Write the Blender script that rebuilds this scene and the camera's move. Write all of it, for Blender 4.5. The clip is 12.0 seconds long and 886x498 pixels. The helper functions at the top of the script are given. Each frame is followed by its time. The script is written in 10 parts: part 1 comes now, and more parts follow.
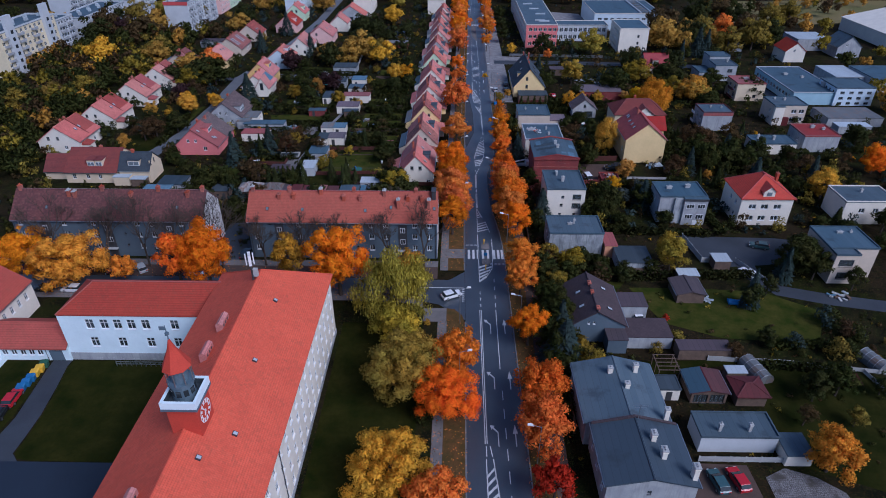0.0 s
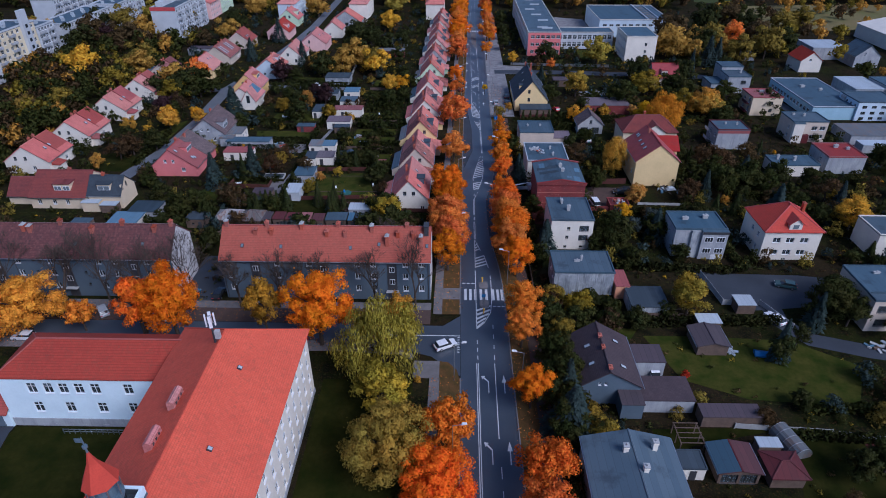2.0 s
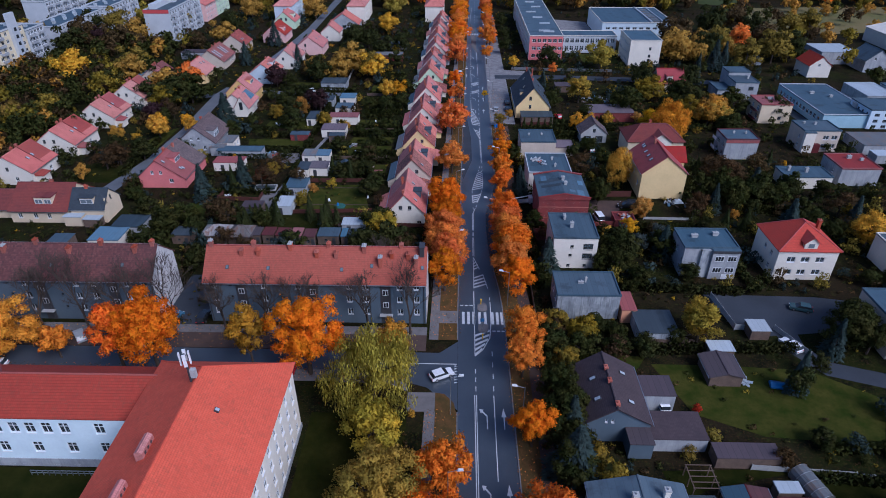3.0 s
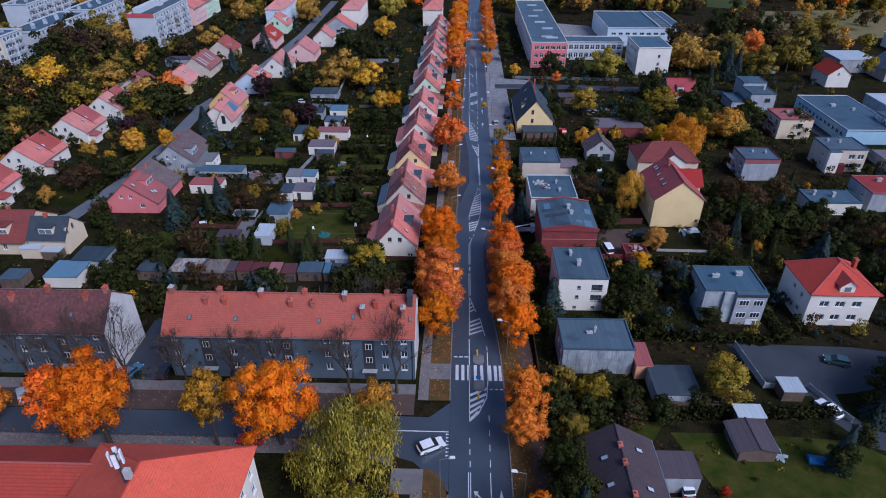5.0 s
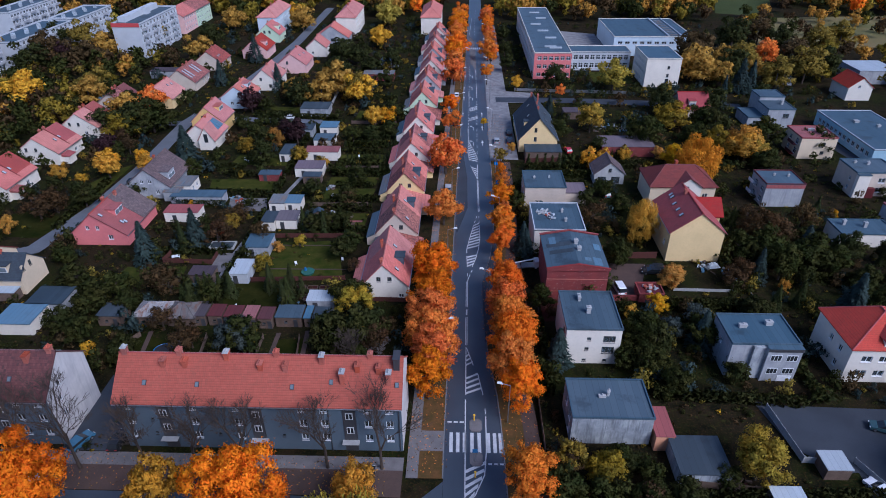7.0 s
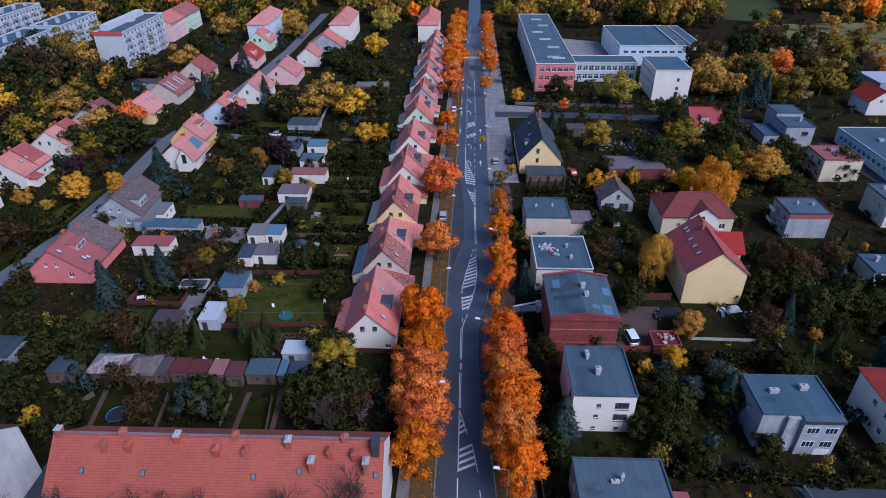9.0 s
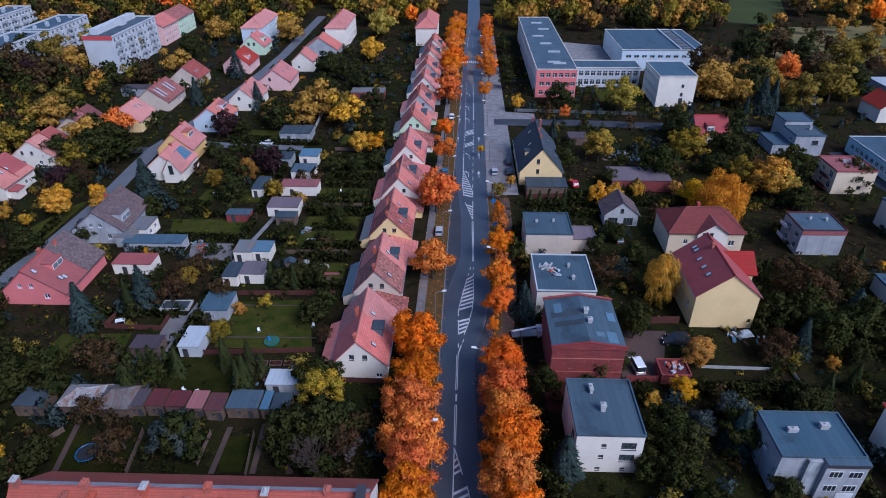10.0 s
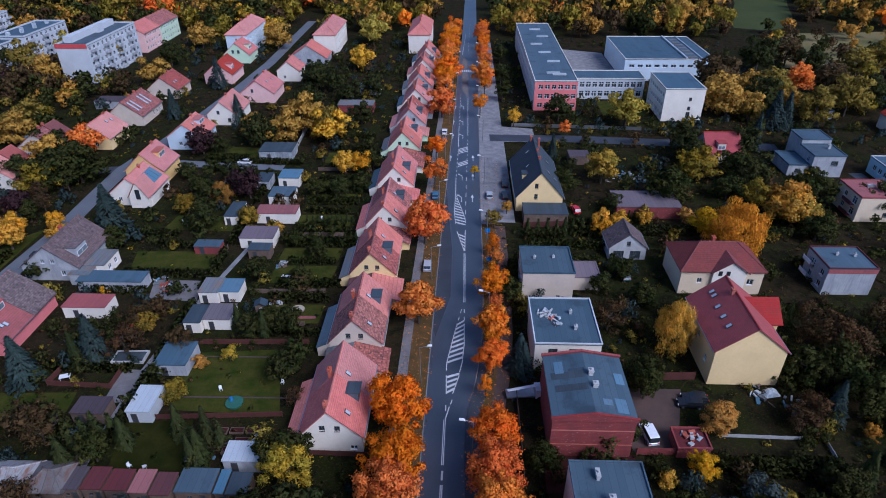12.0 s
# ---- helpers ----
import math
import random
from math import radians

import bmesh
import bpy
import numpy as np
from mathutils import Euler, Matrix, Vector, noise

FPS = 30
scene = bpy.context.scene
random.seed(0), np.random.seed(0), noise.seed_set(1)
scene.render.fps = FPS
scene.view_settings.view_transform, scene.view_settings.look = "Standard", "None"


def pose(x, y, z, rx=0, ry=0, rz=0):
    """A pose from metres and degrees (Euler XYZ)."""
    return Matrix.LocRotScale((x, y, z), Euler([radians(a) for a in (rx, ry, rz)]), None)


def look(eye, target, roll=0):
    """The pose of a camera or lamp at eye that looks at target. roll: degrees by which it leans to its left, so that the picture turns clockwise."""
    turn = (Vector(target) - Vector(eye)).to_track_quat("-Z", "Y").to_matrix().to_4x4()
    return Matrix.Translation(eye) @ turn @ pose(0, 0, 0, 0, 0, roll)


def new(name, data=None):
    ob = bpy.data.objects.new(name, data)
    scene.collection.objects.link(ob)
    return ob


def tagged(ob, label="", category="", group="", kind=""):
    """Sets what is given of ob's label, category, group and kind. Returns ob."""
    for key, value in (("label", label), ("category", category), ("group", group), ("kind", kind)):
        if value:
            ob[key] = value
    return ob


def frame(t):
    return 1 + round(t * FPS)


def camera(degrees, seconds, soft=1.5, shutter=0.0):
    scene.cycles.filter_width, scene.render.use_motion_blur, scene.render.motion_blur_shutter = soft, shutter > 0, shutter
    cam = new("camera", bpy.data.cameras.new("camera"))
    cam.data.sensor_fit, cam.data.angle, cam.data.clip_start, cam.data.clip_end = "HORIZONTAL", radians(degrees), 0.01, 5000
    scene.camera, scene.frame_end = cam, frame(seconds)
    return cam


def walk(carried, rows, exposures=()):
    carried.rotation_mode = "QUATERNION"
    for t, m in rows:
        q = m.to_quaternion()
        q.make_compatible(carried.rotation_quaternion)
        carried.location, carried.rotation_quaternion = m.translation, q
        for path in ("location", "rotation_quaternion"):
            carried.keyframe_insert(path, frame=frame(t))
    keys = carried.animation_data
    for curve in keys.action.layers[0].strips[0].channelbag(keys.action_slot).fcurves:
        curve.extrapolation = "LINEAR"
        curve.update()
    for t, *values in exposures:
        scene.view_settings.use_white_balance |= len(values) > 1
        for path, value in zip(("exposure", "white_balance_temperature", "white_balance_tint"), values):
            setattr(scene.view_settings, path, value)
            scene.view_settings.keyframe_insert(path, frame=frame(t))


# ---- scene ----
cam = camera(71.8, 12.0, soft=0.95)
METRES, EYE, TILT, LEAN, TURN = 96.15, 77.6, 0.0, 0.0, 1.2
ROWS = [
    (0.0, 0.0, 0.0, 0.0, -0.07, -32.0, 0.11),
    (0.5, 0.004, 0.0405, -0.0011, -0.03, -31.99, 0.12),
    (1.0, 0.0083, 0.0821, -0.0012, 0.01, -32.01, 0.11),
    (1.5, 0.0125, 0.124, 0.0006, 0.03, -32.04, 0.11),
    (2.0, 0.0161, 0.1657, 0.0012, 0.06, -32.03, 0.09),
    (2.5, 0.02, 0.2076, 0.0011, 0.1, -32.05, 0.07),
    (3.0, 0.0245, 0.2495, 0.002, 0.15, -32.08, 0.07),
    (5.0, 0.0428, 0.4198, 0.0008, 0.3, -32.25, 0.07),
    (5.5, 0.0467, 0.4611, -0.0007, 0.33, -32.23, 0.09),
    (6.0, 0.0503, 0.5017, -0.0028, 0.37, -32.16, 0.12),
    (6.5, 0.0545, 0.5419, -0.0042, 0.4, -32.1, 0.15),
    (7.0, 0.0583, 0.5818, -0.004, 0.44, -32.04, 0.19),
    (9.0, 0.076, 0.7443, -0.002, 0.56, -32.01, 0.23),
    (9.5, 0.0808, 0.7852, -0.0036, 0.58, -31.99, 0.23),
    (10.0, 0.0859, 0.8265, -0.0039, 0.59, -31.98, 0.24),
    (10.5, 0.091, 0.8685, -0.0052, 0.57, -31.97, 0.23),
    (11.0, 0.0967, 0.9102, -0.0048, 0.57, -31.98, 0.21),
    (11.5, 0.1016, 0.9519, -0.005, 0.53, -32.0, 0.2),
    (12.0, 0.1075, 0.9938, -0.0065, 0.49, -32.0, 0.18),
]
walk(cam, [(t, pose(0, 0, EYE, TILT, LEAN, TURN) @ pose(METRES * x, METRES * y, METRES * z, 90 + pitch, roll, yaw)) for t, x, y, z, yaw, pitch, roll in ROWS], exposures=((0.0, 0.22, 4820, 19), (6.0, 0.50, 4820, 19), (12.0, 0.53, 4780, 19)))

# ---- light ----
SUN_ELEV, SUN_AZ = 43.0, 134.0
world = bpy.data.worlds.new("overcast_sky")
scene.world = world
world.use_nodes = True
wn = world.node_tree
sky = wn.nodes.new("ShaderNodeTexSky")
sky.sky_type = "NISHITA"
sky.sun_disc = False
sky.sun_elevation = radians(SUN_ELEV)
sky.sun_rotation = radians(SUN_AZ)
sky.air_density, sky.dust_density, sky.ozone_density = 1.0, 2.0, 1.5
wn.links.new(sky.outputs[0], wn.nodes["Background"].inputs[0])
wn.nodes["Background"].inputs[1].default_value = 0.075
sun = new("sun", bpy.data.lights.new("sun", "SUN"))
sun.data.energy, sun.data.angle, sun.data.color = 2.2, radians(32), (1.0, 0.88, 0.73)
el, az = radians(SUN_ELEV), radians(SUN_AZ)
sun.matrix_world = look((0, 0, 300), Vector((0, 0, 300)) - Vector((math.sin(az) * math.cos(el), math.cos(az) * math.cos(el), math.sin(el))))


# ---- materials ----
def ramp_mix(nt, fac, a, b):
    m = nt.nodes.new("ShaderNodeMix")
    m.data_type = "RGBA"
    nt.links.new(fac, m.inputs[0])
    for k, v in ((6, a), (7, b)):
        if isinstance(v, tuple):
            m.inputs[k].default_value = (*v, 1)
        else:
            nt.links.new(v, m.inputs[k])
    return m.outputs[2]


def spread(nt, val, lo, hi):
    m = nt.nodes.new("ShaderNodeMapRange")
    nt.links.new(val, m.inputs[0])
    m.inputs[1].default_value, m.inputs[2].default_value = lo, hi
    return m.outputs[0]


def coords(nt, scale=(1, 1, 1), kind="Object"):
    tc = nt.nodes.new("ShaderNodeTexCoord")
    mp = nt.nodes.new("ShaderNodeMapping")
    mp.inputs[3].default_value = scale
    nt.links.new(tc.outputs[kind], mp.inputs[0])
    return mp.outputs[0]


def grain(nt, vec, scale, detail=4.0, rough=0.6):
    n = nt.nodes.new("ShaderNodeTexNoise")
    n.inputs["Scale"].default_value, n.inputs["Detail"].default_value, n.inputs["Roughness"].default_value = scale, detail, rough
    nt.links.new(vec, n.inputs["Vector"])
    return n.outputs[0]


def shift_by_object(nt, col, hue=0.0, sat=0.0, val=0.0):
    oi = nt.nodes.new("ShaderNodeObjectInfo")
    hs = nt.nodes.new("ShaderNodeHueSaturation")
    for key, amount, mid, mul in (("Hue", hue, 0.5, 1.0), ("Saturation", sat, 1.0, 7.31), ("Value", val, 1.0, 3.77)):
        if not amount:
            continue
        w = nt.nodes.new("ShaderNodeMath")
        w.operation = "MULTIPLY"
        nt.links.new(oi.outputs["Random"], w.inputs[0])
        w.inputs[1].default_value = mul
        fr = nt.nodes.new("ShaderNodeMath")
        fr.operation = "FRACT"
        nt.links.new(w.outputs[0], fr.inputs[0])
        mr = nt.nodes.new("ShaderNodeMapRange")
        nt.links.new(fr.outputs[0], mr.inputs[0])
        mr.inputs[3].default_value, mr.inputs[4].default_value = mid - amount, mid + amount
        nt.links.new(mr.outputs[0], hs.inputs[key])
    nt.links.new(col, hs.inputs["Color"])
    return hs.outputs[0]


def bump(nt, height, strength, dist):
    b = nt.nodes.new("ShaderNodeBump")
    b.inputs["Strength"].default_value, b.inputs["Distance"].default_value = strength, dist
    nt.links.new(height, b.inputs["Height"])
    return b.outputs[0]


def base_mat(name):
    m = bpy.data.materials.new(name)
    m.use_nodes = True
    return m, m.node_tree, m.node_tree.nodes["Principled BSDF"]


def surface(name, c1, c2, big=0.4, fine=6.0, rough=0.85, relief=0.3, depth=0.02, metal=0.0, kind="Object", vary=0.0, spec=0.3, speck=0.6):
    """Two colours mixed by a large and a fine noise, with a fine relief."""
    m, nt, bs = base_mat(name)
    v = coords(nt, kind=kind)
    g1, g2 = grain(nt, v, big, 5), grain(nt, v, fine, 3)
    col = ramp_mix(nt, spread(nt, g1, 0.32, 0.68), c1, c2)
    dark = tuple(0.72 * 0.5 * (a + b) for a, b in zip(c1, c2))
    k = nt.nodes.new("ShaderNodeMath")
    k.operation = "MULTIPLY"
    nt.links.new(spread(nt, g2, 0.45, 0.75), k.inputs[0])
    k.inputs[1].default_value = speck
    col = ramp_mix(nt, k.outputs[0], col, dark)
    if vary:
        col = shift_by_object(nt, col, 0.0, vary * 0.6, vary)
    nt.links.new(col, bs.inputs["Base Color"])
    nt.links.new(bump(nt, g2, relief, depth), bs.inputs["Normal"])
    bs.inputs["Roughness"].default_value, bs.inputs["Metallic"].default_value = rough, metal
    bs.inputs["Specular IOR Level"].default_value = spec
    return m


def math_node(nt, op, a, b=0.0):
    n = nt.nodes.new("ShaderNodeMath")
    n.operation = op
    for i, v in enumerate((a, b)):
        if isinstance(v, float):
            n.inputs[i].default_value = v
        else:
            nt.links.new(v, n.inputs[i])
    return n.outputs[0]


def sheeting(name, c1, c2, strip=1.05, stain=(0.05, 0.05, 0.05), stained=0.4, rough=0.7, seam=0.45, rust=None):
    """Roofing laid in strips along y: each strip its own tone, seams between, large stains and damp patches."""
    m, nt, bs = base_mat(name)
    v = coords(nt)
    bs.inputs["Specular IOR Level"].default_value = 0.3
    sep = nt.nodes.new("ShaderNodeSeparateXYZ")
    nt.links.new(v, sep.inputs[0])
    u = math_node(nt, "DIVIDE", sep.outputs[0], strip)
    wn_ = nt.nodes.new("ShaderNodeTexWhiteNoise")
    wn_.noise_dimensions = "1D"
    nt.links.new(math_node(nt, "FLOOR", u), wn_.inputs["W"])
    g1, g2 = grain(nt, v, 0.22, 6, 0.65), grain(nt, v, 4.0, 4)
    col = ramp_mix(nt, spread(nt, wn_.outputs[0], -0.3, 1.3), c1, c2)
    col = ramp_mix(nt, math_node(nt, "MULTIPLY", spread(nt, g1, 0.52, 0.64), stained), col, stain)
    col = ramp_mix(nt, math_node(nt, "MULTIPLY", spread(nt, g2, 0.5, 0.8), 0.35), col, tuple(0.6 * a for a in c2))
    if rust:
        g3 = grain(nt, coords(nt, (1.0, 0.35, 1.0)), 0.9, 5, 0.7)
        col = ramp_mix(nt, spread(nt, g3, 0.50, 0.64), col, rust)
    line = math_node(nt, "LESS_THAN", math_node(nt, "FRACT", u), 0.09)
    col = ramp_mix(nt, math_node(nt, "MULTIPLY", line, seam), col, tuple(0.5 * a for a in c2))
    col = shift_by_object(nt, col, 0.0, 0.2, 0.13)
    nt.links.new(col, bs.inputs["Base Color"])
    nt.links.new(bump(nt, g2, 0.2, 0.02), bs.inputs["Normal"])
    bs.inputs["Roughness"].default_value = rough
    return m


def streaked(name, c1, c2, dirt, amount=0.6):
    """Old wall: dark rain streaks that run down, and blotches."""
    m, nt, bs = base_mat(name)
    v = coords(nt)
    g1, g2 = grain(nt, v, 0.35, 5), grain(nt, v, 6.0, 3)
    g3 = grain(nt, coords(nt, (1.0, 1.0, 0.12)), 1.6, 5, 0.7)
    col = ramp_mix(nt, spread(nt, g1, 0.4, 0.62), c1, c2)
    col = ramp_mix(nt, math_node(nt, "MULTIPLY", spread(nt, g3, 0.46, 0.64), amount), col, dirt)
    nt.links.new(col, bs.inputs["Base Color"])
    nt.links.new(bump(nt, g2, 0.2, 0.02), bs.inputs["Normal"])
    bs.inputs["Roughness"].default_value = 0.92
    return m


def spotted_brick(name, c1, c2, pale):
    """Bare brick wall with rows of courses and pale broken plaster spots."""
    m, nt, bs = base_mat(name)
    v = coords(nt)
    sep = nt.nodes.new("ShaderNodeSeparateXYZ")
    nt.links.new(v, sep.inputs[0])
    fz = math_node(nt, "FRACT", math_node(nt, "DIVIDE", sep.outputs[2], 0.3))
    g1, g2 = grain(nt, v, 0.4, 5), grain(nt, coords(nt, (1.0, 1.0, 1.8)), 2.6, 3, 0.7)
    col = ramp_mix(nt, spread(nt, g1, 0.38, 0.64), c1, c2)
    col = ramp_mix(nt, math_node(nt, "MULTIPLY", math_node(nt, "LESS_THAN", fz, 0.3), 0.4), col, tuple(0.5 * a for a in c2))
    col = ramp_mix(nt, spread(nt, g2, 0.655, 0.685), col, pale)
    nt.links.new(col, bs.inputs["Base Color"])
    nt.links.new(bump(nt, fz, 0.4, 0.02), bs.inputs["Normal"])
    bs.inputs["Roughness"].default_value = 0.92
    return m


def cobbled(name, c1, c2, joint, size=3.2):
    """Stone setts: each its own tone, sunk joints between them."""
    m, nt, bs = base_mat(name)
    v = coords(nt)
    vo, ed = nt.nodes.new("ShaderNodeTexVoronoi"), nt.nodes.new("ShaderNodeTexVoronoi")
    ed.feature = "DISTANCE_TO_EDGE"
    for n in (vo, ed):
        n.inputs["Scale"].default_value, n.inputs["Randomness"].default_value = size, 0.55
        nt.links.new(v, n.inputs["Vector"])
    sep = nt.nodes.new("ShaderNodeSeparateColor")
    nt.links.new(vo.outputs["Color"], sep.inputs[0])
    col = ramp_mix(nt, sep.outputs[0], c1, c2)
    col = ramp_mix(nt, spread(nt, grain(nt, v, 0.4, 4), 0.5, 0.66), col, joint)
    col = ramp_mix(nt, math_node(nt, "LESS_THAN", ed.outputs["Distance"], 0.09), col, joint)
    nt.links.new(col, bs.inputs["Base Color"])
    nt.links.new(bump(nt, ed.outputs["Distance"], 0.6, 0.05), bs.inputs["Normal"])
    bs.inputs["Roughness"].default_value = 0.7
    return m


def tiled_roof(name, c1, c2, row=0.17, col_w=0.28, stain=0.5, moss=(0.10, 0.09, 0.06), relief=0.5, lines=0.22, mottle=0.22):
    """Clay tiles: rows step with height, columns run along the ridge; each tile its own tone, weathered in large patches."""
    m, nt, bs = base_mat(name)
    v = coords(nt)
    g1, g2 = grain(nt, v, 0.25, 6, 0.65), grain(nt, v, 3.0, 4)
    col = ramp_mix(nt, spread(nt, g1, 0.35, 0.7), c1, c2)
    k = nt.nodes.new("ShaderNodeMath")
    k.operation = "MULTIPLY"
    nt.links.new(spread(nt, g2, 0.5, 0.8), k.inputs[0])
    k.inputs[1].default_value = stain
    col = ramp_mix(nt, k.outputs[0], col, moss)
    cell = nt.nodes.new("ShaderNodeVectorMath")
    cell.operation = "FLOOR"
    nt.links.new(coords(nt, (1 / 0.36, 1 / 0.36, 1 / 0.3)), cell.inputs[0])
    wt = nt.nodes.new("ShaderNodeTexWhiteNoise")
    nt.links.new(cell.outputs[0], wt.inputs["Vector"])
    patch = spread(nt, grain(nt, v, 0.55, 4, 0.6), 0.36, 0.60)
    col = ramp_mix(nt, math_node(nt, "MULTIPLY", math_node(nt, "MULTIPLY", spread(nt, wt.outputs[0], 0.45, 1.0), patch), mottle), col, moss)
    col = ramp_mix(nt, math_node(nt, "MULTIPLY", spread(nt, wt.outputs[0], 0.45, 0.0), mottle * 0.6), col, tuple(min(0.8, 1.5 * a + 0.02) for a in c1))
    sep = nt.nodes.new("ShaderNodeSeparateXYZ")
    nt.links.new(v, sep.inputs[0])
    heights = []
    for axis, size in ((2, row), (1, col_w), (0, col_w)):
        d = nt.nodes.new("ShaderNodeMath")
        d.operation = "DIVIDE"
        nt.links.new(sep.outputs[axis], d.inputs[0])
        d.inputs[1].default_value = size
        fr = nt.nodes.new("ShaderNodeMath")
        fr.operation = "FRACT"
        nt.links.new(d.outputs[0], fr.inputs[0])
        heights.append(fr.outputs[0])
    line = nt.nodes.new("ShaderNodeMath")
    line.operation = "LESS_THAN"
    nt.links.new(heights[0], line.inputs[0])
    line.inputs[1].default_value = 0.22
    lk = nt.nodes.new("ShaderNodeMath")
    lk.operation = "MULTIPLY"
    nt.links.new(line.outputs[0], lk.inputs[0])
    lk.inputs[1].default_value = lines
    col = ramp_mix(nt, lk.outputs[0], col, tuple(0.45 * a for a in c2))
    for h in heights[1:]:
        seam = nt.nodes.new("ShaderNodeMath")
        seam.operation = "LESS_THAN"
        nt.links.new(h, seam.inputs[0])
        seam.inputs[1].default_value = 0.25
        sk = nt.nodes.new("ShaderNodeMath")
        sk.operation = "MULTIPLY"
        nt.links.new(seam.outputs[0], sk.inputs[0])
        sk.inputs[1].default_value = 0.12
        col = ramp_mix(nt, sk.outputs[0], col, tuple(0.4 * a for a in c2))
    col = shift_by_object(nt, col, 0.005, 0.12, 0.1)
    nt.links.new(col, bs.inputs["Base Color"])
    nt.links.new(bump(nt, heights[0], relief, 0.04), bs.inputs["Normal"])
    bs.inputs["Specular IOR Level"].default_value = 0.15
    bs.inputs["Roughness"].default_value = 0.75
    return m


def leaves(name, c1, c2, c3):
    """Foliage: patches of two tones over the crown, a third in clumps, each leaf cluster lighter or darker."""
    m, nt, bs = base_mat(name)
    geo = nt.nodes.new("ShaderNodeNewGeometry")
    v = coords(nt)
    g1, g2, g3 = grain(nt, v, 1.1, 3), grain(nt, v, 4.5, 2), grain(nt, v, 0.16, 2)
    col = ramp_mix(nt, spread(nt, g1, 0.40, 0.60), c1, c2)
    col = ramp_mix(nt, math_node(nt, "MULTIPLY", spread(nt, g2, 0.42, 0.64), 0.6), col, c3)
    col = ramp_mix(nt, math_node(nt, "MULTIPLY", spread(nt, g3, 0.50, 0.66), 0.45), col, c3)
    hs = nt.nodes.new("ShaderNodeHueSaturation")
    mr = nt.nodes.new("ShaderNodeMapRange")
    nt.links.new(geo.outputs["Random Per Island"], mr.inputs[0])
    mr.inputs[3].default_value, mr.inputs[4].default_value = 0.78, 1.2
    nt.links.new(mr.outputs[0], hs.inputs["Value"])
    nt.links.new(col, hs.inputs["Color"])
    col = shift_by_object(nt, hs.outputs[0], 0.010, 0.04, 0.12)
    nt.links.new(col, bs.inputs["Base Color"])
    bs.inputs["Roughness"].default_value = 0.7
    bs.inputs["Specular IOR Level"].default_value = 0.08
    tl = nt.nodes.new("ShaderNodeBsdfTranslucent")
    nt.links.new(col, tl.inputs["Color"])
    mx = nt.nodes.new("ShaderNodeMixShader")
    mx.inputs[0].default_value = 0.34
    nt.links.new(bs.outputs[0], mx.inputs[1])
    nt.links.new(tl.outputs[0], mx.inputs[2])
    nt.links.new(mx.outputs[0], nt.nodes["Material Output"].inputs["Surface"])
    return m


def plain(name, c, rough=0.5, metal=0.0, emit=0.0):
    m, nt, bs = base_mat(name)
    g = grain(nt, coords(nt), 2.5, 4)
    nt.links.new(ramp_mix(nt, spread(nt, g, 0.3, 0.8), c, tuple(0.8 * a for a in c)), bs.inputs["Base Color"])
    bs.inputs["Roughness"].default_value, bs.inputs["Metallic"].default_value = rough, metal
    return m


def glass_mat():
    m, nt, bs = base_mat("window_glass")
    bs.inputs["Base Color"].default_value = (0.30, 0.36, 0.40, 1)
    bs.inputs["Roughness"].default_value = 0.04
    bs.inputs["Transmission Weight"].default_value = 0.85
    bs.inputs["IOR"].default_value = 1.5
    return m


M_TILE = tiled_roof("orange_red_clay_tiles", (0.385, 0.060, 0.034), (0.31, 0.048, 0.028), row=0.24, stain=0.25, lines=0.4)
M_SCHOOLROOF = tiled_roof("smooth_red_roof_tiles", (0.66, 0.142, 0.108), (0.56, 0.118, 0.092), stain=0.22, relief=0.2, lines=0.16)
M_TILE_PALE = tiled_roof("pale_pink_red_tiles", (0.60, 0.222, 0.188), (0.46, 0.160, 0.138), row=0.24, stain=0.4, lines=0.35)
M_TILE_WING = tiled_roof("dull_red_wing_tiles", (0.37, 0.080, 0.058), (0.30, 0.066, 0.050), row=0.24, stain=0.25, lines=0.32)
M_TILE_APT = tiled_roof("weathered_brown_tiles", (0.165, 0.070, 0.066), (0.120, 0.056, 0.057), row=0.24, stain=0.5, moss=(0.06, 0.045, 0.045), lines=0.4, mottle=0.6)
M_TILE_VILLA = tiled_roof("bright_red_tiles", (0.46, 0.072, 0.058), (0.38, 0.060, 0.050), row=0.24, stain=0.15, lines=0.3)
M_TILE_ROSE = tiled_roof("rose_red_tiles", (0.36, 0.088, 0.078), (0.28, 0.072, 0.068), row=0.24, stain=0.35, lines=0.3)
M_TILE_OLD = tiled_roof("old_brown_red_tiles", (0.36, 0.115, 0.090), (0.22, 0.078, 0.068), row=0.24, stain=0.6, moss=(0.085, 0.050, 0.045), lines=0.4, mottle=1.0)
M_TILE_DARK = tiled_roof("dark_maroon_tiles", (0.205, 0.056, 0.050), (0.15, 0.048, 0.046), row=0.24, stain=0.3, moss=(0.06, 0.045, 0.04), lines=0.35)
M_TILE_WINE = tiled_roof("wine_red_tiles", (0.36, 0.050, 0.052), (0.27, 0.042, 0.045), stain=0.2)
M_TILE_GREYBROWN = tiled_roof("grey_brown_old_tiles", (0.150, 0.108, 0.104), (0.110, 0.086, 0.086), row=0.24, stain=0.5, moss=(0.060, 0.050, 0.050), lines=0.4, mottle=0.9)
M_TILE_GREY = tiled_roof("graphite_tiles", (0.055, 0.07, 0.085), (0.04, 0.05, 0.065), stain=0.3, moss=(0.03, 0.03, 0.03))
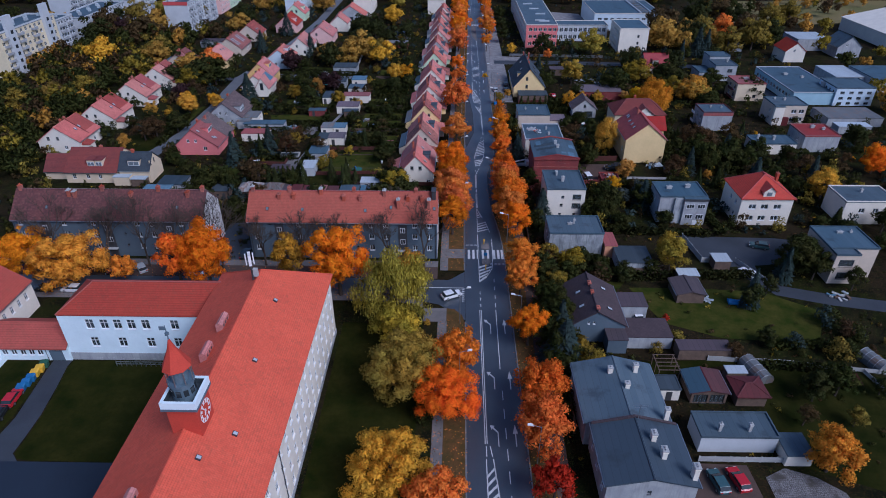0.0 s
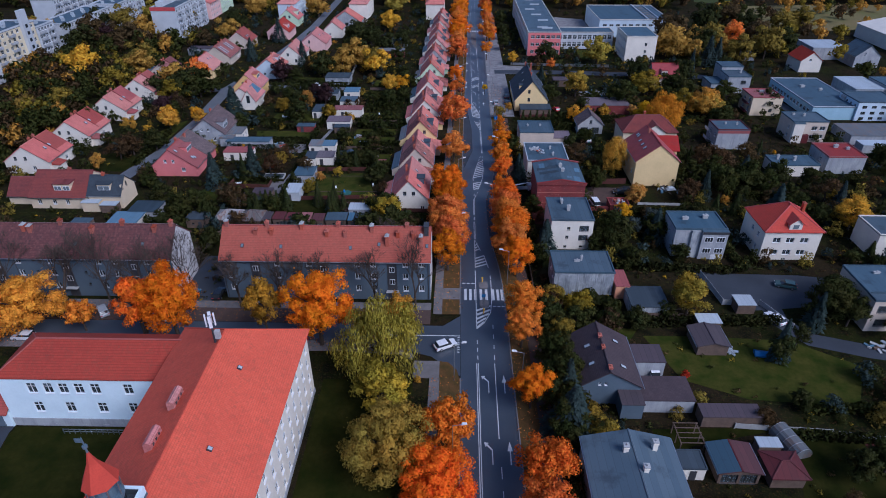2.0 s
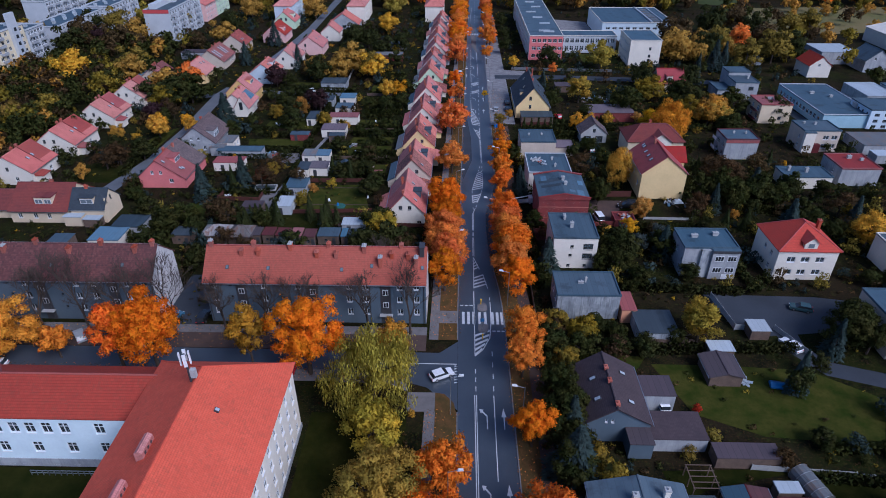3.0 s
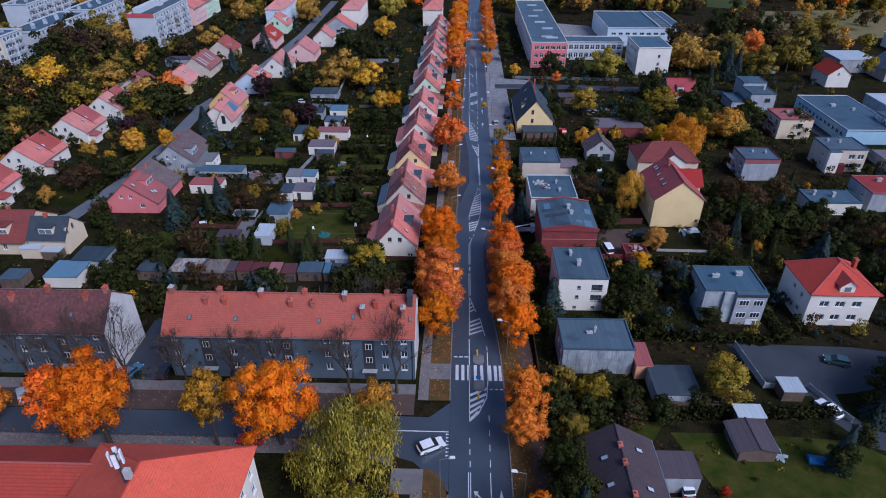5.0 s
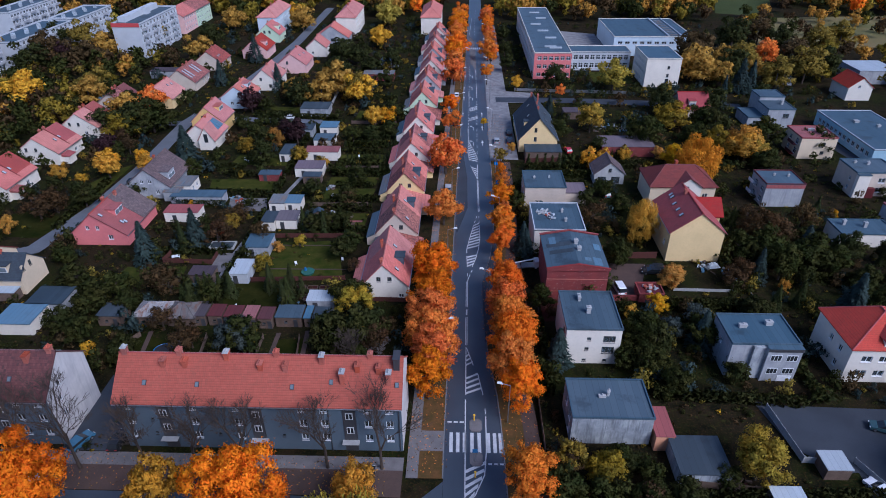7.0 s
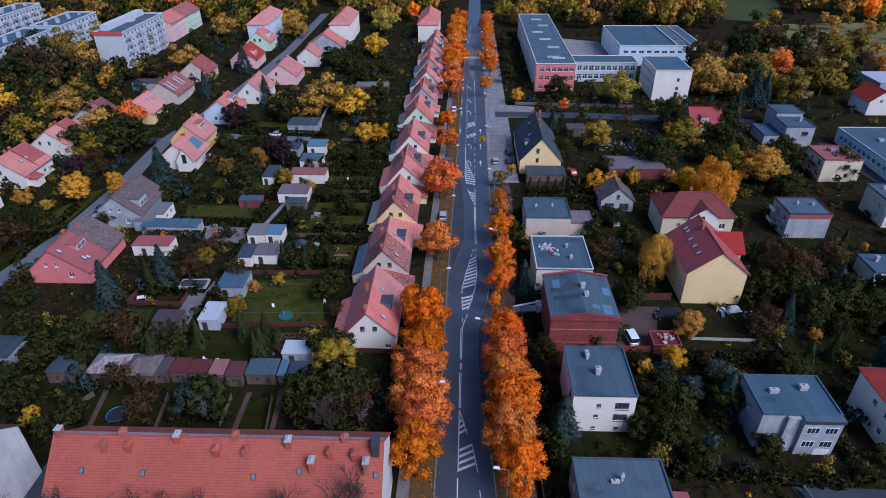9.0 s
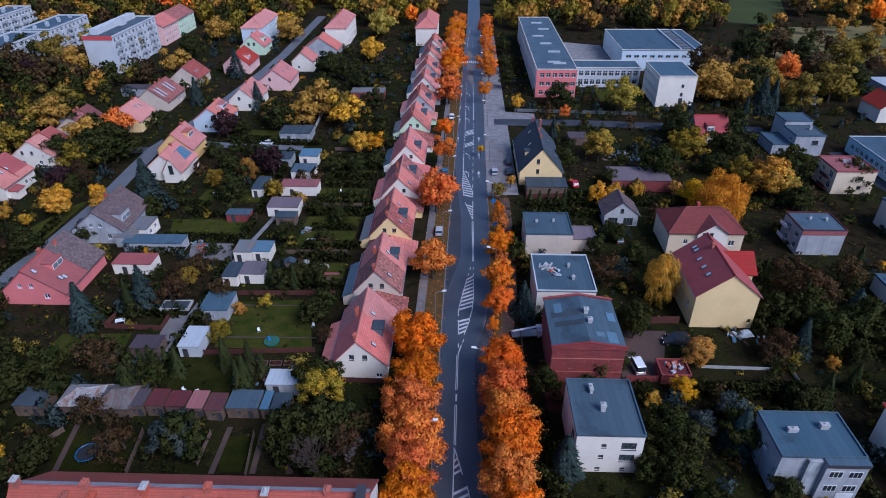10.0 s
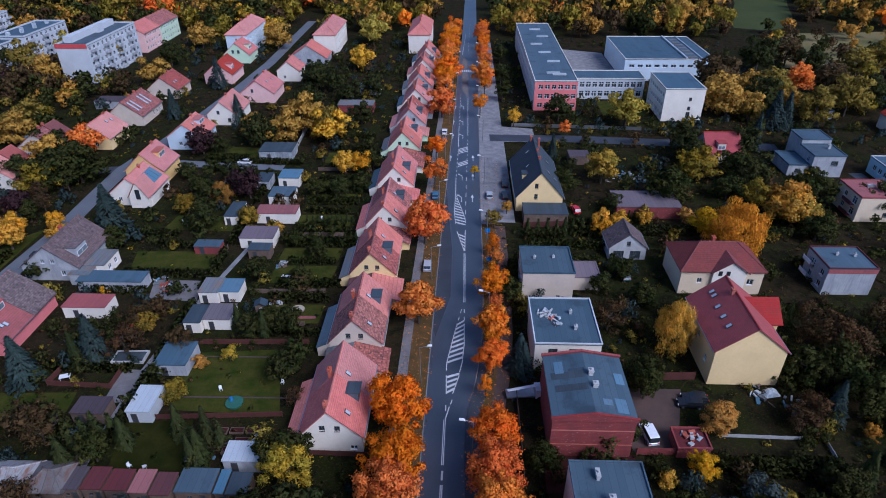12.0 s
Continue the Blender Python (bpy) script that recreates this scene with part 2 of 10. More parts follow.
M_TILE_BROWN = tiled_roof("dark_brown_tiles", (0.080, 0.058, 0.062), (0.060, 0.046, 0.051), stain=0.3, moss=(0.05, 0.04, 0.04))
M_FELT = sheeting("grey_roofing_felt", (0.054, 0.088, 0.117), (0.076, 0.114, 0.146), stain=(0.026, 0.036, 0.046), stained=0.6, rough=0.6)
M_FELT_DARK = sheeting("dark_roofing_felt", (0.034, 0.048, 0.062), (0.058, 0.078, 0.095), stain=(0.02, 0.024, 0.03))
M_FELT_PALE = sheeting("pale_sheet_roofing", (0.165, 0.175, 0.18), (0.115, 0.128, 0.138), 0.9, (0.10, 0.095, 0.09), 0.5, 0.6, 0.5, (0.20, 0.135, 0.10))
M_FELT_WEATHERED = sheeting("weathered_grey_felt", (0.078, 0.104, 0.128), (0.112, 0.140, 0.162), 1.05, (0.045, 0.055, 0.066), 0.7, 0.6, 0.35)
M_FELT_NAVY = sheeting("dark_blue_grey_felt", (0.034, 0.056, 0.080), (0.046, 0.070, 0.098), 1.05, (0.022, 0.030, 0.040), 0.5, 0.55, 0.4)
M_FELT_RUSTY = sheeting("rusty_white_sheeting", (0.36, 0.35, 0.34), (0.26, 0.25, 0.25), 0.9, (0.10, 0.075, 0.06), 0.7, 0.7, 0.5, (0.20, 0.085, 0.045))
M_FELT_PATCHED = sheeting("patched_brown_sheeting", (0.17, 0.155, 0.15), (0.10, 0.085, 0.08), 1.4, (0.05, 0.035, 0.03), 0.9, 0.75, 0.5, (0.14, 0.065, 0.04))
M_FELT_WHITE = sheeting("white_sheet_roofing", (0.42, 0.46, 0.49), (0.35, 0.39, 0.42), 0.9, (0.30, 0.31, 0.32), 0.4, 0.5, 0.35)
M_FELT_RED = sheeting("maroon_felt", (0.105, 0.026, 0.027), (0.075, 0.024, 0.026), 1.0, (0.05, 0.03, 0.03))
M_FELT_PINK = sheeting("faded_red_roof_paint", (0.30, 0.075, 0.070), (0.23, 0.062, 0.060), 1.0, (0.12, 0.05, 0.05))
M_FELT_LILAC = sheeting("faded_lilac_felt", (0.165, 0.130, 0.142), (0.125, 0.102, 0.116), 1.0, (0.10, 0.08, 0.09))
M_FELT_BROWN = sheeting("brown_felt", (0.080, 0.060, 0.066), (0.058, 0.046, 0.053), 1.0, (0.04, 0.033, 0.035))
M_FELT_BLUE = sheeting("blue_sheet_roofing", (0.10, 0.18, 0.25), (0.12, 0.19, 0.25), 0.9, (0.06, 0.08, 0.10))
M_WHITE = surface("white_render", (0.76, 0.70, 0.60), (0.67, 0.62, 0.535), 0.25, 2.0, 0.9, 0.1, speck=0.16)
M_PALEBLUE = surface("pale_blue_render", (0.56, 0.64, 0.70), (0.48, 0.56, 0.62), 0.2, 2.0, 0.9, 0.1, speck=0.16)
M_WINGWALL = surface("bluish_white_render", (0.72, 0.83, 0.87), (0.64, 0.75, 0.80), 0.2, 2.0, 0.9, 0.1, speck=0.16)
M_SLABWALL = surface("grey_panel_render", (0.50, 0.52, 0.54), (0.43, 0.45, 0.475), 0.2, 2.0, 0.9, 0.1, speck=0.16)
M_SLABCREAM = surface("cream_panel_render", (0.70, 0.60, 0.40), (0.60, 0.52, 0.36), 0.2, 2.0, 0.9, 0.1, speck=0.16)
M_REDBAND = surface("red_painted_band", (0.52, 0.075, 0.075), (0.44, 0.066, 0.066), 0.4, 4.0, 0.8, 0.1)
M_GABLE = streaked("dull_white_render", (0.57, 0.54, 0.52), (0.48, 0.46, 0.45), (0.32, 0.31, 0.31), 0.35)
M_BLUEWHITE = surface("bluish_white_panels", (0.62, 0.72, 0.80), (0.54, 0.63, 0.71), 0.2, 2.0, 0.85, 0.1, speck=0.16)
M_TOWER = surface("orange_red_tile_hanging", (0.52, 0.062, 0.034), (0.44, 0.052, 0.030), 0.4, 6.0, 0.8, 0.4)
M_SKYBLUE = surface("sky_blue_render", (0.36, 0.52, 0.60), (0.30, 0.45, 0.53), 0.25, 2.0, 0.9, 0.1, speck=0.16)
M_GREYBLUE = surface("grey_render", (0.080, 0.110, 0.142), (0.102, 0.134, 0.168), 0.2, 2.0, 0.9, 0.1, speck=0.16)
M_GREY = streaked("light_grey_render", (0.38, 0.39, 0.40), (0.30, 0.31, 0.33), (0.17, 0.175, 0.185), 0.4)
M_CONC = streaked("stained_concrete", (0.40, 0.42, 0.43), (0.24, 0.26, 0.28), (0.10, 0.11, 0.12), 0.7)
M_CREAM = surface("cream_render", (0.78, 0.58, 0.28), (0.70, 0.52, 0.25), 0.25, 2.0, 0.9, 0.1, speck=0.16)
M_CREAMPALE = surface("pale_cream_render", (0.68, 0.55, 0.38), (0.60, 0.49, 0.34), 0.25, 2.0, 0.9, 0.1, speck=0.16)
M_BEIGE = surface("beige_render", (0.60, 0.50, 0.40), (0.50, 0.42, 0.34), 0.25, 2.0, 0.9, 0.1, speck=0.16)
M_YELLOW = surface("yellow_render", (0.75, 0.50, 0.18), (0.66, 0.44, 0.16), 0.25, 2.0, 0.9, 0.1, speck=0.16)
M_SALMON = surface("orange_tan_render", (0.66, 0.31, 0.17), (0.57, 0.27, 0.15), 0.25, 2.0, 0.9, 0.1, speck=0.16)
M_PINK = surface("pink_render", (0.68, 0.20, 0.19), (0.58, 0.17, 0.17), 0.25, 2.0, 0.9, 0.1, speck=0.16)
M_PALEPINK = surface("pale_pink_render", (0.75, 0.48, 0.44), (0.66, 0.42, 0.39), 0.25, 2.0, 0.9, 0.1, speck=0.16)
M_GREEN = surface("pale_green_render", (0.58, 0.70, 0.50), (0.50, 0.62, 0.44), 0.25, 2.0, 0.9, 0.1, speck=0.16)
M_BRICKRED = spotted_brick("red_brick", (0.23, 0.040, 0.036), (0.165, 0.034, 0.033), (0.46, 0.32, 0.29))
M_BRICK = surface("chimney_brick", (0.42, 0.115, 0.072), (0.31, 0.086, 0.058), 0.8, 9.0, 0.9, 0.4, vary=0.2)
M_STONE = surface("grey_stone", (0.45, 0.45, 0.44), (0.34, 0.34, 0.34), 0.6, 5.0, 0.9, 0.3)
M_ASPHALT = surface("asphalt", (0.056, 0.068, 0.086), (0.042, 0.052, 0.067), 0.12, 8.0, 0.40, 0.12, 0.01, spec=0.7)
M_ASPHALT_OLD = surface("worn_asphalt", (0.050, 0.057, 0.070), (0.034, 0.039, 0.049), 0.15, 6.0, 0.7, 0.2, 0.01, spec=0.3)
M_ASPHALT_DARK = surface("dark_blue_asphalt", (0.020, 0.029, 0.046), (0.014, 0.020, 0.032), 0.1, 6.0, 0.6, 0.2, 0.01, spec=0.3)
M_ASPHALT_PALE = surface("pale_worn_asphalt", (0.14, 0.15, 0.17), (0.10, 0.108, 0.122), 0.15, 6.0, 0.85, 0.2, 0.01)
M_PAVE = surface("grey_paving", (0.185, 0.172, 0.170), (0.125, 0.116, 0.116), 0.5, 9.0, 0.9, 0.3, 0.01)
M_KERB = surface("kerb_concrete", (0.22, 0.22, 0.225), (0.15, 0.15, 0.155), 0.7, 8.0, 0.9, 0.2)
M_PAINT = surface("road_paint", (0.62, 0.63, 0.64), (0.46, 0.47, 0.48), 0.9, 9.0, 0.7, 0.1, 0.005)
# autumn grass with shade darkened into its colour; M_LAWN is the lit lawn tone
M_GRASS_SHADED = surface("shade_darkened_autumn_grass", (0.008, 0.013, 0.0015), (0.028, 0.027, 0.005), 0.22, 1.3, 0.95, 0.9, 0.1, spec=0.04)
M_VERGE = surface("verge_with_fallen_leaves", (0.135, 0.068, 0.026), (0.062, 0.050, 0.018), 0.5, 4.0, 0.95, 0.6, 0.05, spec=0.04)
M_BROWNPAVE = surface("brownish_paving", (0.105, 0.070, 0.058), (0.070, 0.052, 0.046), 0.25, 7.0, 0.95, 0.4, 0.02, spec=0.04)
M_REDEARTH = surface("reddish_earth", (0.060, 0.018, 0.016), (0.040, 0.016, 0.014), 0.4, 5.0, 0.95, 0.5, 0.05, spec=0.04)
M_LAWN = surface("green_lawn", (0.020, 0.033, 0.004), (0.062, 0.058, 0.011), 0.3, 1.4, 0.95, 1.0, 0.12, spec=0.04)
M_COBBLE = cobbled("pale_cobbles", (0.21, 0.20, 0.20), (0.13, 0.125, 0.13), (0.05, 0.042, 0.034))
M_GRAVEL = surface("gravel", (0.27, 0.265, 0.27), (0.15, 0.145, 0.15), 0.45, 9.0, 0.95, 0.4, spec=0.1)
M_SAND = surface("pale_sand", (0.42, 0.36, 0.27), (0.34, 0.29, 0.21), 0.8, 8.0, 0.95, 0.3)
M_MEADOW = surface("dry_meadow", (0.20, 0.145, 0.065), (0.115, 0.115, 0.036), 0.03, 1.2, 0.95, 0.6, 0.1, spec=0.2)
M_PASTURE = surface("green_pasture", (0.058, 0.072, 0.022), (0.038, 0.050, 0.015), 0.05, 1.0, 0.95, 0.5, 0.1, spec=0.1)
M_WOOD = surface("weathered_wood", (0.16, 0.11, 0.08), (0.10, 0.07, 0.055), 0.9, 8.0, 0.9, 0.3)
M_RUSTWOOD = surface("red_brown_wood", (0.095, 0.030, 0.022), (0.07, 0.026, 0.02), 0.9, 8.0, 0.9, 0.3)
M_BARK = surface("bark", (0.075, 0.055, 0.042), (0.05, 0.038, 0.03), 1.2, 10.0, 0.95, 0.5)
M_STEEL = plain("galvanised_steel", (0.45, 0.46, 0.48), 0.4, 0.9)
M_BLACK = plain("black_rubber", (0.02, 0.02, 0.022), 0.8)
M_FRAME = plain("white_frame", (0.75, 0.76, 0.78), 0.5)
M_DARKFRAME = plain("dark_frame", (0.05, 0.05, 0.055), 0.5)
M_ZINC = surface("blue_grey_zinc", (0.15, 0.21, 0.26), (0.10, 0.15, 0.19), 0.7, 6.0, 0.55, 0.2, metal=0.3)
M_LAMP = plain("white_lamp_head", (0.8, 0.8, 0.78), 0.4)
M_GLASS = glass_mat()
M_GLASSDARK = plain("tinted_glass", (0.03, 0.035, 0.04), 0.05)


def ground_mat():
    m, nt, bs = base_mat("garden_ground")
    v = coords(nt)
    g1, g2, g3 = grain(nt, v, 0.035, 6, 0.6), grain(nt, v, 0.3, 5), grain(nt, v, 3.0, 4)
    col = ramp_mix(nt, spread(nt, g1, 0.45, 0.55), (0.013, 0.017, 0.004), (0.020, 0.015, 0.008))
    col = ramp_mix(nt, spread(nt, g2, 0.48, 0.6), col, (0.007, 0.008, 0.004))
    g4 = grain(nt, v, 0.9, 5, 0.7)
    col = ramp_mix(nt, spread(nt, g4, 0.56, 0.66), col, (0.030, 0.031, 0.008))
    k = nt.nodes.new("ShaderNodeMath")
    k.operation = "MULTIPLY"
    nt.links.new(spread(nt, g3, 0.54, 0.66), k.inputs[0])
    k.inputs[1].default_value = 0.75
    col = ramp_mix(nt, k.outputs[0], col, (0.055, 0.030, 0.011))
    nt.links.new(col, bs.inputs["Base Color"])
    nt.links.new(bump(nt, g3, 0.8, 0.15), bs.inputs["Normal"])
    bs.inputs["Specular IOR Level"].default_value = 0.04
    bs.inputs["Roughness"].default_value = 0.95
    return m


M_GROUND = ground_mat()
LEAF = {
    "orange": leaves("orange_leaves", (0.98, 0.27, 0.012), (0.98, 0.36, 0.016), (0.95, 0.15, 0.012)),
    "rust": leaves("rust_leaves", (0.92, 0.270, 0.018), (0.84, 0.290, 0.022), (0.76, 0.165, 0.012)),
    "gold": leaves("ochre_leaves", (0.72, 0.37, 0.045), (0.56, 0.32, 0.045), (0.36, 0.21, 0.034)),
    "amber": leaves("amber_leaves", (0.94, 0.40, 0.022), (0.88, 0.36, 0.024), (0.68, 0.25, 0.018)),
    "red": leaves("red_leaves", (0.62, 0.060, 0.018), (0.52, 0.050, 0.016), (0.32, 0.03, 0.014)),
    "yellow": leaves("yellow_leaves", (0.88, 0.46, 0.022), (0.74, 0.42, 0.030), (0.50, 0.30, 0.024)),
    "olive": leaves("olive_leaves", (0.42, 0.33, 0.036), (0.68, 0.43, 0.034), (0.21, 0.19, 0.028)),
    "olivey": leaves("golden_olive_leaves", (0.41, 0.270, 0.029), (0.26, 0.192, 0.027), (0.140, 0.118, 0.022)),
    "green": leaves("dark_green_leaves", (0.042, 0.053, 0.012), (0.080, 0.076, 0.017), (0.025, 0.033, 0.010)),
    "brown": leaves("brown_leaves", (0.125, 0.070, 0.027), (0.085, 0.054, 0.022), (0.050, 0.036, 0.017)),
    "conifer": leaves("dark_green_scale_leaves", (0.046, 0.060, 0.018), (0.080, 0.086, 0.022), (0.028, 0.038, 0.014)),
    "russet": leaves("russet_leaves", (0.30, 0.090, 0.028), (0.24, 0.085, 0.030), (0.13, 0.050, 0.022)),
    "purple": leaves("dark_purple_leaves", (0.055, 0.026, 0.030), (0.07, 0.036, 0.036), (0.036, 0.020, 0.022)),
    "spruce": leaves("blue_green_needles", (0.048, 0.074, 0.064), (0.072, 0.100, 0.090), (0.026, 0.040, 0.037)),
    "bluegreen": leaves("blue_green_leaves", (0.085, 0.108, 0.098), (0.115, 0.135, 0.115), (0.055, 0.070, 0.064)),
    "willow": leaves("pale_willow_leaves", (0.46, 0.37, 0.048), (0.60, 0.45, 0.050), (0.30, 0.26, 0.040)),
}


# ---- building blocks ----
class Shape:
    """Collects vertices and faces of one mesh."""

    def __init__(self):
        self.v, self.f = [], []

    def face(self, *pts):
        n = len(self.v)
        self.v += [tuple(p) for p in pts]
        self.f.append(tuple(range(n, n + len(pts))))
        return self

    def box(self, x0, x1, y0, y1, z0, z1, m=None):
        c = [Vector((x, y, z)) for z in (z0, z1) for x, y in ((x0, y0), (x1, y0), (x1, y1), (x0, y1))]
        if m is not None:
            c = [m @ p for p in c]
        n = len(self.v)
        self.v += [tuple(p) for p in c]
        self.f += [tuple(n + i for i in q) for q in ((3, 2, 1, 0), (4, 5, 6, 7), (0, 1, 5, 4), (1, 2, 6, 5), (2, 3, 7, 6), (3, 0, 4, 7))]
        return self

    def prism(self, profile, y0, y1, m=None):
        """A closed outline in x and z, drawn along y."""
        n, k = len(self.v), len(profile)
        pts = [Vector((x, y, z)) for y in (y0, y1) for x, z in profile]
        if m is not None:
            pts = [m @ p for p in pts]
        self.v += [tuple(p) for p in pts]
        self.f.append(tuple(n + i for i in range(k)))
        self.f.append(tuple(n + k + i for i in reversed(range(k))))
        for i in range(k):
            j = (i + 1) % k
            self.f.append((n + j, n + i, n + k + i, n + k + j))
        return self

    def tube(self, a, b, r0, r1, n=8, cap=True):
        a, b = Vector(a), Vector(b)
        q = (b - a).to_track_quat("Z", "Y")
        s = len(self.v)
        for c, r in ((a, r0), (b, r1)):
            for i in range(n):
                t = 2 * math.pi * i / n
                self.v.append(tuple(c + q @ Vector((r * math.cos(t), r * math.sin(t), 0))))
        for i in range(n):
            j = (i + 1) % n
            self.f.append((s + i, s + j, s + n + j, s + n + i))
        if cap:
            self.f.append(tuple(s + n + i for i in range(n)))
            self.f.append(tuple(s + i for i in reversed(range(n))))
        return self

    def mesh(self, name):
        me = bpy.data.meshes.new(name)
        me.from_pydata(self.v, [], self.f)
        me.update()
        return me


def obj(name, data, material=None, parent=None, label=""):
    me = data.mesh(name) if isinstance(data, Shape) else data
    ob = new(name, me)
    if material is not None and not me.materials:
        me.materials.append(material)
    if parent is not None:
        ob.parent = parent
    if label:
        tagged(ob, label)
    return ob


def part(name, data, material, parent, label=""):
    return obj(name, data, material, parent, label)


def thing(name, x, y, yaw, label, category, group="", z=0.0):
    ob = new(name)
    ob.empty_display_size = 0.5
    ob.matrix_basis = pose(x, y, z, 0, 0, yaw)
    return tagged(ob, label, category, group)


def sheet(name, pts, material, z=0.0, label="", depth=0.05, kind="structure", parent=None, category=""):
    """A flat slab with the given outline."""
    s = Shape()
    n = len(pts)
    area = sum(pts[i][0] * pts[(i + 1) % n][1] - pts[(i + 1) % n][0] * pts[i][1] for i in range(n))
    if area < 0:
        pts = pts[::-1]
    s.face(*[(x, y, z) for x, y in pts])
    for i in range(n):
        (ax, ay), (bx, by) = pts[i], pts[(i + 1) % n]
        s.face((ax, ay, z - depth), (bx, by, z - depth), (bx, by, z), (ax, ay, z))
    ob = obj(name, s, material, parent)
    return tagged(ob, label, category, kind=kind if parent is None else "")


FOOT = []  # footprints kept free of shrubs: x0, x1, y0, y1


def keep_free(x0, x1, y0, y1):
    FOOT.append((x0, x1, y0, y1))


# ---- walls with openings, windows, roofs ----
def wall_face(s, o, d, n, width, top, holes, th=0.3):
    """A wall of the given width from o along d, outward normal n; top: outline [(u, z)...]; holes: (u0, u1, z0, z1)."""
    cuts = sorted({0.0, width, *[u for u, _ in top], *[h[0] for h in holes], *[h[1] for h in holes]})
    cuts = [c for c in cuts if 0 <= c <= width]

    def height(u):
        for (a, za), (b, zb) in zip(top, top[1:]):
            if a - 1e-6 <= u <= b + 1e-6 and b > a:
                return za + (zb - za) * (u - a) / (b - a)
        return top[-1][1]

    def pt(u, z, inn):
        return (o[0] + d[0] * u - n[0] * inn, o[1] + d[1] * u - n[1] * inn, z)

    flip = d[0] * n[1] - d[1] * n[0] > 0
    for a, b in zip(cuts, cuts[1:]):
        if b - a < 1e-4:
            continue
        mid = (a + b) / 2
        here = sorted((h for h in holes if h[0] < mid < h[1]), key=lambda h: h[2])
        low = [(0.0, 0.0)] + [(h[3], h[3]) for h in here]
        high = [(h[2], h[2]) for h in here] + [(height(a + 1e-5), height(b - 1e-5))]
        for (l0, l1), (h0, h1) in zip(low, high):
            q = [pt(a, l0, 0), pt(b, l1, 0), pt(b, h1, 0), pt(a, h0, 0)]
            w = [pt(a, l0, th), pt(b, l1, th), pt(b, h1, th), pt(a, h0, th)]
            s.face(*(q[::-1] if flip else q))
            s.face(*(w if flip else w[::-1]))
    for u0, u1, z0, z1 in holes:
        c = [(u0, z0), (u1, z0), (u1, z1), (u0, z1)]
        for (ua, za), (ub, zb) in zip(c, c[1:] + c[:1]):
            q = [pt(ua, za, 0), pt(ua, za, th), pt(ub, zb, th), pt(ub, zb, 0)]
            s.face(*(q if flip else q[::-1]))


WINDOWS = {}


def lattice(xs, zs, half):
    """A frame in one piece: bars where the even steps of xs and zs lie, openings between."""
    s, nz = Shape(), len(zs)
    s.v = [(x, y, z) for y in (-half, half) for x in xs for z in zs]
    m = len(xs) * nz

    def solid(i, k):
        return 0 <= i < len(xs) - 1 and 0 <= k < nz - 1 and (i % 2 == 0 or k % 2 == 0)

    for i in range(len(xs) - 1):
        for k in range(nz - 1):
            if not solid(i, k):
                continue
            a, b, c, d = i * nz + k, (i + 1) * nz + k, (i + 1) * nz + k + 1, i * nz + k + 1
            s.f += [(a, b, c, d), (d + m, c + m, b + m, a + m)]
            for (u, v), (di, dk) in (((a, b), (0, -1)), ((b, c), (1, 0)), ((c, d), (0, 1)), ((d, a), (-1, 0))):
                if not solid(i + di, k + dk):
                    s.f.append((u, u + m, v + m, v))
    return s


def window_meshes(w, h, dark, bars):
    key = (round(w, 2), round(h, 2), dark, bars)
    if key not in WINDOWS:
        t = 0.09
        xs = [-w / 2, -w / 2 + t]
        for i in range(1, bars + 1):
            x = -w / 2 + w * i / (bars + 1)
            xs += [x - 0.045, x + 0.045]
        xs += [w / 2 - t, w / 2]
        zs = [0, t] + ([h * 0.64, h * 0.64 + 0.08] if h > 1.5 and not dark else []) + [h - t, h]
        f = lattice(xs, zs, 0.05)
        a, b = 0, (len(xs) - 1) * len(zs)
        f.v += [(-w / 2, -0.28, -0.02), (w / 2, -0.28, -0.02), (w / 2, -0.28, -0.08), (-w / 2, -0.28, -0.08)]
        e = len(f.v)
        f.f += [(e - 4, e - 3, b, a), (e - 1, e - 2, e - 3, e - 4), (a, b, e - 2, e - 1), (a, e - 1, e - 4), (b, e - 3, e - 2)]
        p = Shape().box(-w / 2 + t / 2, w / 2 - t / 2, 0.0, 0.02, t / 2, h - t / 2)
        fm, pm = f.mesh("window"), p.mesh("pane")
        fm.materials.append(M_DARKFRAME if dark else M_FRAME)
        pm.materials.append(M_GLASS)
        WINDOWS[key] = (fm, pm)
    return WINDOWS[key]


SIDE_YAW = {"S": 0, "E": 90, "N": 180, "W": -90}


def put_windows(house, side, o, d, n, specs):
    for sp in specs:
        u, z, w, h = sp[:4]
        dark = len(sp) > 4 and sp[4] == "dark"
        bars = 1 if w > 0.8 else 0
        if w > 2.2:
            bars = 2
        fm, pm = window_meshes(w, h, dark, bars)
        win = part("window", fm, None, house)
        win.matrix_basis = pose(o[0] + d[0] * u - n[0] * 0.16, o[1] + d[1] * u - n[1] * 0.16, z, 0, 0, SIDE_YAW[side])
        part("pane", pm, None, win)


def grid(u0, u1, count, z_list, w, h, *style):
    step = (u1 - u0) / max(1, count - 1)
    return [(u0 + step * i, z, w, h, *style) for i in range(count) for z in z_list]


def sides(x0, x1, y0, y1):
    return {"S": ((x0, y0), (1, 0), (0, -1), x1 - x0), "E": ((x1, y0), (0, 1), (1, 0), y1 - y0),
            "N": ((x0, y1), (1, 0), (0, 1), x1 - x0), "W": ((x0, y0), (0, 1), (-1, 0), y1 - y0)}


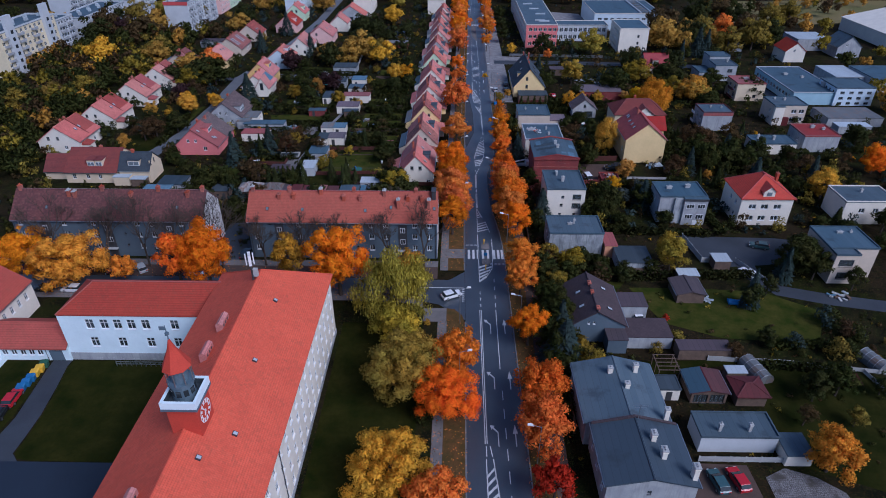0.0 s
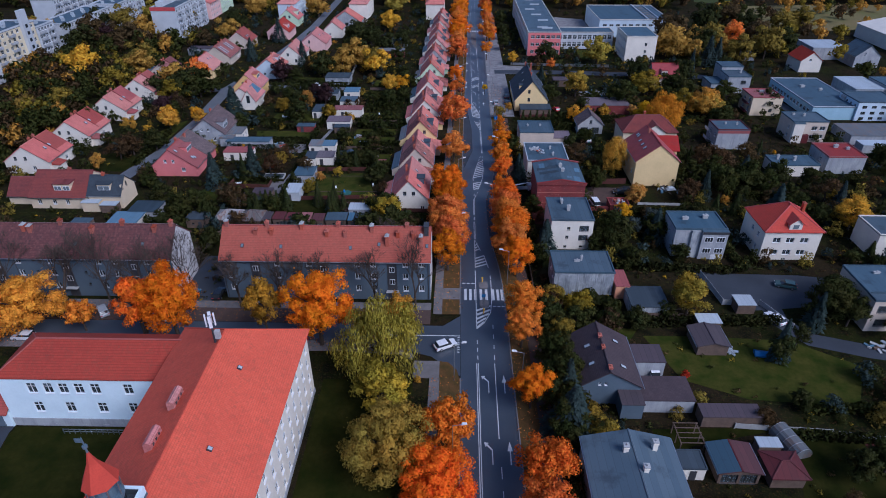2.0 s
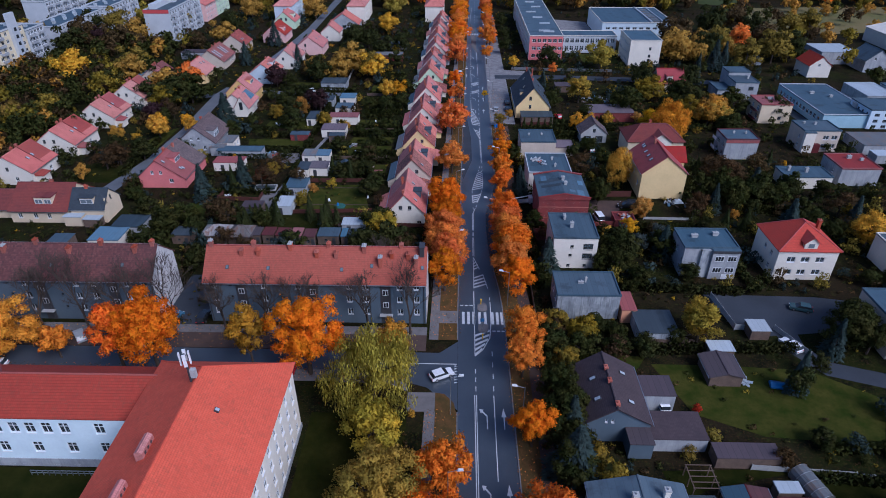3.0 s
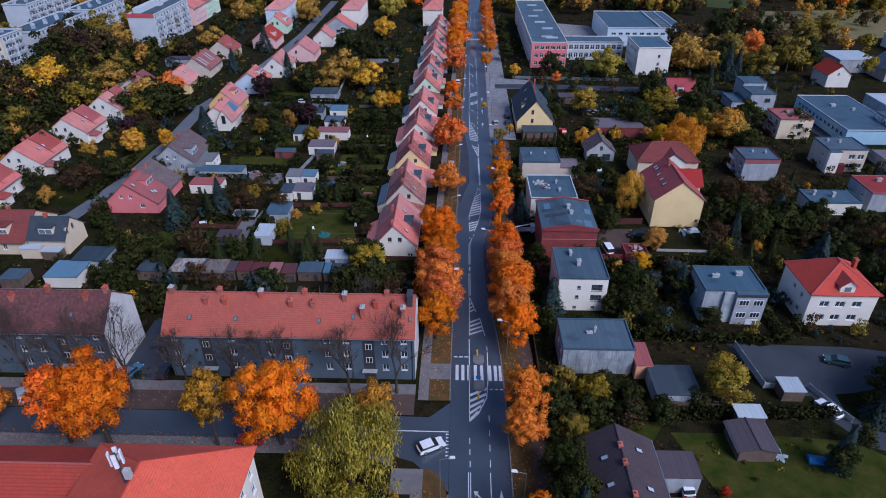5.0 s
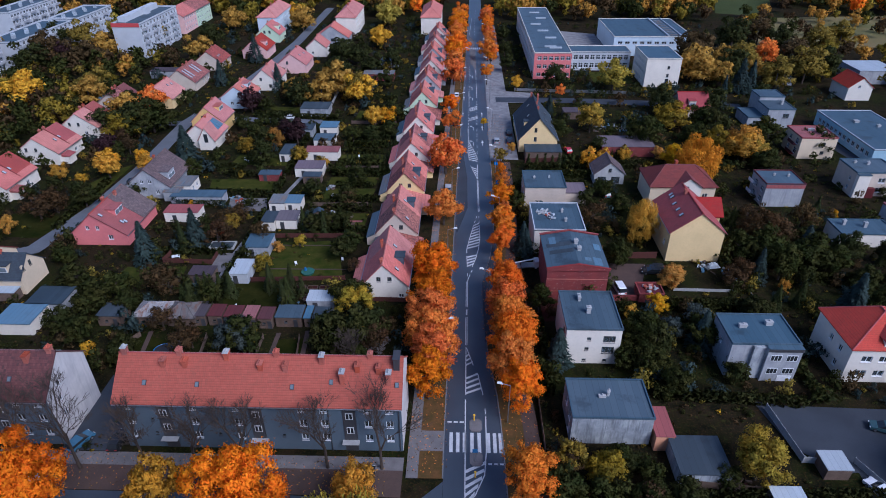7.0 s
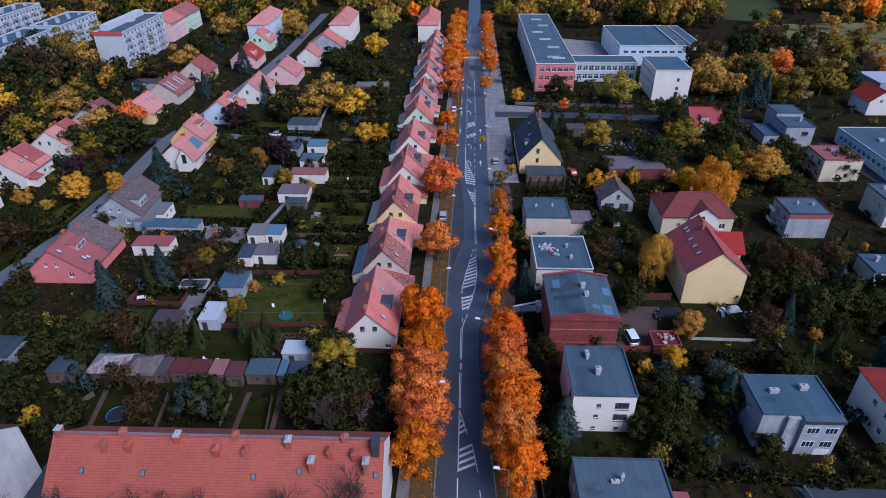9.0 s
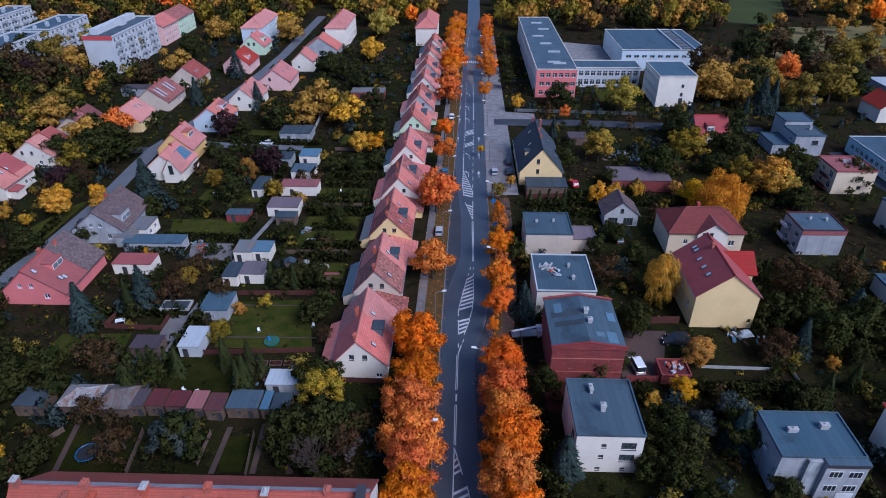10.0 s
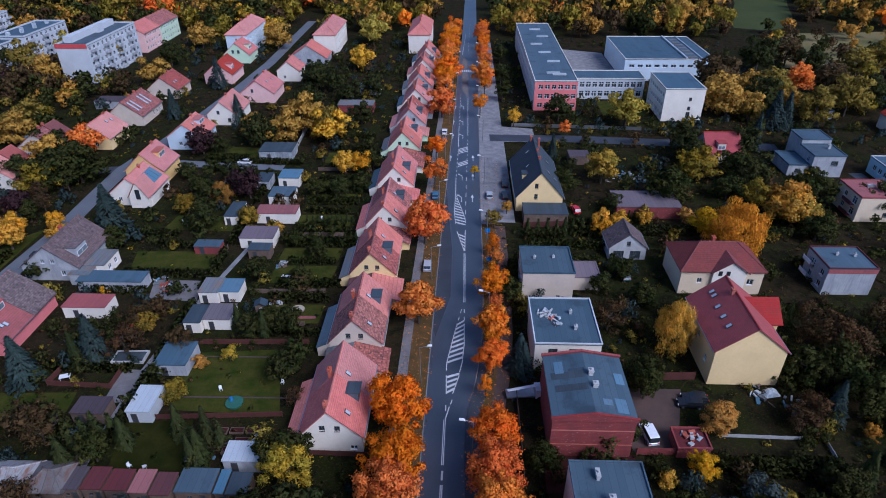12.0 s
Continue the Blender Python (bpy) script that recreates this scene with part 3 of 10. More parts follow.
def build_walls(house, x0, x1, y0, y1, tops, windows, material, name="wall", label=""):
    s = Shape()
    for side, (o, d, n, width) in sides(x0, x1, y0, y1).items():
        specs = windows.get(side, ())
        wall_face(s, o, d, n, width, tops[side], [(q[0] - q[2] / 2, q[0] + q[2] / 2, q[1], q[1] + q[3]) for q in specs])
        put_windows(house, side, o, d, n, specs)
    return part(name, s, material, house, label)


def chimney(house, x, y, z0, z1, w=0.6, d=0.6, material=None, pots=1, cap=None):
    s = Shape().box(-w / 2, w / 2, -d / 2, d / 2, z0, z1)
    s.box(-w / 2 - 0.06, w / 2 + 0.06, -d / 2 - 0.06, d / 2 + 0.06, z1 - 0.32, z1 - 0.2)
    c = part("chimney", s, material or M_BRICK, house)
    c.location = (x, y, 0)
    k = Shape().box(-w / 2 - 0.09, w / 2 + 0.09, -d / 2 - 0.09, d / 2 + 0.09, z1, z1 + 0.12)
    for i in range(pots):
        px = (i - (pots - 1) / 2) * 0.42
        k.tube((px if w >= d else 0, px if w < d else 0, z1 + 0.12), (px if w >= d else 0, px if w < d else 0, z1 + 0.45), 0.14, 0.11, 8)
    part("chimney_cap", k, cap or M_STONE, c)
    return c


def slope_pose(side, halfw, zr, ze, y, t):
    """Pose on a gable roof's plane: side -1 west, 1 east; t from ridge (0) to eave (1)."""
    a = math.degrees(math.atan2(zr - ze, halfw))
    return pose(side * halfw * t, y, zr + (ze - zr) * t, 0, side * a, 0)


def skylight(house, side, halfw, zr, ze, y, t, w=0.72, h=1.1):
    s = Shape().box(-h / 2, h / 2, -w / 2, w / 2, 0.05, 0.34)
    o = part("skylight", s, M_DARKFRAME, house)
    o.matrix_basis = slope_pose(side, halfw, zr, ze, y, t)
    part("pane", Shape().box(-h / 2 + 0.08, h / 2 - 0.08, -w / 2 + 0.08, w / 2 - 0.08, 0.344, 0.36), M_ROOFPANE_SKYSHEEN, o)


# pale base colour stands in for the sky reflected in roof panes
M_ROOFPANE_SKYSHEEN = plain("roof_glass_painted_sky_sheen", (0.46, 0.50, 0.54), 0.06)
M_SKYLIGHT = plain("skylight_glass", (0.16, 0.19, 0.21), 0.08)


def dormer(house, side, halfw, zr, ze, y, t0, t1, w, wall, roof, flat=True):
    """A dormer between t0 and t1 down the slope."""
    xa, xb = side * halfw * t0, side * halfw * t1
    za, zb = zr + (ze - zr) * t0, zr + (ze - zr) * t1
    body = Shape()
    lo, hi = sorted((xa, xb))
    if flat:
        body.prism([(xa, za), (xb, zb), (xb, za - 0.05)] if side > 0 else [(xb, za - 0.05), (xb, zb), (xa, za)], y - w / 2, y + w / 2)
        top = Shape().box(lo - 0.2, hi + 0.2, y - w / 2 - 0.2, y + w / 2 + 0.2, za - 0.05, za + 0.12)
    else:
        body.prism([(-w / 2, 0), (w / 2, 0), (w / 2, 1.1), (0, 1.9), (-w / 2, 1.1)], 0, abs(xb - xa), pose(xb, y, zb, 0, 0, 90 * side))
        top = Shape().prism([(-w / 2 - 0.2, 1.0), (0, 2.0), (w / 2 + 0.2, 1.0), (w / 2 + 0.2, 1.12), (0, 2.14), (-w / 2 - 0.2, 1.12)], -0.2, abs(xb - xa) + 0.2, pose(xb, y, zb, 0, 0, 90 * side))
    d = part("dormer", body, wall, house)
    part("dormer_roof", top, roof, d)
    zc = (zb + 0.35) if flat else zb + 0.3
    hh = min(1.0, za - zb - 0.6) if flat else 0.9
    if hh > 0.4:
        g = Shape().box(xb - 0.03, xb + 0.06, y - w / 2 + 0.25, y + w / 2 - 0.25, zc, zc + hh) if side > 0 else Shape().box(xb - 0.06, xb + 0.03, y - w / 2 + 0.25, y + w / 2 - 0.25, zc, zc + hh)
        part("dormer_window", g, M_SKYLIGHT, d)
        e0, e1 = (xb - 0.02, xb + 0.04) if side > 0 else (xb - 0.04, xb + 0.02)
        fr = Shape().box(e0, e1, y - w / 2 + 0.12, y + w / 2 - 0.12, zc - 0.12, zc - 0.004).box(e0, e1, y - w / 2 + 0.12, y + w / 2 - 0.12, zc + hh + 0.004, zc + hh + 0.12)
        for yy in (y - w / 2 + 0.12, y - 0.06, y + w / 2 - 0.24):
            fr.box(e0 - (0.03 if side < 0 else 0), e1 + (0.03 if side > 0 else 0), yy, yy + 0.12, zc, zc + hh)
        part("dormer_frame", fr, M_FRAME, d)
    return d


def gable_roof(house, wl, wr, y0, y1, zl, zr_, zt, roof, over=0.35, th=0.2, end=0.25, name="roof"):
    """Ridge at x = 0; zl and zr_: eaves' heights west and east; zt: ridge."""
    kl, kr = (zt - zl) / wl, (zt - zr_) / wr
    top = [(-wl - over, zl - kl * over + th), (0, zt + th), (wr + over, zr_ - kr * over + th)]
    low = [(wr + over, zr_ - kr * over), (0, zt), (-wl - over, zl - kl * over)]
    r = part(name, Shape().prism(top + low, y0 - end, y1 + end), roof, house)
    cap = Shape().prism([(-0.22, zt + th - 0.08), (0.22, zt + th - 0.08), (0.1, zt + th + 0.1), (-0.1, zt + th + 0.1)], y0 - end, y1 + end)
    part("ridge_cap", cap, roof, r)
    for x, z in ((-wl - over - 0.07, zl - kl * over), (wr + over + 0.07, zr_ - kr * over)):
        part("gutter", Shape().prism([(x - 0.08, z + 0.1), (x - 0.06, z - 0.04), (x + 0.06, z - 0.04), (x + 0.08, z + 0.1)], y0 - end, y1 + end), M_STEEL, r)
    return r


def gable_house(name, label, x, y0, y1, wl, wr, ze, zt, wall, roof, windows=None, yaw=0, zl=None, chimneys=(), skylights=(), dormers=(), group="", category="house"):
    """Ridge along local y from y0 to y1. The thing's origin is the middle of its footprint on the ground."""
    L = y1 - y0
    h = thing(name, x, (y0 + y1) / 2, yaw, label, category, group)
    zl = ze if zl is None else zl
    tops = {"S": [(0, zl), (wl, zt), (wl + wr, ze)], "N": [(0, zl), (wl, zt), (wl + wr, ze)], "E": [(0, ze), (L, ze)], "W": [(0, zl), (L, zl)]}
    build_walls(h, -wl, wr, -L / 2, L / 2, tops, windows or {}, wall)
    gable_roof(h, wl, wr, -L / 2, L / 2, zl, ze, zt, roof)
    for cx, cy, top in chimneys:
        chimney(h, cx, cy, zt - abs(cx) * 0.9 - 0.6, zt + top, 0.5, 0.8, None, 1, M_BRICK)
    for side, cy, t in skylights:
        skylight(h, side, wr if side > 0 else wl, zt, ze if side > 0 else zl, cy, t)
    for side, cy, t0, t1, w in dormers:
        dormer(h, side, wr if side > 0 else wl, zt, ze if side > 0 else zl, cy, t0, t1, w, wall, roof)
    if yaw % 180 == 0:
        keep_free(x - wl, x + wr, y0, y1)
    else:
        m = max(L / 2, wl, wr)
        keep_free(x - m, x + m, (y0 + y1) / 2 - m, (y0 + y1) / 2 + m)
    return h


def flat_house(name, label, x, y, w, d, ht, wall, roof, windows=None, yaw=0, parapet=0.25, chimneys=(), group="", category="house", trim=None, doors=()):
    """A box with a flat roof behind a low parapet."""
    h = thing(name, x, y, yaw, label, category, group)
    tops = {k: [(0, ht), (w if k in "SN" else d, ht)] for k in "SENW"}
    build_walls(h, -w / 2, w / 2, -d / 2, d / 2, tops, windows or {}, wall)
    e = 0.12
    r = part("roof", Shape().box(-w / 2 - e, w / 2 + e, -d / 2 - e, d / 2 + e, ht, ht + 0.16), roof, h)
    if parapet:
        k = Shape()
        a, b, z0, z1 = w / 2 + e, d / 2 + e, ht + 0.164, ht + 0.164 + parapet
        k.box(-a, a, -b, -b + 0.22, z0, z1).box(-a, a, b - 0.22, b, z0, z1)
        k.box(-a, -a + 0.22, -b + 0.22, b - 0.22, z0, z1).box(a - 0.22, a, -b + 0.22, b - 0.22, z0, z1)
        part("parapet", k, trim or roof, r)
    for cx, cy, hh, cw, cd in chimneys:
        chimney(h, cx, cy, ht + 0.1, ht + hh, cw * 0.72, cd * 0.72, M_STONE, 1, M_STONE)
    for side, u, dw, dh, mat in doors:
        o, dd, n, _ = sides(-w / 2, w / 2, -d / 2, d / 2)[side]
        dr = part("door", Shape().box(-dw / 2, dw / 2, -0.06, 0.02, 0.02, dh), mat, h)
        dr.matrix_basis = pose(o[0] + dd[0] * u, o[1] + dd[1] * u, 0, 0, 0, SIDE_YAW[side])
    keep_free(x - w / 2, x + w / 2, y - d / 2, y + d / 2)
    return h


def hip_roof(house, x0, x1, y0, y1, ze, zt, inset, roof, axis="y", over=0.4, th=0.2, south=True, north=True):
    x0, x1, y0, y1 = x0 - over, x1 + over, y0 - over, y1 + over
    xm, ym = (x0 + x1) / 2, (y0 + y1) / 2
    if axis == "y":
        a, b = (xm, y0 + (inset if south else 0), zt), (xm, y1 - (inset if north else 0), zt)
    else:
        a, b = (x0 + (inset if south else 0), ym, zt), (x1 - (inset if north else 0), ym, zt)
    c = [(x0, y0, ze), (x1, y0, ze), (x1, y1, ze), (x0, y1, ze)]
    s = Shape()
    up = [(p[0], p[1], p[2] + th) for p in c]
    if axis == "y":
        s.face(up[0], up[1], a).face(up[1], up[2], b, a).face(up[2], up[3], b).face(up[3], up[0], a, b)
    else:
        s.face(up[0], up[1], b, a).face(up[1], up[2], b).face(up[2], up[3], a, b).face(up[3], up[0], a)
    for i in range(4):
        j = (i + 1) % 4
        s.face(c[i], c[j], up[j], up[i])
    s.face(*c[::-1])
    r = part("roof", s, roof, house)
    cap = Shape()
    cap.tube((a[0], a[1], a[2] + 0.02), (b[0], b[1], b[2] + 0.02), 0.16, 0.16, 6)
    ends = ((0, a), (1, a), (2, b), (3, b)) if axis == "y" else ((0, a), (3, a), (1, b), (2, b))
    for i, e in ends:
        cap.tube(up[i], e, 0.13, 0.13, 6)
    part("ridge_cap", cap, roof, r)
    return r


def hip_house(name, label, x0, x1, y0, y1, ze, zt, inset, wall, roof, windows=None, axis="y", group="", category="house", chimneys=()):
    cx, cy = (x0 + x1) / 2, (y0 + y1) / 2
    h = thing(name, cx, cy, 0, label, category, group)
    a, b = (x1 - x0) / 2, (y1 - y0) / 2
    tops = {k: [(0, ze), (2 * a if k in "SN" else 2 * b, ze)] for k in "SENW"}
    build_walls(h, -a, a, -b, b, tops, windows or {}, wall)
    hip_roof(h, -a, a, -b, b, ze, zt, inset, roof, axis)
    for x, y, z0, z1 in chimneys:
        chimney(h, x, y, z0, z1, 0.6, 0.9, None, 1, M_BRICK)
    keep_free(x0, x1, y0, y1)
    return h


# ---- trees ----
def unit(a):
    return a / (np.linalg.norm(a, axis=1)[:, None] + 1e-9)


def leaf_cloud(seed, count, size, lobes=15, squash=0.9, hang=0.0, reach=0.76):
    """Unit crown: leaf clusters in many small flattened puffs that fill an uneven envelope. Returns triangles (n, 3, 3) and normals (n, 3)."""
    rng = np.random.RandomState(seed)
    way = unit(rng.normal(size=(lobes, 3)))
    az = np.arctan2(way[:, 1], way[:, 0])
    edge = 1 + 0.13 * np.sin(2 * az + seed) + 0.11 * np.sin(3 * az + 4 * way[:, 2] + 2 * seed) + 0.08 * np.sin(5 * az - 5 * way[:, 2])
    c = way * (rng.uniform(0.05, 1, lobes) ** 0.42 * reach * edge)[:, None]
    c[:, :2] *= (1.0 - 0.22 * np.clip(c[:, 2], -1, 1))[:, None]
    c[:, 2] *= squash
    rad = rng.uniform(0.62, 1.2, lobes) * 0.84 * lobes ** (-1 / 3)
    pick = rng.choice(lobes, count, p=rad ** 2 / (rad ** 2).sum())
    nrm = unit(rng.normal(size=(count, 3)))
    nrm[:, 2] = np.where(rng.uniform(size=count) < 0.5, np.abs(nrm[:, 2]), nrm[:, 2])
    p = c[pick] + nrm * np.array([1.0, 1.0, 0.78]) * (rad[pick] * rng.uniform(0.35, 1.15, count) ** 0.6)[:, None]
    stray = rng.uniform(size=count) < 0.10
    p = np.where(stray[:, None], p + rng.normal(size=(count, 3)) * 0.05, p)
    if hang:
        p[:, 2] -= rng.uniform(0, 0.22, count) * np.hypot(p[:, 0], p[:, 1])
    core = (np.arange(count) % 14 == 0) & (not hang and size < 0.05)
    p = np.where(core[:, None], c[pick] + nrm * (rad[pick] * 0.4)[:, None], p)
    shade = unit(nrm * 0.95 + unit(p) * 0.45 + rng.normal(size=(count, 3)) * 0.22 + np.array([0, 0, 0.12]))
    n = unit(nrm + rng.normal(size=(count, 3)) * 0.8)
    t = unit(np.cross(n, rng.normal(size=(count, 3))))
    b = np.cross(n, t)
    s_ = size * (rng.uniform(0.55, 1.4, count) * np.where(core, 2.2, 1.0))[:, None]
    if hang:
        b = unit(b * 0.35 + np.array([0, 0, -1.0]))
        return np.stack([p - t * s_ * 0.7 - b * s_ * hang, p + t * s_ * 0.7 - b * s_ * hang, p + b * s_ * hang * 1.4], axis=1), shade
    return np.stack([p - t * s_ - b * s_ * 0.7, p + t * s_ - b * s_ * 0.6, p + b * s_ * 1.2], axis=1), shade


def conifer_cloud(seed, count, size):
    """Unit spruce, 0 to 1 high, 0.32 wide: drooping sprays in whorls."""
    rng = np.random.RandomState(seed)
    z = rng.uniform(0, 1, count) ** 1.25
    z = 0.6 * z + 0.4 * np.round(z * 13) / 13
    a = rng.uniform(0, 2 * np.pi, count)
    a = a + 0.25 * np.sin(5 * a + 9 * z)
    r = (1 - z) * 0.30 * rng.uniform(0.55, 1.05, count) * (1 + 0.16 * np.sin(3 * a + seed) + 0.1 * np.sin(7 * a + 40 * z)) + 0.01
    p = np.stack([r * np.cos(a), r * np.sin(a), z * 0.96 + 0.03], 1)
    out = unit(np.stack([np.cos(a), np.sin(a), np.full(count, -0.35)], 1) + rng.normal(size=(count, 3)) * 0.25)
    side = unit(np.cross(out, np.array([0, 0, 1.0])) + rng.normal(size=(count, 3)) * 0.3)
    s_ = size * rng.uniform(0.6, 1.3, count)[:, None]
    shade = unit(np.stack([np.cos(a), np.sin(a), np.full(count, 0.7)], 1) + rng.normal(size=(count, 3)) * 0.3)
    return np.stack([p - out * s_ - side * s_ * 0.7, p - out * s_ + side * s_ * 0.7, p + out * s_ * 1.3], 1), shade


def leaf_mesh(name, cloud):
    """A mesh of loose triangles shaded by the given normals."""
    q, shade = cloud
    n = len(q)
    me = bpy.data.meshes.new(name)
    me.vertices.add(n * 3)
    me.vertices.foreach_set("co", q.reshape(-1).astype(np.float32))
    me.loops.add(n * 3)
    me.loops.foreach_set("vertex_index", np.arange(n * 3, dtype=np.int32))
    me.polygons.add(n)
    me.polygons.foreach_set("loop_start", np.arange(0, n * 3, 3, dtype=np.int32))
    me.polygons.foreach_set("loop_total", np.full(n, 3, dtype=np.int32))
    me.update(calc_edges=True)
    me.polygons.foreach_set("use_smooth", np.ones(n, dtype=bool))
    me.normals_split_custom_set_from_vertices(np.repeat(shade, 3, axis=0).astype(np.float32))
    return me


def trunk_mesh(seed, limbs=7):
    """Unit trunk: 1 high up to the crown's middle, limbs reaching out into a crown of radius 1."""
    rng = random.Random(seed)
    s = Shape()
    s.tube((0, 0, 0), (0.02, 0.01, 0.55), 0.075, 0.055, 8)
    s.tube((0.02, 0.01, 0.55), (0, 0.02, 1.15), 0.055, 0.02, 7)
    for i in range(limbs):
        a, z = 6.28 * i / limbs + rng.uniform(-0.4, 0.4), rng.uniform(0.5, 0.95)
        r = rng.uniform(0.4, 0.75)
        mid = (r * 0.5 * math.cos(a), r * 0.5 * math.sin(a), z + 0.14)
        s.tube((0.01, 0.01, z), mid, 0.035, 0.022, 5)
        s.tube(mid, (r * math.cos(a), r * math.sin(a), z + rng.uniform(0.2, 0.45)), 0.022, 0.008, 5)
    return s.mesh("trunk")


CROWN_BIG = [leaf_mesh("crown", leaf_cloud(s, 9000, 0.026, 75)) for s in (1, 2, 3)]
CROWN_HUGE = [leaf_mesh("crown", leaf_cloud(s, 26000, 0.0165, 120)) for s in (4, 5, 6)]
CROWN = [leaf_mesh("crown", leaf_cloud(s, 3600, 0.041, 48)) for s in (11, 12, 13, 14, 15)]
CROWN_SMALL = [leaf_mesh("crown", leaf_cloud(s, 1900, 0.054, 30)) for s in (24, 25, 26)]
CROWN_FAR = [leaf_mesh("crown", leaf_cloud(s, 2400, 0.050, 42)) for s in (16, 17, 18, 19)]
CROWN_THIN = [leaf_mesh("crown", leaf_cloud(s, 2000, 0.034, 40)) for s in (21, 22, 23)]
CROWN_WILLOW = [leaf_mesh("crown", leaf_cloud(s, 20000, 0.0135, 90, 0.95, 2.0)) for s in (31, 32)]
CROWN_SPRUCE = [leaf_mesh("crown", conifer_cloud(s, 2200, 0.034)) for s in (41, 42, 43)]
TRUNKS = [trunk_mesh(s) for s in (1, 2, 3)]
TRUNK_SPRUCE = Shape().tube((0, 0, 0), (0, 0, 0.95), 0.022, 0.004, 7).mesh("trunk")
for me in TRUNKS + [TRUNK_SPRUCE]:
    me.materials.append(M_BARK)
for me in CROWN_HUGE + CROWN_BIG + CROWN + CROWN_SMALL + CROWN_FAR + CROWN_THIN + CROWN_WILLOW + CROWN_SPRUCE:
    me.materials.append(LEAF["olive"])
TREE_WORDS = {
    "orange": "broad maple tree with bright orange autumn leaves", "gold": "broad tree with ochre yellow autumn leaves", "bluegreen": "rounded blue-green garden bush", "rust": "round street tree with rust-orange autumn leaves",
    "russet": "rounded garden bush with russet brown leaves", "amber": "tree with dense golden amber autumn leaves", "red": "small tree with deep red autumn leaves", "yellow": "tree with golden yellow autumn leaves",
    "olive": "large tree with olive and yellow leaves", "olivey": "tree with brownish olive autumn leaves",
    "green": "dark green leafy garden tree", "brown": "garden tree with thin brown leaves", "purple": "dark purple-leaved plum tree",
    "spruce": "conical blue-green spruce in a garden", "willow": "weeping willow with pale yellow leaves",
}
tree_count = [0]
FAR_TREES, FAR_TRUNKS = {}, Shape()


def tree(kind, x, y, r, zc, shape="", tall=1.0):
    """A tree whose crown of radius r is centred zc above the ground."""
    k = tree_count[0] = tree_count[0] + 1
    if y > 268 and kind != "spruce" and kind != "rust":
        r = min(r, zc * 1.08)
        FAR_TREES.setdefault(kind, []).append((x, y, zc, r * 1.16, min(1.05 * tall, zc * 0.97 / r)))
        FAR_TRUNKS.tube((x, y, 0), (x, y, zc), r * 0.06, r * 0.03, 6)
        return None
    words = TREE_WORDS[kind] if kind != "spruce" or r >= 2 else "small dark green conifer in a garden"
    rng = random.Random(k)
    if kind == "spruce":
        hgt = zc * 2.1
        t = thing("spruce_tree", x, y, rng.uniform(0, 360), words, "tree", "garden trees")
        c = part("crown", CROWN_SPRUCE[k % 3], None, t)
        c.scale = (r / 0.32, r / 0.32, hgt)
        tr = part("trunk", TRUNK_SPRUCE, None, t)
        tr.scale = (hgt * 0.9, hgt * 0.9, hgt)
    else:
        t = thing("tree", x, y, rng.uniform(0, 360), words, "tree", "street trees" if kind == "rust" else "garden trees")
        if shape == "willow" or kind == "willow":
            me = CROWN_WILLOW[k % 2]
        elif kind == "brown" or shape == "thin":
            me = CROWN_THIN[k % 3]
        else:
            me = CROWN_HUGE[k % 3] if r > 5.3 and y < 120 else CROWN_BIG[k % 3] if (r > 3.4 and y < 135) or (kind in ("rust", "orange", "gold", "yellow", "olive") and y < 178 and r > 2.2) else CROWN_FAR[k % 4] if y > 235 else CROWN[k % 5] if r > 2.6 else CROWN_SMALL[k % 3]
        c = part("crown", me, None, t)
        c.location = (0, 0, zc)
        r = min(r * (1.12 if kind == "rust" else 1.0), zc * 1.08)
        vert = min(r * rng.uniform(0.92, 1.15) * tall, zc * 0.97)
        c.scale = (r * 1.16, r * 1.16, vert * 1.16)
        tr = part("trunk", TRUNKS[k % 3], None, t)
        tr.scale = (r * 0.9, r * 0.9, zc)
    slot = c.material_slots[0]
    slot.link = "OBJECT"
    slot.material = LEAF["conifer" if kind == "spruce" and r < 2 else kind]
    return t


CROWN_THUJA = [leaf_mesh("crown", conifer_cloud(s, 230, 0.085)) for s in (44, 45)]
for me in CROWN_THUJA:
    me.materials.append(LEAF["conifer"])


def thuja(x, y, hgt):
    """A slim clipped conifer of a garden row."""
    k = tree_count[0] = tree_count[0] + 1
    t = thing("thuja", x, y, 47.0 * k, "slim dark green thuja in a garden row", "conifer", "thuja rows")
    c = part("crown", CROWN_THUJA[k % 2], None, t)
    c.scale = (hgt * 0.85, hgt * 0.85, hgt)
    part("trunk", TRUNK_SPRUCE, None, t).scale = (hgt, hgt, hgt)


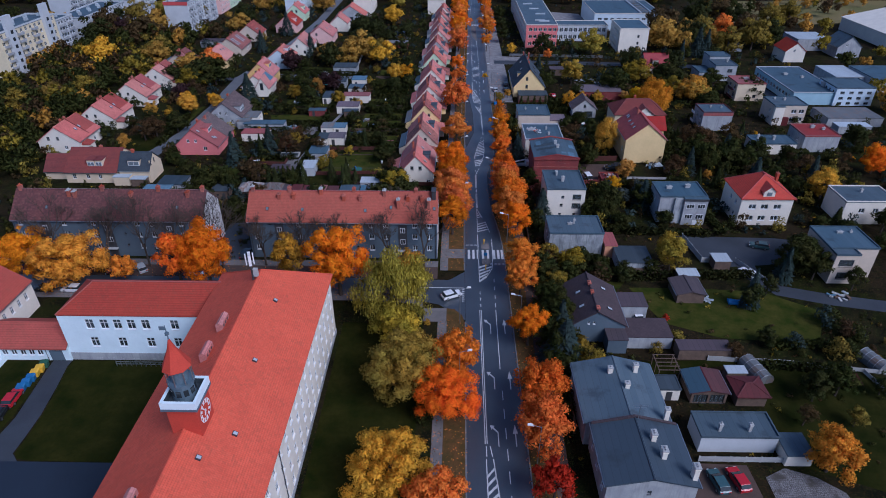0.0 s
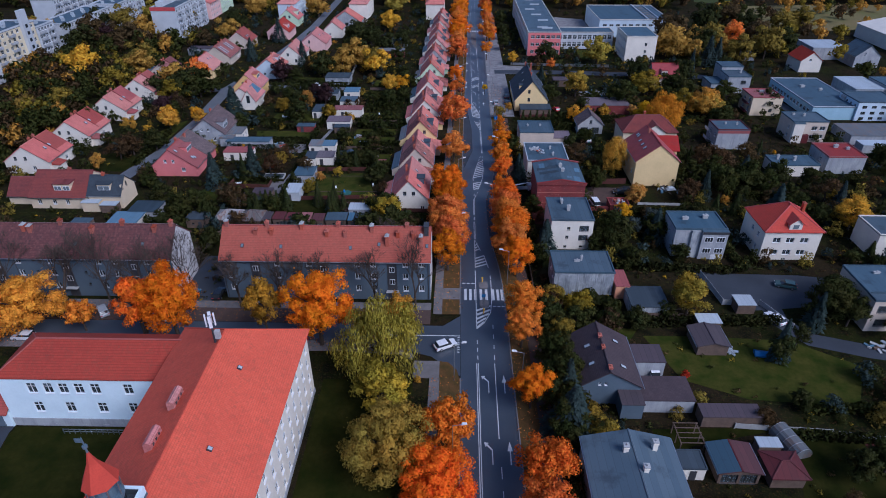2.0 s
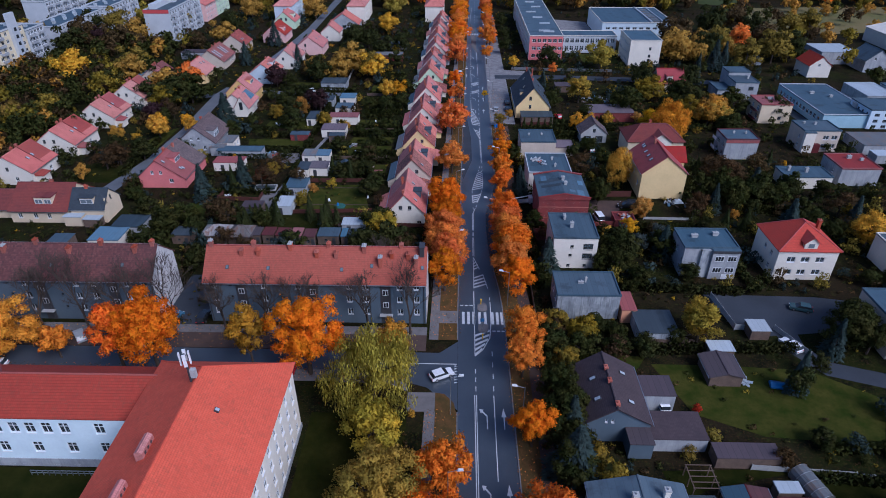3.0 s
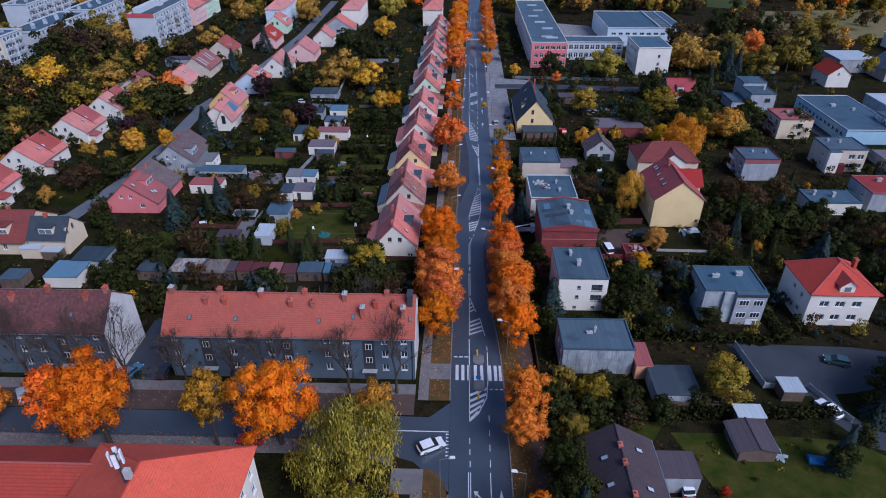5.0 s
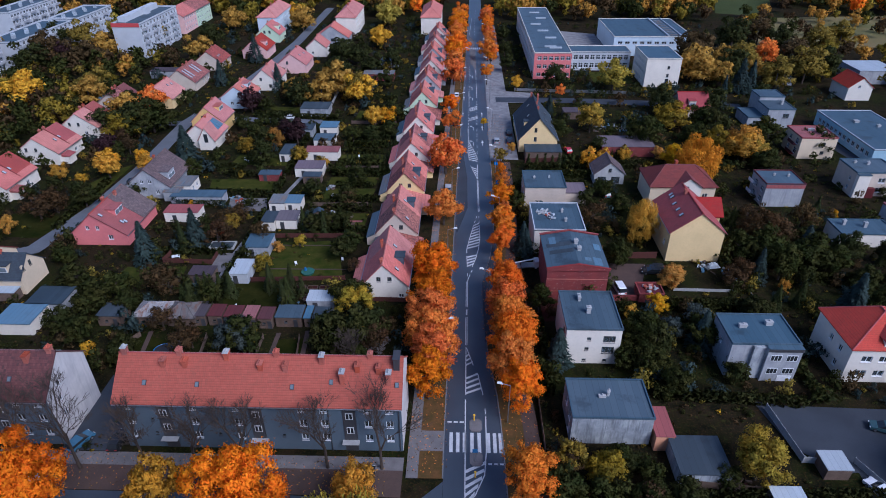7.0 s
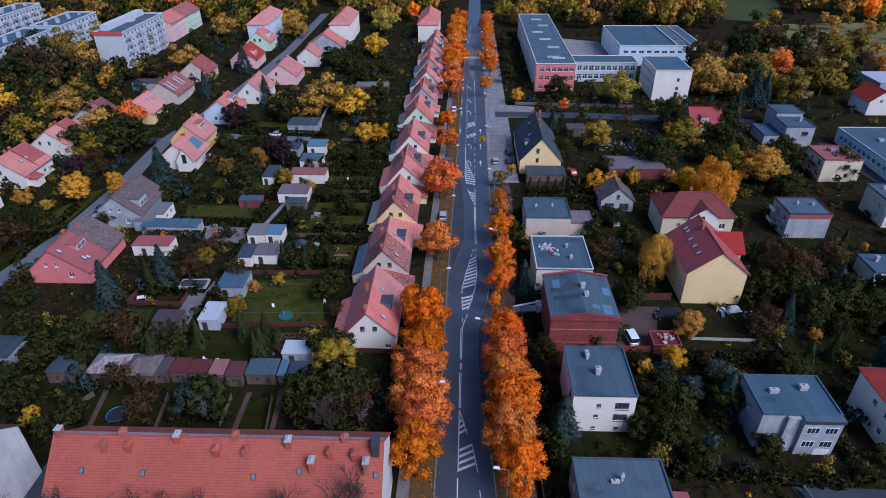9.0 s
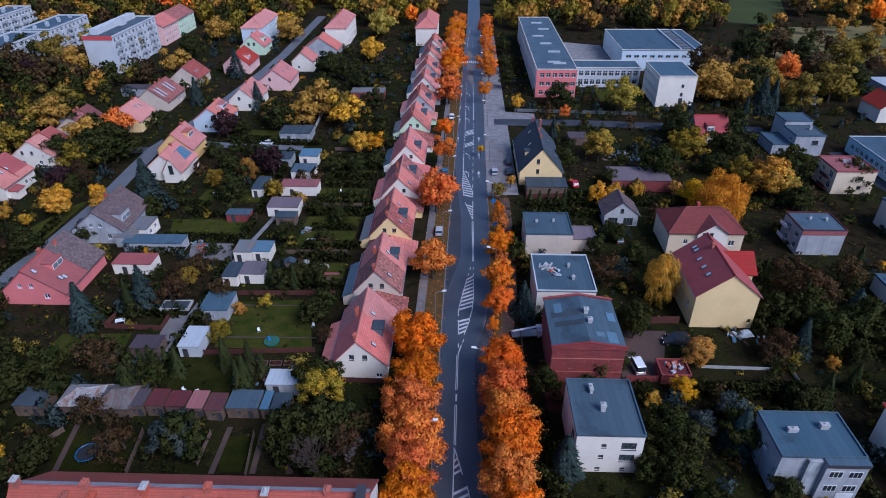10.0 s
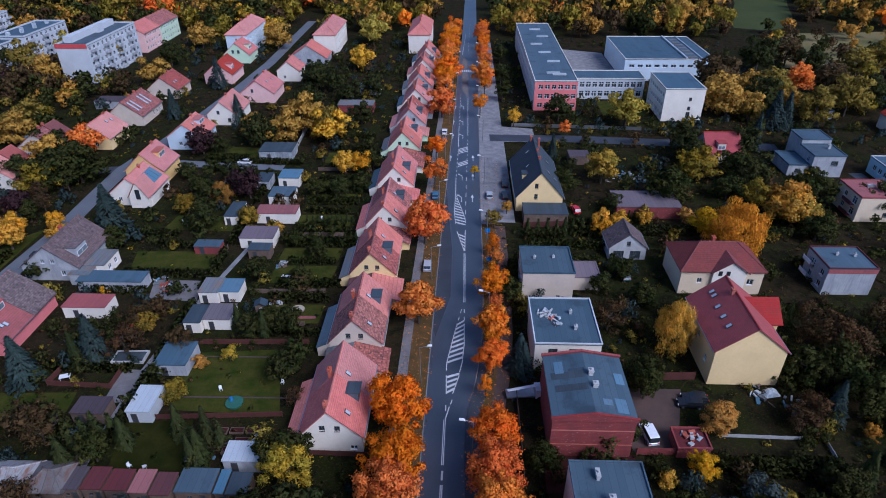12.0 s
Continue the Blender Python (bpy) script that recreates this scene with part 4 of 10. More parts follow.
def bare_tree(x, y, hgt, seed, low=False):
    """A leafless tree: forked limbs and fine twigs."""
    rng = random.Random(seed)
    s, twigs = Shape(), Shape()

    def grow(p, d, length, r, level):
        q = p + d * length
        (s if level < 3 else twigs).tube(p, q, r, r * 0.7, 6 if level < 2 else 3, False)
        if level >= 6:
            return
        for i in range((3, 3, 3, 3, 3, 3)[level]):
            nd = (d + Vector((rng.uniform(-1, 1), rng.uniform(-1, 1), rng.uniform(-0.1, 0.6))) * (0.5 + 0.05 * level)).normalized()
            nd.z = max(nd.z, 0.05)
            grow(q - d * length * rng.uniform(0, 0.3), nd.normalized(), length * rng.uniform(0.62, 0.86), max(r * 0.6, 0.024), level + 1)

    t = thing("bare_tree", x, y, 0, "low leafless shrub with pale grey twigs" if low else "tall leafless tree with dark bare branches", "tree", "bare trees")
    grow(Vector((0, 0, 0)), Vector((0, 0, 1)), hgt * (0.12 if low else 0.29), 0.12 if low else 0.27, 0)
    if low:
        for i in range(5):
            grow(Vector((0, 0, 0.1)), Vector((math.cos(1.26 * i), math.sin(1.26 * i), 0.9)).normalized(), hgt * 0.2, 0.07, 1)
    part("trunk", s, M_BARK if not low else M_TWIGPALE, t)
    part("twig_crown", twigs, M_TWIGPALE if low else M_TWIG, t)
    return t


M_TWIGPALE = surface("pale_bare_twigs", (0.24, 0.21, 0.21), (0.17, 0.15, 0.15), 1.2, 10.0, 0.95, 0.3)
M_TWIG = surface("bare_twigs", (0.075, 0.055, 0.042), (0.050, 0.038, 0.030), 1.2, 10.0, 0.95, 0.3)


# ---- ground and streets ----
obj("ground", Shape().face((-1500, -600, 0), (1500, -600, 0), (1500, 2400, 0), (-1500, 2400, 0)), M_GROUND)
tagged(bpy.data.objects["ground"], "dark garden soil and grass between the houses", kind="structure")
ROAD_W = [(2.2, -60), (2.2, 57), (2.5, 98), (2.5, 122), (2.9, 158), (3.1, 174), (3.3, 190), (3.6, 209), (4.2, 240), (5.2, 281), (6.1, 326), (7.0, 373), (8.4, 440), (9.8, 530), (15, 900)]
ROAD_E = [(11.8, -60), (11.8, 117), (11.4, 130), (9.8, 145), (9.5, 158), (10.0, 167), (11.8, 177), (12.8, 186), (13.6, 205), (13.8, 245), (14.2, 277), (14.7, 320), (15.5, 373), (16.2, 440), (17.4, 530), (23, 900)]
road = sheet("road", ROAD_W + ROAD_E[::-1], M_ASPHALT, 0.03, "dark grey asphalt main road with white markings")
side = sheet("road", [(-140, 106.4), (-20, 106.3), (-9, 104.2), (-3, 102.2), (2.45, 97.0), (2.47, 114.5), (-1, 111.2), (-20, 111.6), (-140, 112.0)], M_ASPHALT, 0.024, "asphalt side street with a give-way line")
keep_free(-3.6, 18.0, -60, 900)
keep_free(-140, 3, 97, 118)


def lerp_line(line, y):
    for (xa, ya), (xb, yb) in zip(line, line[1:]):
        if ya <= y <= yb:
            return xa + (xb - xa) * (y - ya) / (yb - ya)
    return line[-1][0]


def ribbon(name, line, a, b, y0, y1, material, z, label, step=6.0, depth=0.12):
    """A strip beside a line of the road, from offset a to b."""
    n = max(2, int((y1 - y0) / step) + 1)
    ys = [y0 + (y1 - y0) * i / (n - 1) for i in range(n)]
    pts = [(lerp_line(line, y) + a, y) for y in ys] + [(lerp_line(line, y) + b, y) for y in reversed(ys)]
    return sheet(name, pts, material, z, label, depth)


for y0, y1 in ((-60, 96.5), (115, 420)):
    ribbon("kerb", ROAD_W, -0.18, 0.0, y0, y1, M_KERB, 0.15, "grey concrete kerb along the road")
    ribbon("verge", ROAD_W, -3.8, -0.18, y0, y1, M_VERGE, 0.10, "grass verge strewn with fallen leaves")
    ribbon("pavement", ROAD_W, -5.6, -3.8, y0, y1, M_PAVE, 0.12, "grey paved footpath beside the verge")
sheet("pavement", [(-140, 103.4), (-20, 103.3), (-9, 102.6), (-6.2, 101.0), (-6.2, 102.8), (-9, 104.2), (-20, 106.2), (-140, 106.3)], M_PAVE, 0.11, "worn grey footpath along the side street")
sheet("pavement", [(-6.2, 96.5), (-1.4, 96.5), (-1.4, 100.9), (-6.2, 100.9)], M_PAVE, 0.116, "grey paved footpath at the corner", 0.11)
sheet("verge", [(-1.4, 96.5), (2.2, 96.5), (1.8, 98.6), (0.2, 100.6), (-1.4, 100.9)], M_VERGE, 0.096, "verge with fallen leaves at the corner", 0.09)
ribbon("kerb", ROAD_E, 0.0, 0.18, -60, 420, M_KERB, 0.15, "grey concrete kerb along the road")
ribbon("verge", ROAD_E, 0.18, 3.6, -60, 231, M_VERGE, 0.10, "grass verge strewn with fallen leaves")
ribbon("pavement", ROAD_E, 3.6, 6.0, -60, 230, M_BROWNPAVE, 0.12, "grey paved footpath beside the verge")
sheet("pavement", [(-140, 116.2), (-3.6, 116.2), (-3.6, 118.6), (-140, 118.6)], M_PAVE, 0.10, "grey paved footpath by the apartment blocks")
sheet("verge", [(-140, 112.1), (-20, 111.7), (-3.6, 111.6), (-3.6, 116.2), (-140, 116.2)], M_BROWNPAVE, 0.08, "brownish paved strip with parked cars")
STREET = [(-112, 168), (-97, 177), (-92.5, 200), (-91.5, 225), (-92.5, 245), (-93.0, 262), (-89, 285), (-85.8, 310), (-82.9, 340), (-80.4, 380), (-80.3, 425), (-80, 470)]


def lane(name, line, w, material, z, label):
    left, right = [], []
    for i, (x, y) in enumerate(line):
        a, b = line[max(0, i - 1)], line[min(len(line) - 1, i + 1)]
        d = Vector((b[0] - a[0], b[1] - a[1])).normalized()
        left.append((x - d.y * w / 2, y + d.x * w / 2))
        right.append((x + d.y * w / 2, y - d.x * w / 2))
    for (x0, y0), (x1, y1) in zip(line, line[1:]):
        n = max(1, int(math.hypot(x1 - x0, y1 - y0) / 4))
        for i in range(n + 1):
            x, y = x0 + (x1 - x0) * i / n, y0 + (y1 - y0) * i / n
            keep_free(x - w * 0.55 - 0.8, x + w * 0.55 + 0.8, y - 2.5, y + 2.5)
    return sheet(name, left + right[::-1], material, z, label)


lane("road", STREET, 5.0, M_ASPHALT_PALE, 0.02, "narrow worn asphalt residential street")
lane("road", [(-93, 262), (-110, 259), (-135, 262)], 4.5, M_ASPHALT_OLD, 0.015, "worn asphalt side lane")
lane("road", [(15, 289.5), (45, 289), (80, 286), (110, 283)], 6.0, M_ASPHALT_OLD, 0.02, "worn asphalt cross street")
ribbon("pavement", ROAD_E, 0.18, 3.6, 231, 420, M_GRAVEL, 0.10, "pale paved strip beside the road")
sheet("forecourt", [(15.0, 296), (15, 232), (22.5, 232), (22.5, 286), (33, 286), (33, 298), (22.5, 300), (23, 420), (17, 420)], M_GRAVEL, 0.016, "pale paved forecourt and footpath")
sheet("yard", [(54.5, 132), (57, 122), (63, 117.5), (72, 118.5), (84, 121), (92, 128), (78, 130.5), (59, 131)], M_ASPHALT_OLD, 0.02, "asphalt yard between the villas")
lane("road", [(67, 121), (66.5, 114), (70, 108.5), (79, 105.5), (95, 102), (150, 94)], 4.2, M_ASPHALT_OLD, 0.014, "narrow asphalt lane behind the gardens")
sheet("yard", [(37.5, 174), (47, 174), (42.5, 160), (35.5, 160)], M_BROWNPAVE, 0.018, "dark soil yard beside the workshop")
lane("path", [(-41.2, 222), (-46.7, 192), (-48.3, 176), (-48.4, 152)], 1.2, M_GRAVEL, 0.016, "narrow garden path between plots")
sheet("yard", [(34.5, 44), (45.5, 44), (45.0, 62.6), (36.5, 62.9), (34.5, 66)], M_BROWNPAVE, 0.02, "dark trodden parking yard")
sheet("yard", [(46.5, 44), (60, 44), (57.5, 58), (54.5, 60.6), (50.5, 62.2), (47.0, 60.5)], M_COBBLE, 0.024, "pale cobbled yard with leaves between the stones")
sheet("lawn", [(53.5, 62.4), (64, 58), (84, 60), (84, 81.5), (56, 84.2), (51.5, 71)], M_GRASS_SHADED, 0.02, "rough garden grass")
sheet("lawn", [(34.5, 80.0), (40.0, 82.5), (55, 86), (45, 86.0), (33.5, 85.5)], M_GRASS_SHADED, 0.02, "strip of garden grass")
sheet("yard", [(-90, 30), (-44, 30), (-44, 61.3), (-90, 61.3)], M_ASPHALT_DARK, 0.02, "dark asphalt school yard")
sheet("path", [(-73.5, 61.3), (-67.0, 61.3), (-68.6, 62.8), (-68.6, 66), (-68.8, 70.7), (-69.7, 77), (-70.7, 82.5), (-70.6, 83.9), (-74.0, 83.9), (-74.0, 82.2), (-72.7, 70)], M_ASPHALT_OLD, 0.024, "asphalt path beside the school lawn")
sheet("lawn", [(-74.2, 61.8), (-86, 61.8), (-86, 83.8), (-74.5, 83.8), (-74.4, 82.2), (-73.2, 70)], M_GRASS_SHADED, 0.02, "school lawn west of the path")
sheet("yard", [(21.5, 152.6), (34.5, 152.6), (35.8, 159.6), (21.5, 159.2)], M_REDEARTH, 0.016, "dark reddish yard before the workshop")
sheet("lawn", [(-44, 61.5), (-65.6, 61.5), (-67.4, 61.8), (-68.3, 62.8), (-68.3, 66), (-68.5, 70.7), (-69.4, 77), (-70.4, 82.5), (-70.2, 83.9), (-44, 84.2)], M_GRASS_SHADED, 0.03, "mown school lawn")
sheet("lawn", [(38, 109), (42, 97), (52, 92.5), (70, 91), (76, 101), (66, 108), (50, 109)], M_LAWN, 0.02, "garden lawn")
sheet("lawn", [(-41.5, 181), (-25, 182.5), (-21, 166), (-40, 167)], M_LAWN, 0.02, "garden lawn behind the terrace")
# this lawn's shade comes from the darkened grass colour
sheet("lawn", [(-46, 164), (-35, 165), (-32, 154), (-44, 153)], M_GRASS_SHADED, 0.02, "small garden lawn")
sheet("lawn", [(-67.7, 216), (-49, 216.5), (-47, 209), (-66, 208.5)], M_LAWN, 0.02, "long garden lawn")
# tree and school shade here is put into the grass colour
sheet("lawn", [(-22, 40), (-6, 40), (-6, 96), (-22, 96)], M_GRASS_SHADED, 0.02, "shaded lawn beside the school")
for y0, y1 in ((190.0, 196.5), (204.0, 211.0), (213.0, 218.6), (229.0, 235.0), (242.0, 247.0), (249.5, 255.0), (267.5, 276.0)):
    sheet("lawn", [(-33.5, y0), (-19.5, y0 + 0.3), (-19.3, y1), (-33.2, y1 - 0.2)], M_LAWN, 0.02, "narrow garden lawn between hedges")
sheet("lawn", [(-66.0, 226.5), (-48.5, 226.0), (-49.0, 233.5), (-65.0, 234.0)], M_LAWN, 0.02, "garden lawn with beds")
sheet("lawn", [(-72.0, 163.0), (-56.5, 163.5), (-57.5, 170.5), (-71.0, 170.0)], M_LAWN, 0.02, "shady garden lawn")
sheet("lawn", [(-101, 197), (-95.5, 199), (-95.5, 226), (-99, 222), (-104, 206)], M_LAWN, 0.02, "rough grass bank by the street")
sheet("lawn", [(-112, 183), (-99, 182), (-96, 190), (-106, 197), (-113, 194)], M_GRASS_SHADED, 0.02, "leaf-strewn garden grass")
sheet("lawn", [(-136, 214), (-131, 214), (-130, 224), (-136, 224)], M_LAWN, 0.02, "small garden lawn")
sheet("lawn", [(-72.0, 270.5), (-52.0, 269.0), (-52.5, 279.0), (-71.0, 280.0)], M_LAWN, 0.02, "garden lawn by the drive")
sheet("lawn", [(60.0, 312.0), (77.0, 312.0), (77.0, 328.0), (60.0, 328.0)], M_LAWN, 0.02, "school lawn before the link wing")
sheet("lawn", [(74.0, 176.0), (92.0, 175.0), (93.0, 186.0), (76.0, 188.0)], M_LAWN, 0.02, "garden lawn beside the yellow house")
sheet("lawn", [(20.5, 101.0), (33.0, 104.5), (37.5, 111.0), (20.5, 112.0)], M_LAWN, 0.02, "rough garden lawn")
lane("road", [(-90, 268), (-72, 266), (-62, 265.0), (-45, 264.2)], 4.2, M_ASPHALT_PALE, 0.013, "pale garage drive between the gardens")
sheet("lawn", [(-54.2, 137.9), (-43.6, 138.2), (-44.4, 141.6), (-56.5, 146.8), (-60.4, 145.8)], M_GRASS_SHADED, 0.02, "small allotment lawn")
sheet("lawn", [(-29.3, 138.8), (-24.1, 139.2), (-25.4, 146.3), (-31.1, 145.6)], M_GRASS_SHADED, 0.02, "small allotment lawn")
sheet("path", [(-19.4, 138.9), (-18.2, 138.9), (-18.9, 147.0), (-20.2, 146.9)], M_BROWNPAVE, 0.02, "trodden garden path")
lane("path", [(-30.5, 138.6), (-30.5, 147.7)], 0.9, M_BROWNPAVE, 0.024, "narrow allotment path")
lane("path", [(-24.3, 138.8), (-25.0, 148.5)], 0.9, M_BROWNPAVE, 0.024, "narrow allotment path")
lane("path", [(-54.2, 137.9), (-55.7, 147.6)], 0.9, M_BROWNPAVE, 0.024, "narrow allotment path")
for y in (170.0, 180.2):
    sheet("path", [(-40.5, y - 0.2), (-21.0, y), (-21.0, y + 0.3), (-40.5, y + 0.15)], M_BROWNPAVE, 0.03, "thin worn path across the lawn")
sheet("path", [(-52.5, 176.5), (-47.0, 176.2), (-46.6, 168.8), (-51.8, 168.0)], M_PAVE, 0.02, "concrete slab drive beside the sheds")
sheet("yard", [(-58.6, 204.6), (-48.2, 204.4), (-46.4, 196.8), (-57.0, 197.8)], M_PAVE, 0.022, "paved yard behind the sheds")
sheet("yard", [(-57.4, 118.8), (-48.4, 118.8), (-48.6, 136.0), (-57.2, 136.0)], M_ASPHALT_OLD, 0.02, "asphalt passage between the apartment blocks")
sheet("bed", [(66.4, 83.4), (72.8, 83.0), (72.4, 80.0), (66.2, 80.8)], M_REDEARTH, 0.05, "dug reddish vegetable bed")
sheet("yard", [(50, 335), (76, 340), (76, 400), (50, 410)], M_GRAVEL, 0.02, "asphalt yard between the school wings")


sheet("meadow", [(152, 376), (205, 372), (330, 396), (350, 446), (240, 448), (180, 442)], M_MEADOW, 0.012, "tan and olive meadow beyond the houses")
sheet("meadow", [(160, 456), (176, 450), (193, 458), (206, 486), (218, 520), (234, 560), (196, 560), (188, 530), (172, 492)], M_PASTURE, 0.012, "green meadow strip among distant trees")


def marking(name, pts, label=""):
    ob = sheet(name, pts, M_PAINT, 0.036, label, 0.003, parent=road)
    return ob


def stripe(x0, y0, x1, y1, w=0.14, name="road_line"):
    d = Vector((x1 - x0, y1 - y0)).normalized() * (w / 2)
    marking(name, [(x0 - d.y, y0 + d.x), (x0 + d.y, y0 - d.x), (x1 + d.y, y1 - d.x), (x1 - d.y, y1 + d.x)])


def dashes(line, on, off, w=0.14):
    (xa, ya), (xb, yb) = line
    n = int((yb - ya) / (on + off))
    for i in range(n):
        t0, t1 = i * (on + off) / (yb - ya), (i * (on + off) + on) / (yb - ya)
        stripe(xa + (xb - xa) * t0, ya + (yb - ya) * t0, xa + (xb - xa) * t1, ya + (yb - ya) * t1, w)


def hatch(outline_w, outline_e, y0, y1, step=1.6, slant=1.0, w=0.5):
    """Slanting bars between two edges x = f(y)."""
    y = y0
    while y < y1:
        a, b = outline_w(y), outline_e(y + slant)
        if b - a > 0.35:
            marking("hatching", [(a, y), (b, y + slant), (b, y + slant + w), (a, y + w)])
        y += step


def arrow(x, y, turn):
    if turn:
        marking("lane_arrow", [(x - 0.08, y - 4.5), (x + 0.08, y - 4.5), (x + 0.08, y - 1.6), (x - 0.7, y - 0.6), (x - 0.5, y - 0.3), (x - 1.25, y - 0.2), (x - 1.0, y - 1.2), (x - 0.85, y - 0.85), (x - 0.08, y - 1.8)])
    else:
        marking("lane_arrow", [(x - 0.09, y - 4.5), (x + 0.09, y - 4.5), (x + 0.09, y - 1.9), (x + 0.42, y - 1.9), (x, y), (x - 0.42, y - 1.9), (x - 0.09, y - 1.9)])


def between(table, y):
    """x on a line given as [(y, x)...]."""
    for (ya, xa), (yb, xb) in zip(table, table[1:]):
        if ya <= y <= yb:
            return xa + (xb - xa) * (y - ya) / (yb - ya)
    return table[0][1] if y < table[0][0] else table[-1][1]


def hatched(west, east, y0, y1, step=1.5, slant=1.3, w=0.55):
    hatch(lambda y: between(west, y), lambda y: between(east, y), y0, y1, step, slant, w)


def outline(table, w=0.16):
    for (ya, xa), (yb, xb) in zip(table, table[1:]):
        stripe(xa, ya, xb, yb, w)


# approach lanes south of the crossing
for x in (5.25, 5.55):
    stripe(x, 66, x + 0.2, 100.5)
stripe(8.6, 83, 8.75, 100.5)
dashes(((8.75, 46), (8.65, 82)), 2.2, 2.0)
dashes(((5.7, 101.5), (5.7, 110)), 1.1, 1.1)
dashes(((8.8, 101.5), (9.0, 114.8)), 1.3, 1.7)
outline([(40, 5.3), (63, 5.3)])
outline([(40, 8.4), (63, 6.4)])
stripe(5.4, 63.5, 5.4, 65.5)
stripe(6.3, 63.5, 6.0, 65.5)
hatched([(40, 5.35), (63, 5.35)], [(40, 8.4), (63, 6.4)], 40, 61, 1.5, 1.6)
for yy in (70.0, 82.5, 97.5):
    arrow(7.4, yy, True)
    arrow(10.2, yy, False)
# the crossing with its island
for xx in (3.3, 4.35, 5.4, 6.6, 7.75, 9.2, 10.2, 11.1):
    marking("zebra_bar", [(xx, 119.9), (xx + 0.55, 119.9), (xx + 0.55, 123.8), (xx, 123.8)])
for i in range(3):
    stripe(2.9 + i * 1.0, 126.0, 3.6 + i * 1.0, 126.0, 0.3)
    stripe(9.3 + i * 0.9, 117.8, 9.9 + i * 0.9, 117.8, 0.3)
outline([(110.5, 5.72), (131, 5.85)])
outline([(110.5, 5.75), (112.2, 7.2), (115.8, 8.7), (120.3, 9.1), (127.3, 9.2)])
hatched([(110, 5.8), (117, 5.8)], [(110, 5.8), (112.2, 7.1), (115.8, 8.6), (118, 8.8)], 110.6, 116.0, 1.35, 1.7, 0.6)
for y0, y1 in ((117.3, 119.9), (124.0, 126.6)):
    sheet("traffic_island", [(6.5, y0 + 0.5), (6.9, y0), (8.1, y0), (8.5, y0 + 0.5), (8.5, y1 - 0.5), (8.1, y1), (6.9, y1), (6.5, y1 - 0.5)], M_PAVE, 0.16, "raised paved traffic island at the crossing", 0.13)
outline([(132.1, 5.9), (144.5, 6.0)])
outline([(132.1, 8.9), (137.1, 8.1)])
outline([(139.5, 7.3), (144.2, 6.1)])
dashes(((9.2, 127.8), (8.95, 132)), 1.2, 1.2)
hatched([(130, 5.9), (146, 6.0)], [(130, 9.0), (137.1, 8.1), (144.3, 6.1)], 132.2, 136.0, 1.2, 1.3, 0.5)
hatched([(130, 5.9), (146, 6.0)], [(130, 9.0), (137.1, 8.1), (144.3, 6.1)], 139.3, 142.6, 1.1, 0.9, 0.45)
# double line and the two hatched islands
for x in (5.95, 6.2):
    stripe(x, 145, x + 0.05, 153.5)
    stripe(x + 0.1, 157, x + 0.2, 166)
stripe(6.15, 154.3, 6.2, 156.0, 0.3)
outline([(166, 6.35), (168.9, 7.0)])
dashes(((7.2, 169.4), (7.7, 171.6)), 1.1, 0.8)
dashes(((6.4, 168.0), (6.4, 171.5)), 1.2, 1.0)
outline([(171.9, 6.4), (176.3, 6.3)])
outline([(171.9, 7.5), (176.4, 8.6)])
hatched([(171, 6.4), (177, 6.3)], [(171, 7.3), (176.6, 8.65)], 171.8, 175.6, 1.25, 1.0)
outline([(177.6, 6.3), (179.5, 6.3), (185.5, 7.2), (191, 8.1)])
outline([(177.2, 8.65), (179.6, 9.1), (184.8, 9.5), (191, 9.5)])
hatched([(178, 6.3), (179.5, 6.3), (191, 8.1)], [(178, 9.0), (184.8, 9.5), (192, 9.5)], 179.4, 190.4, 1.35, 1.5)
dashes(((8.3, 192), (9.3, 197.5)), 1.2, 1.2)
dashes(((9.5, 192), (9.5, 197)), 1.2, 1.2)
for x in (9.4, 9.65):
    stripe(x, 198, x + 0.05, 217)
outline([(218, 9.5), (227.2, 7.7)])
outline([(218, 9.65), (228, 9.75)])
hatched([(218, 9.4), (227.2, 7.7)], [(218, 9.65), (230, 9.75)], 219.5, 227, 1.5, -1.2)
outline([(231, 7.3), (237.4, 6.9), (247.3, 7.1)])
outline([(231.5, 9.8), (234, 9.7), (240.6, 8.5), (247.3, 7.15)])
hatched([(231, 7.2), (237.4, 6.9), (247, 7.05)], [(230, 9.8), (234, 9.7), (240.6, 8.5), (247.3, 7.15)], 231.5, 245.5, 1.5, -1.2)
outline([(247.3, 7.1), (258, 7.1)])
dashes(((7.15, 259), (7.6, 280)), 1.4, 1.6)
dashes(((9.8, 236), (10.2, 262)), 2.4, 2.6)
dashes(((10.2, 262), (10.7, 290)), 1.4, 1.6)
outline([(281, 7.6), (300, 7.7)])
dashes(((7.7, 301), (8.2, 338)), 1.6, 2.0)
outline([(291, 10.7), (330, 10.9)])
for y0, y1 in ((265.8, 268.2), (275.6, 279.0)):
    hatched([(260, 7.6), (285, 7.7)], [(260, 10.5), (285, 10.7)], y0, y1, 1.1, 2.2, 0.5)
for x, yy, turn in ((8.7, 247.5, True), (11.7, 247.5, False), (8.9, 261, True), (12.0, 261, False), (5.3, 274.6, False), (12.2, 274.6, False), (5.7, 292.8, False), (9.0, 292.8, True), (5.7, 306, False), (9.0, 306, True), (6.2, 322, False), (9.3, 322, True)):
    arrow(x, yy, turn)
sheet("median", [(8.7, 341), (11.1, 330), (11.3, 366), (8.6, 366)], M_PAVE, 0.036, "pale paved median strip", 0.01)
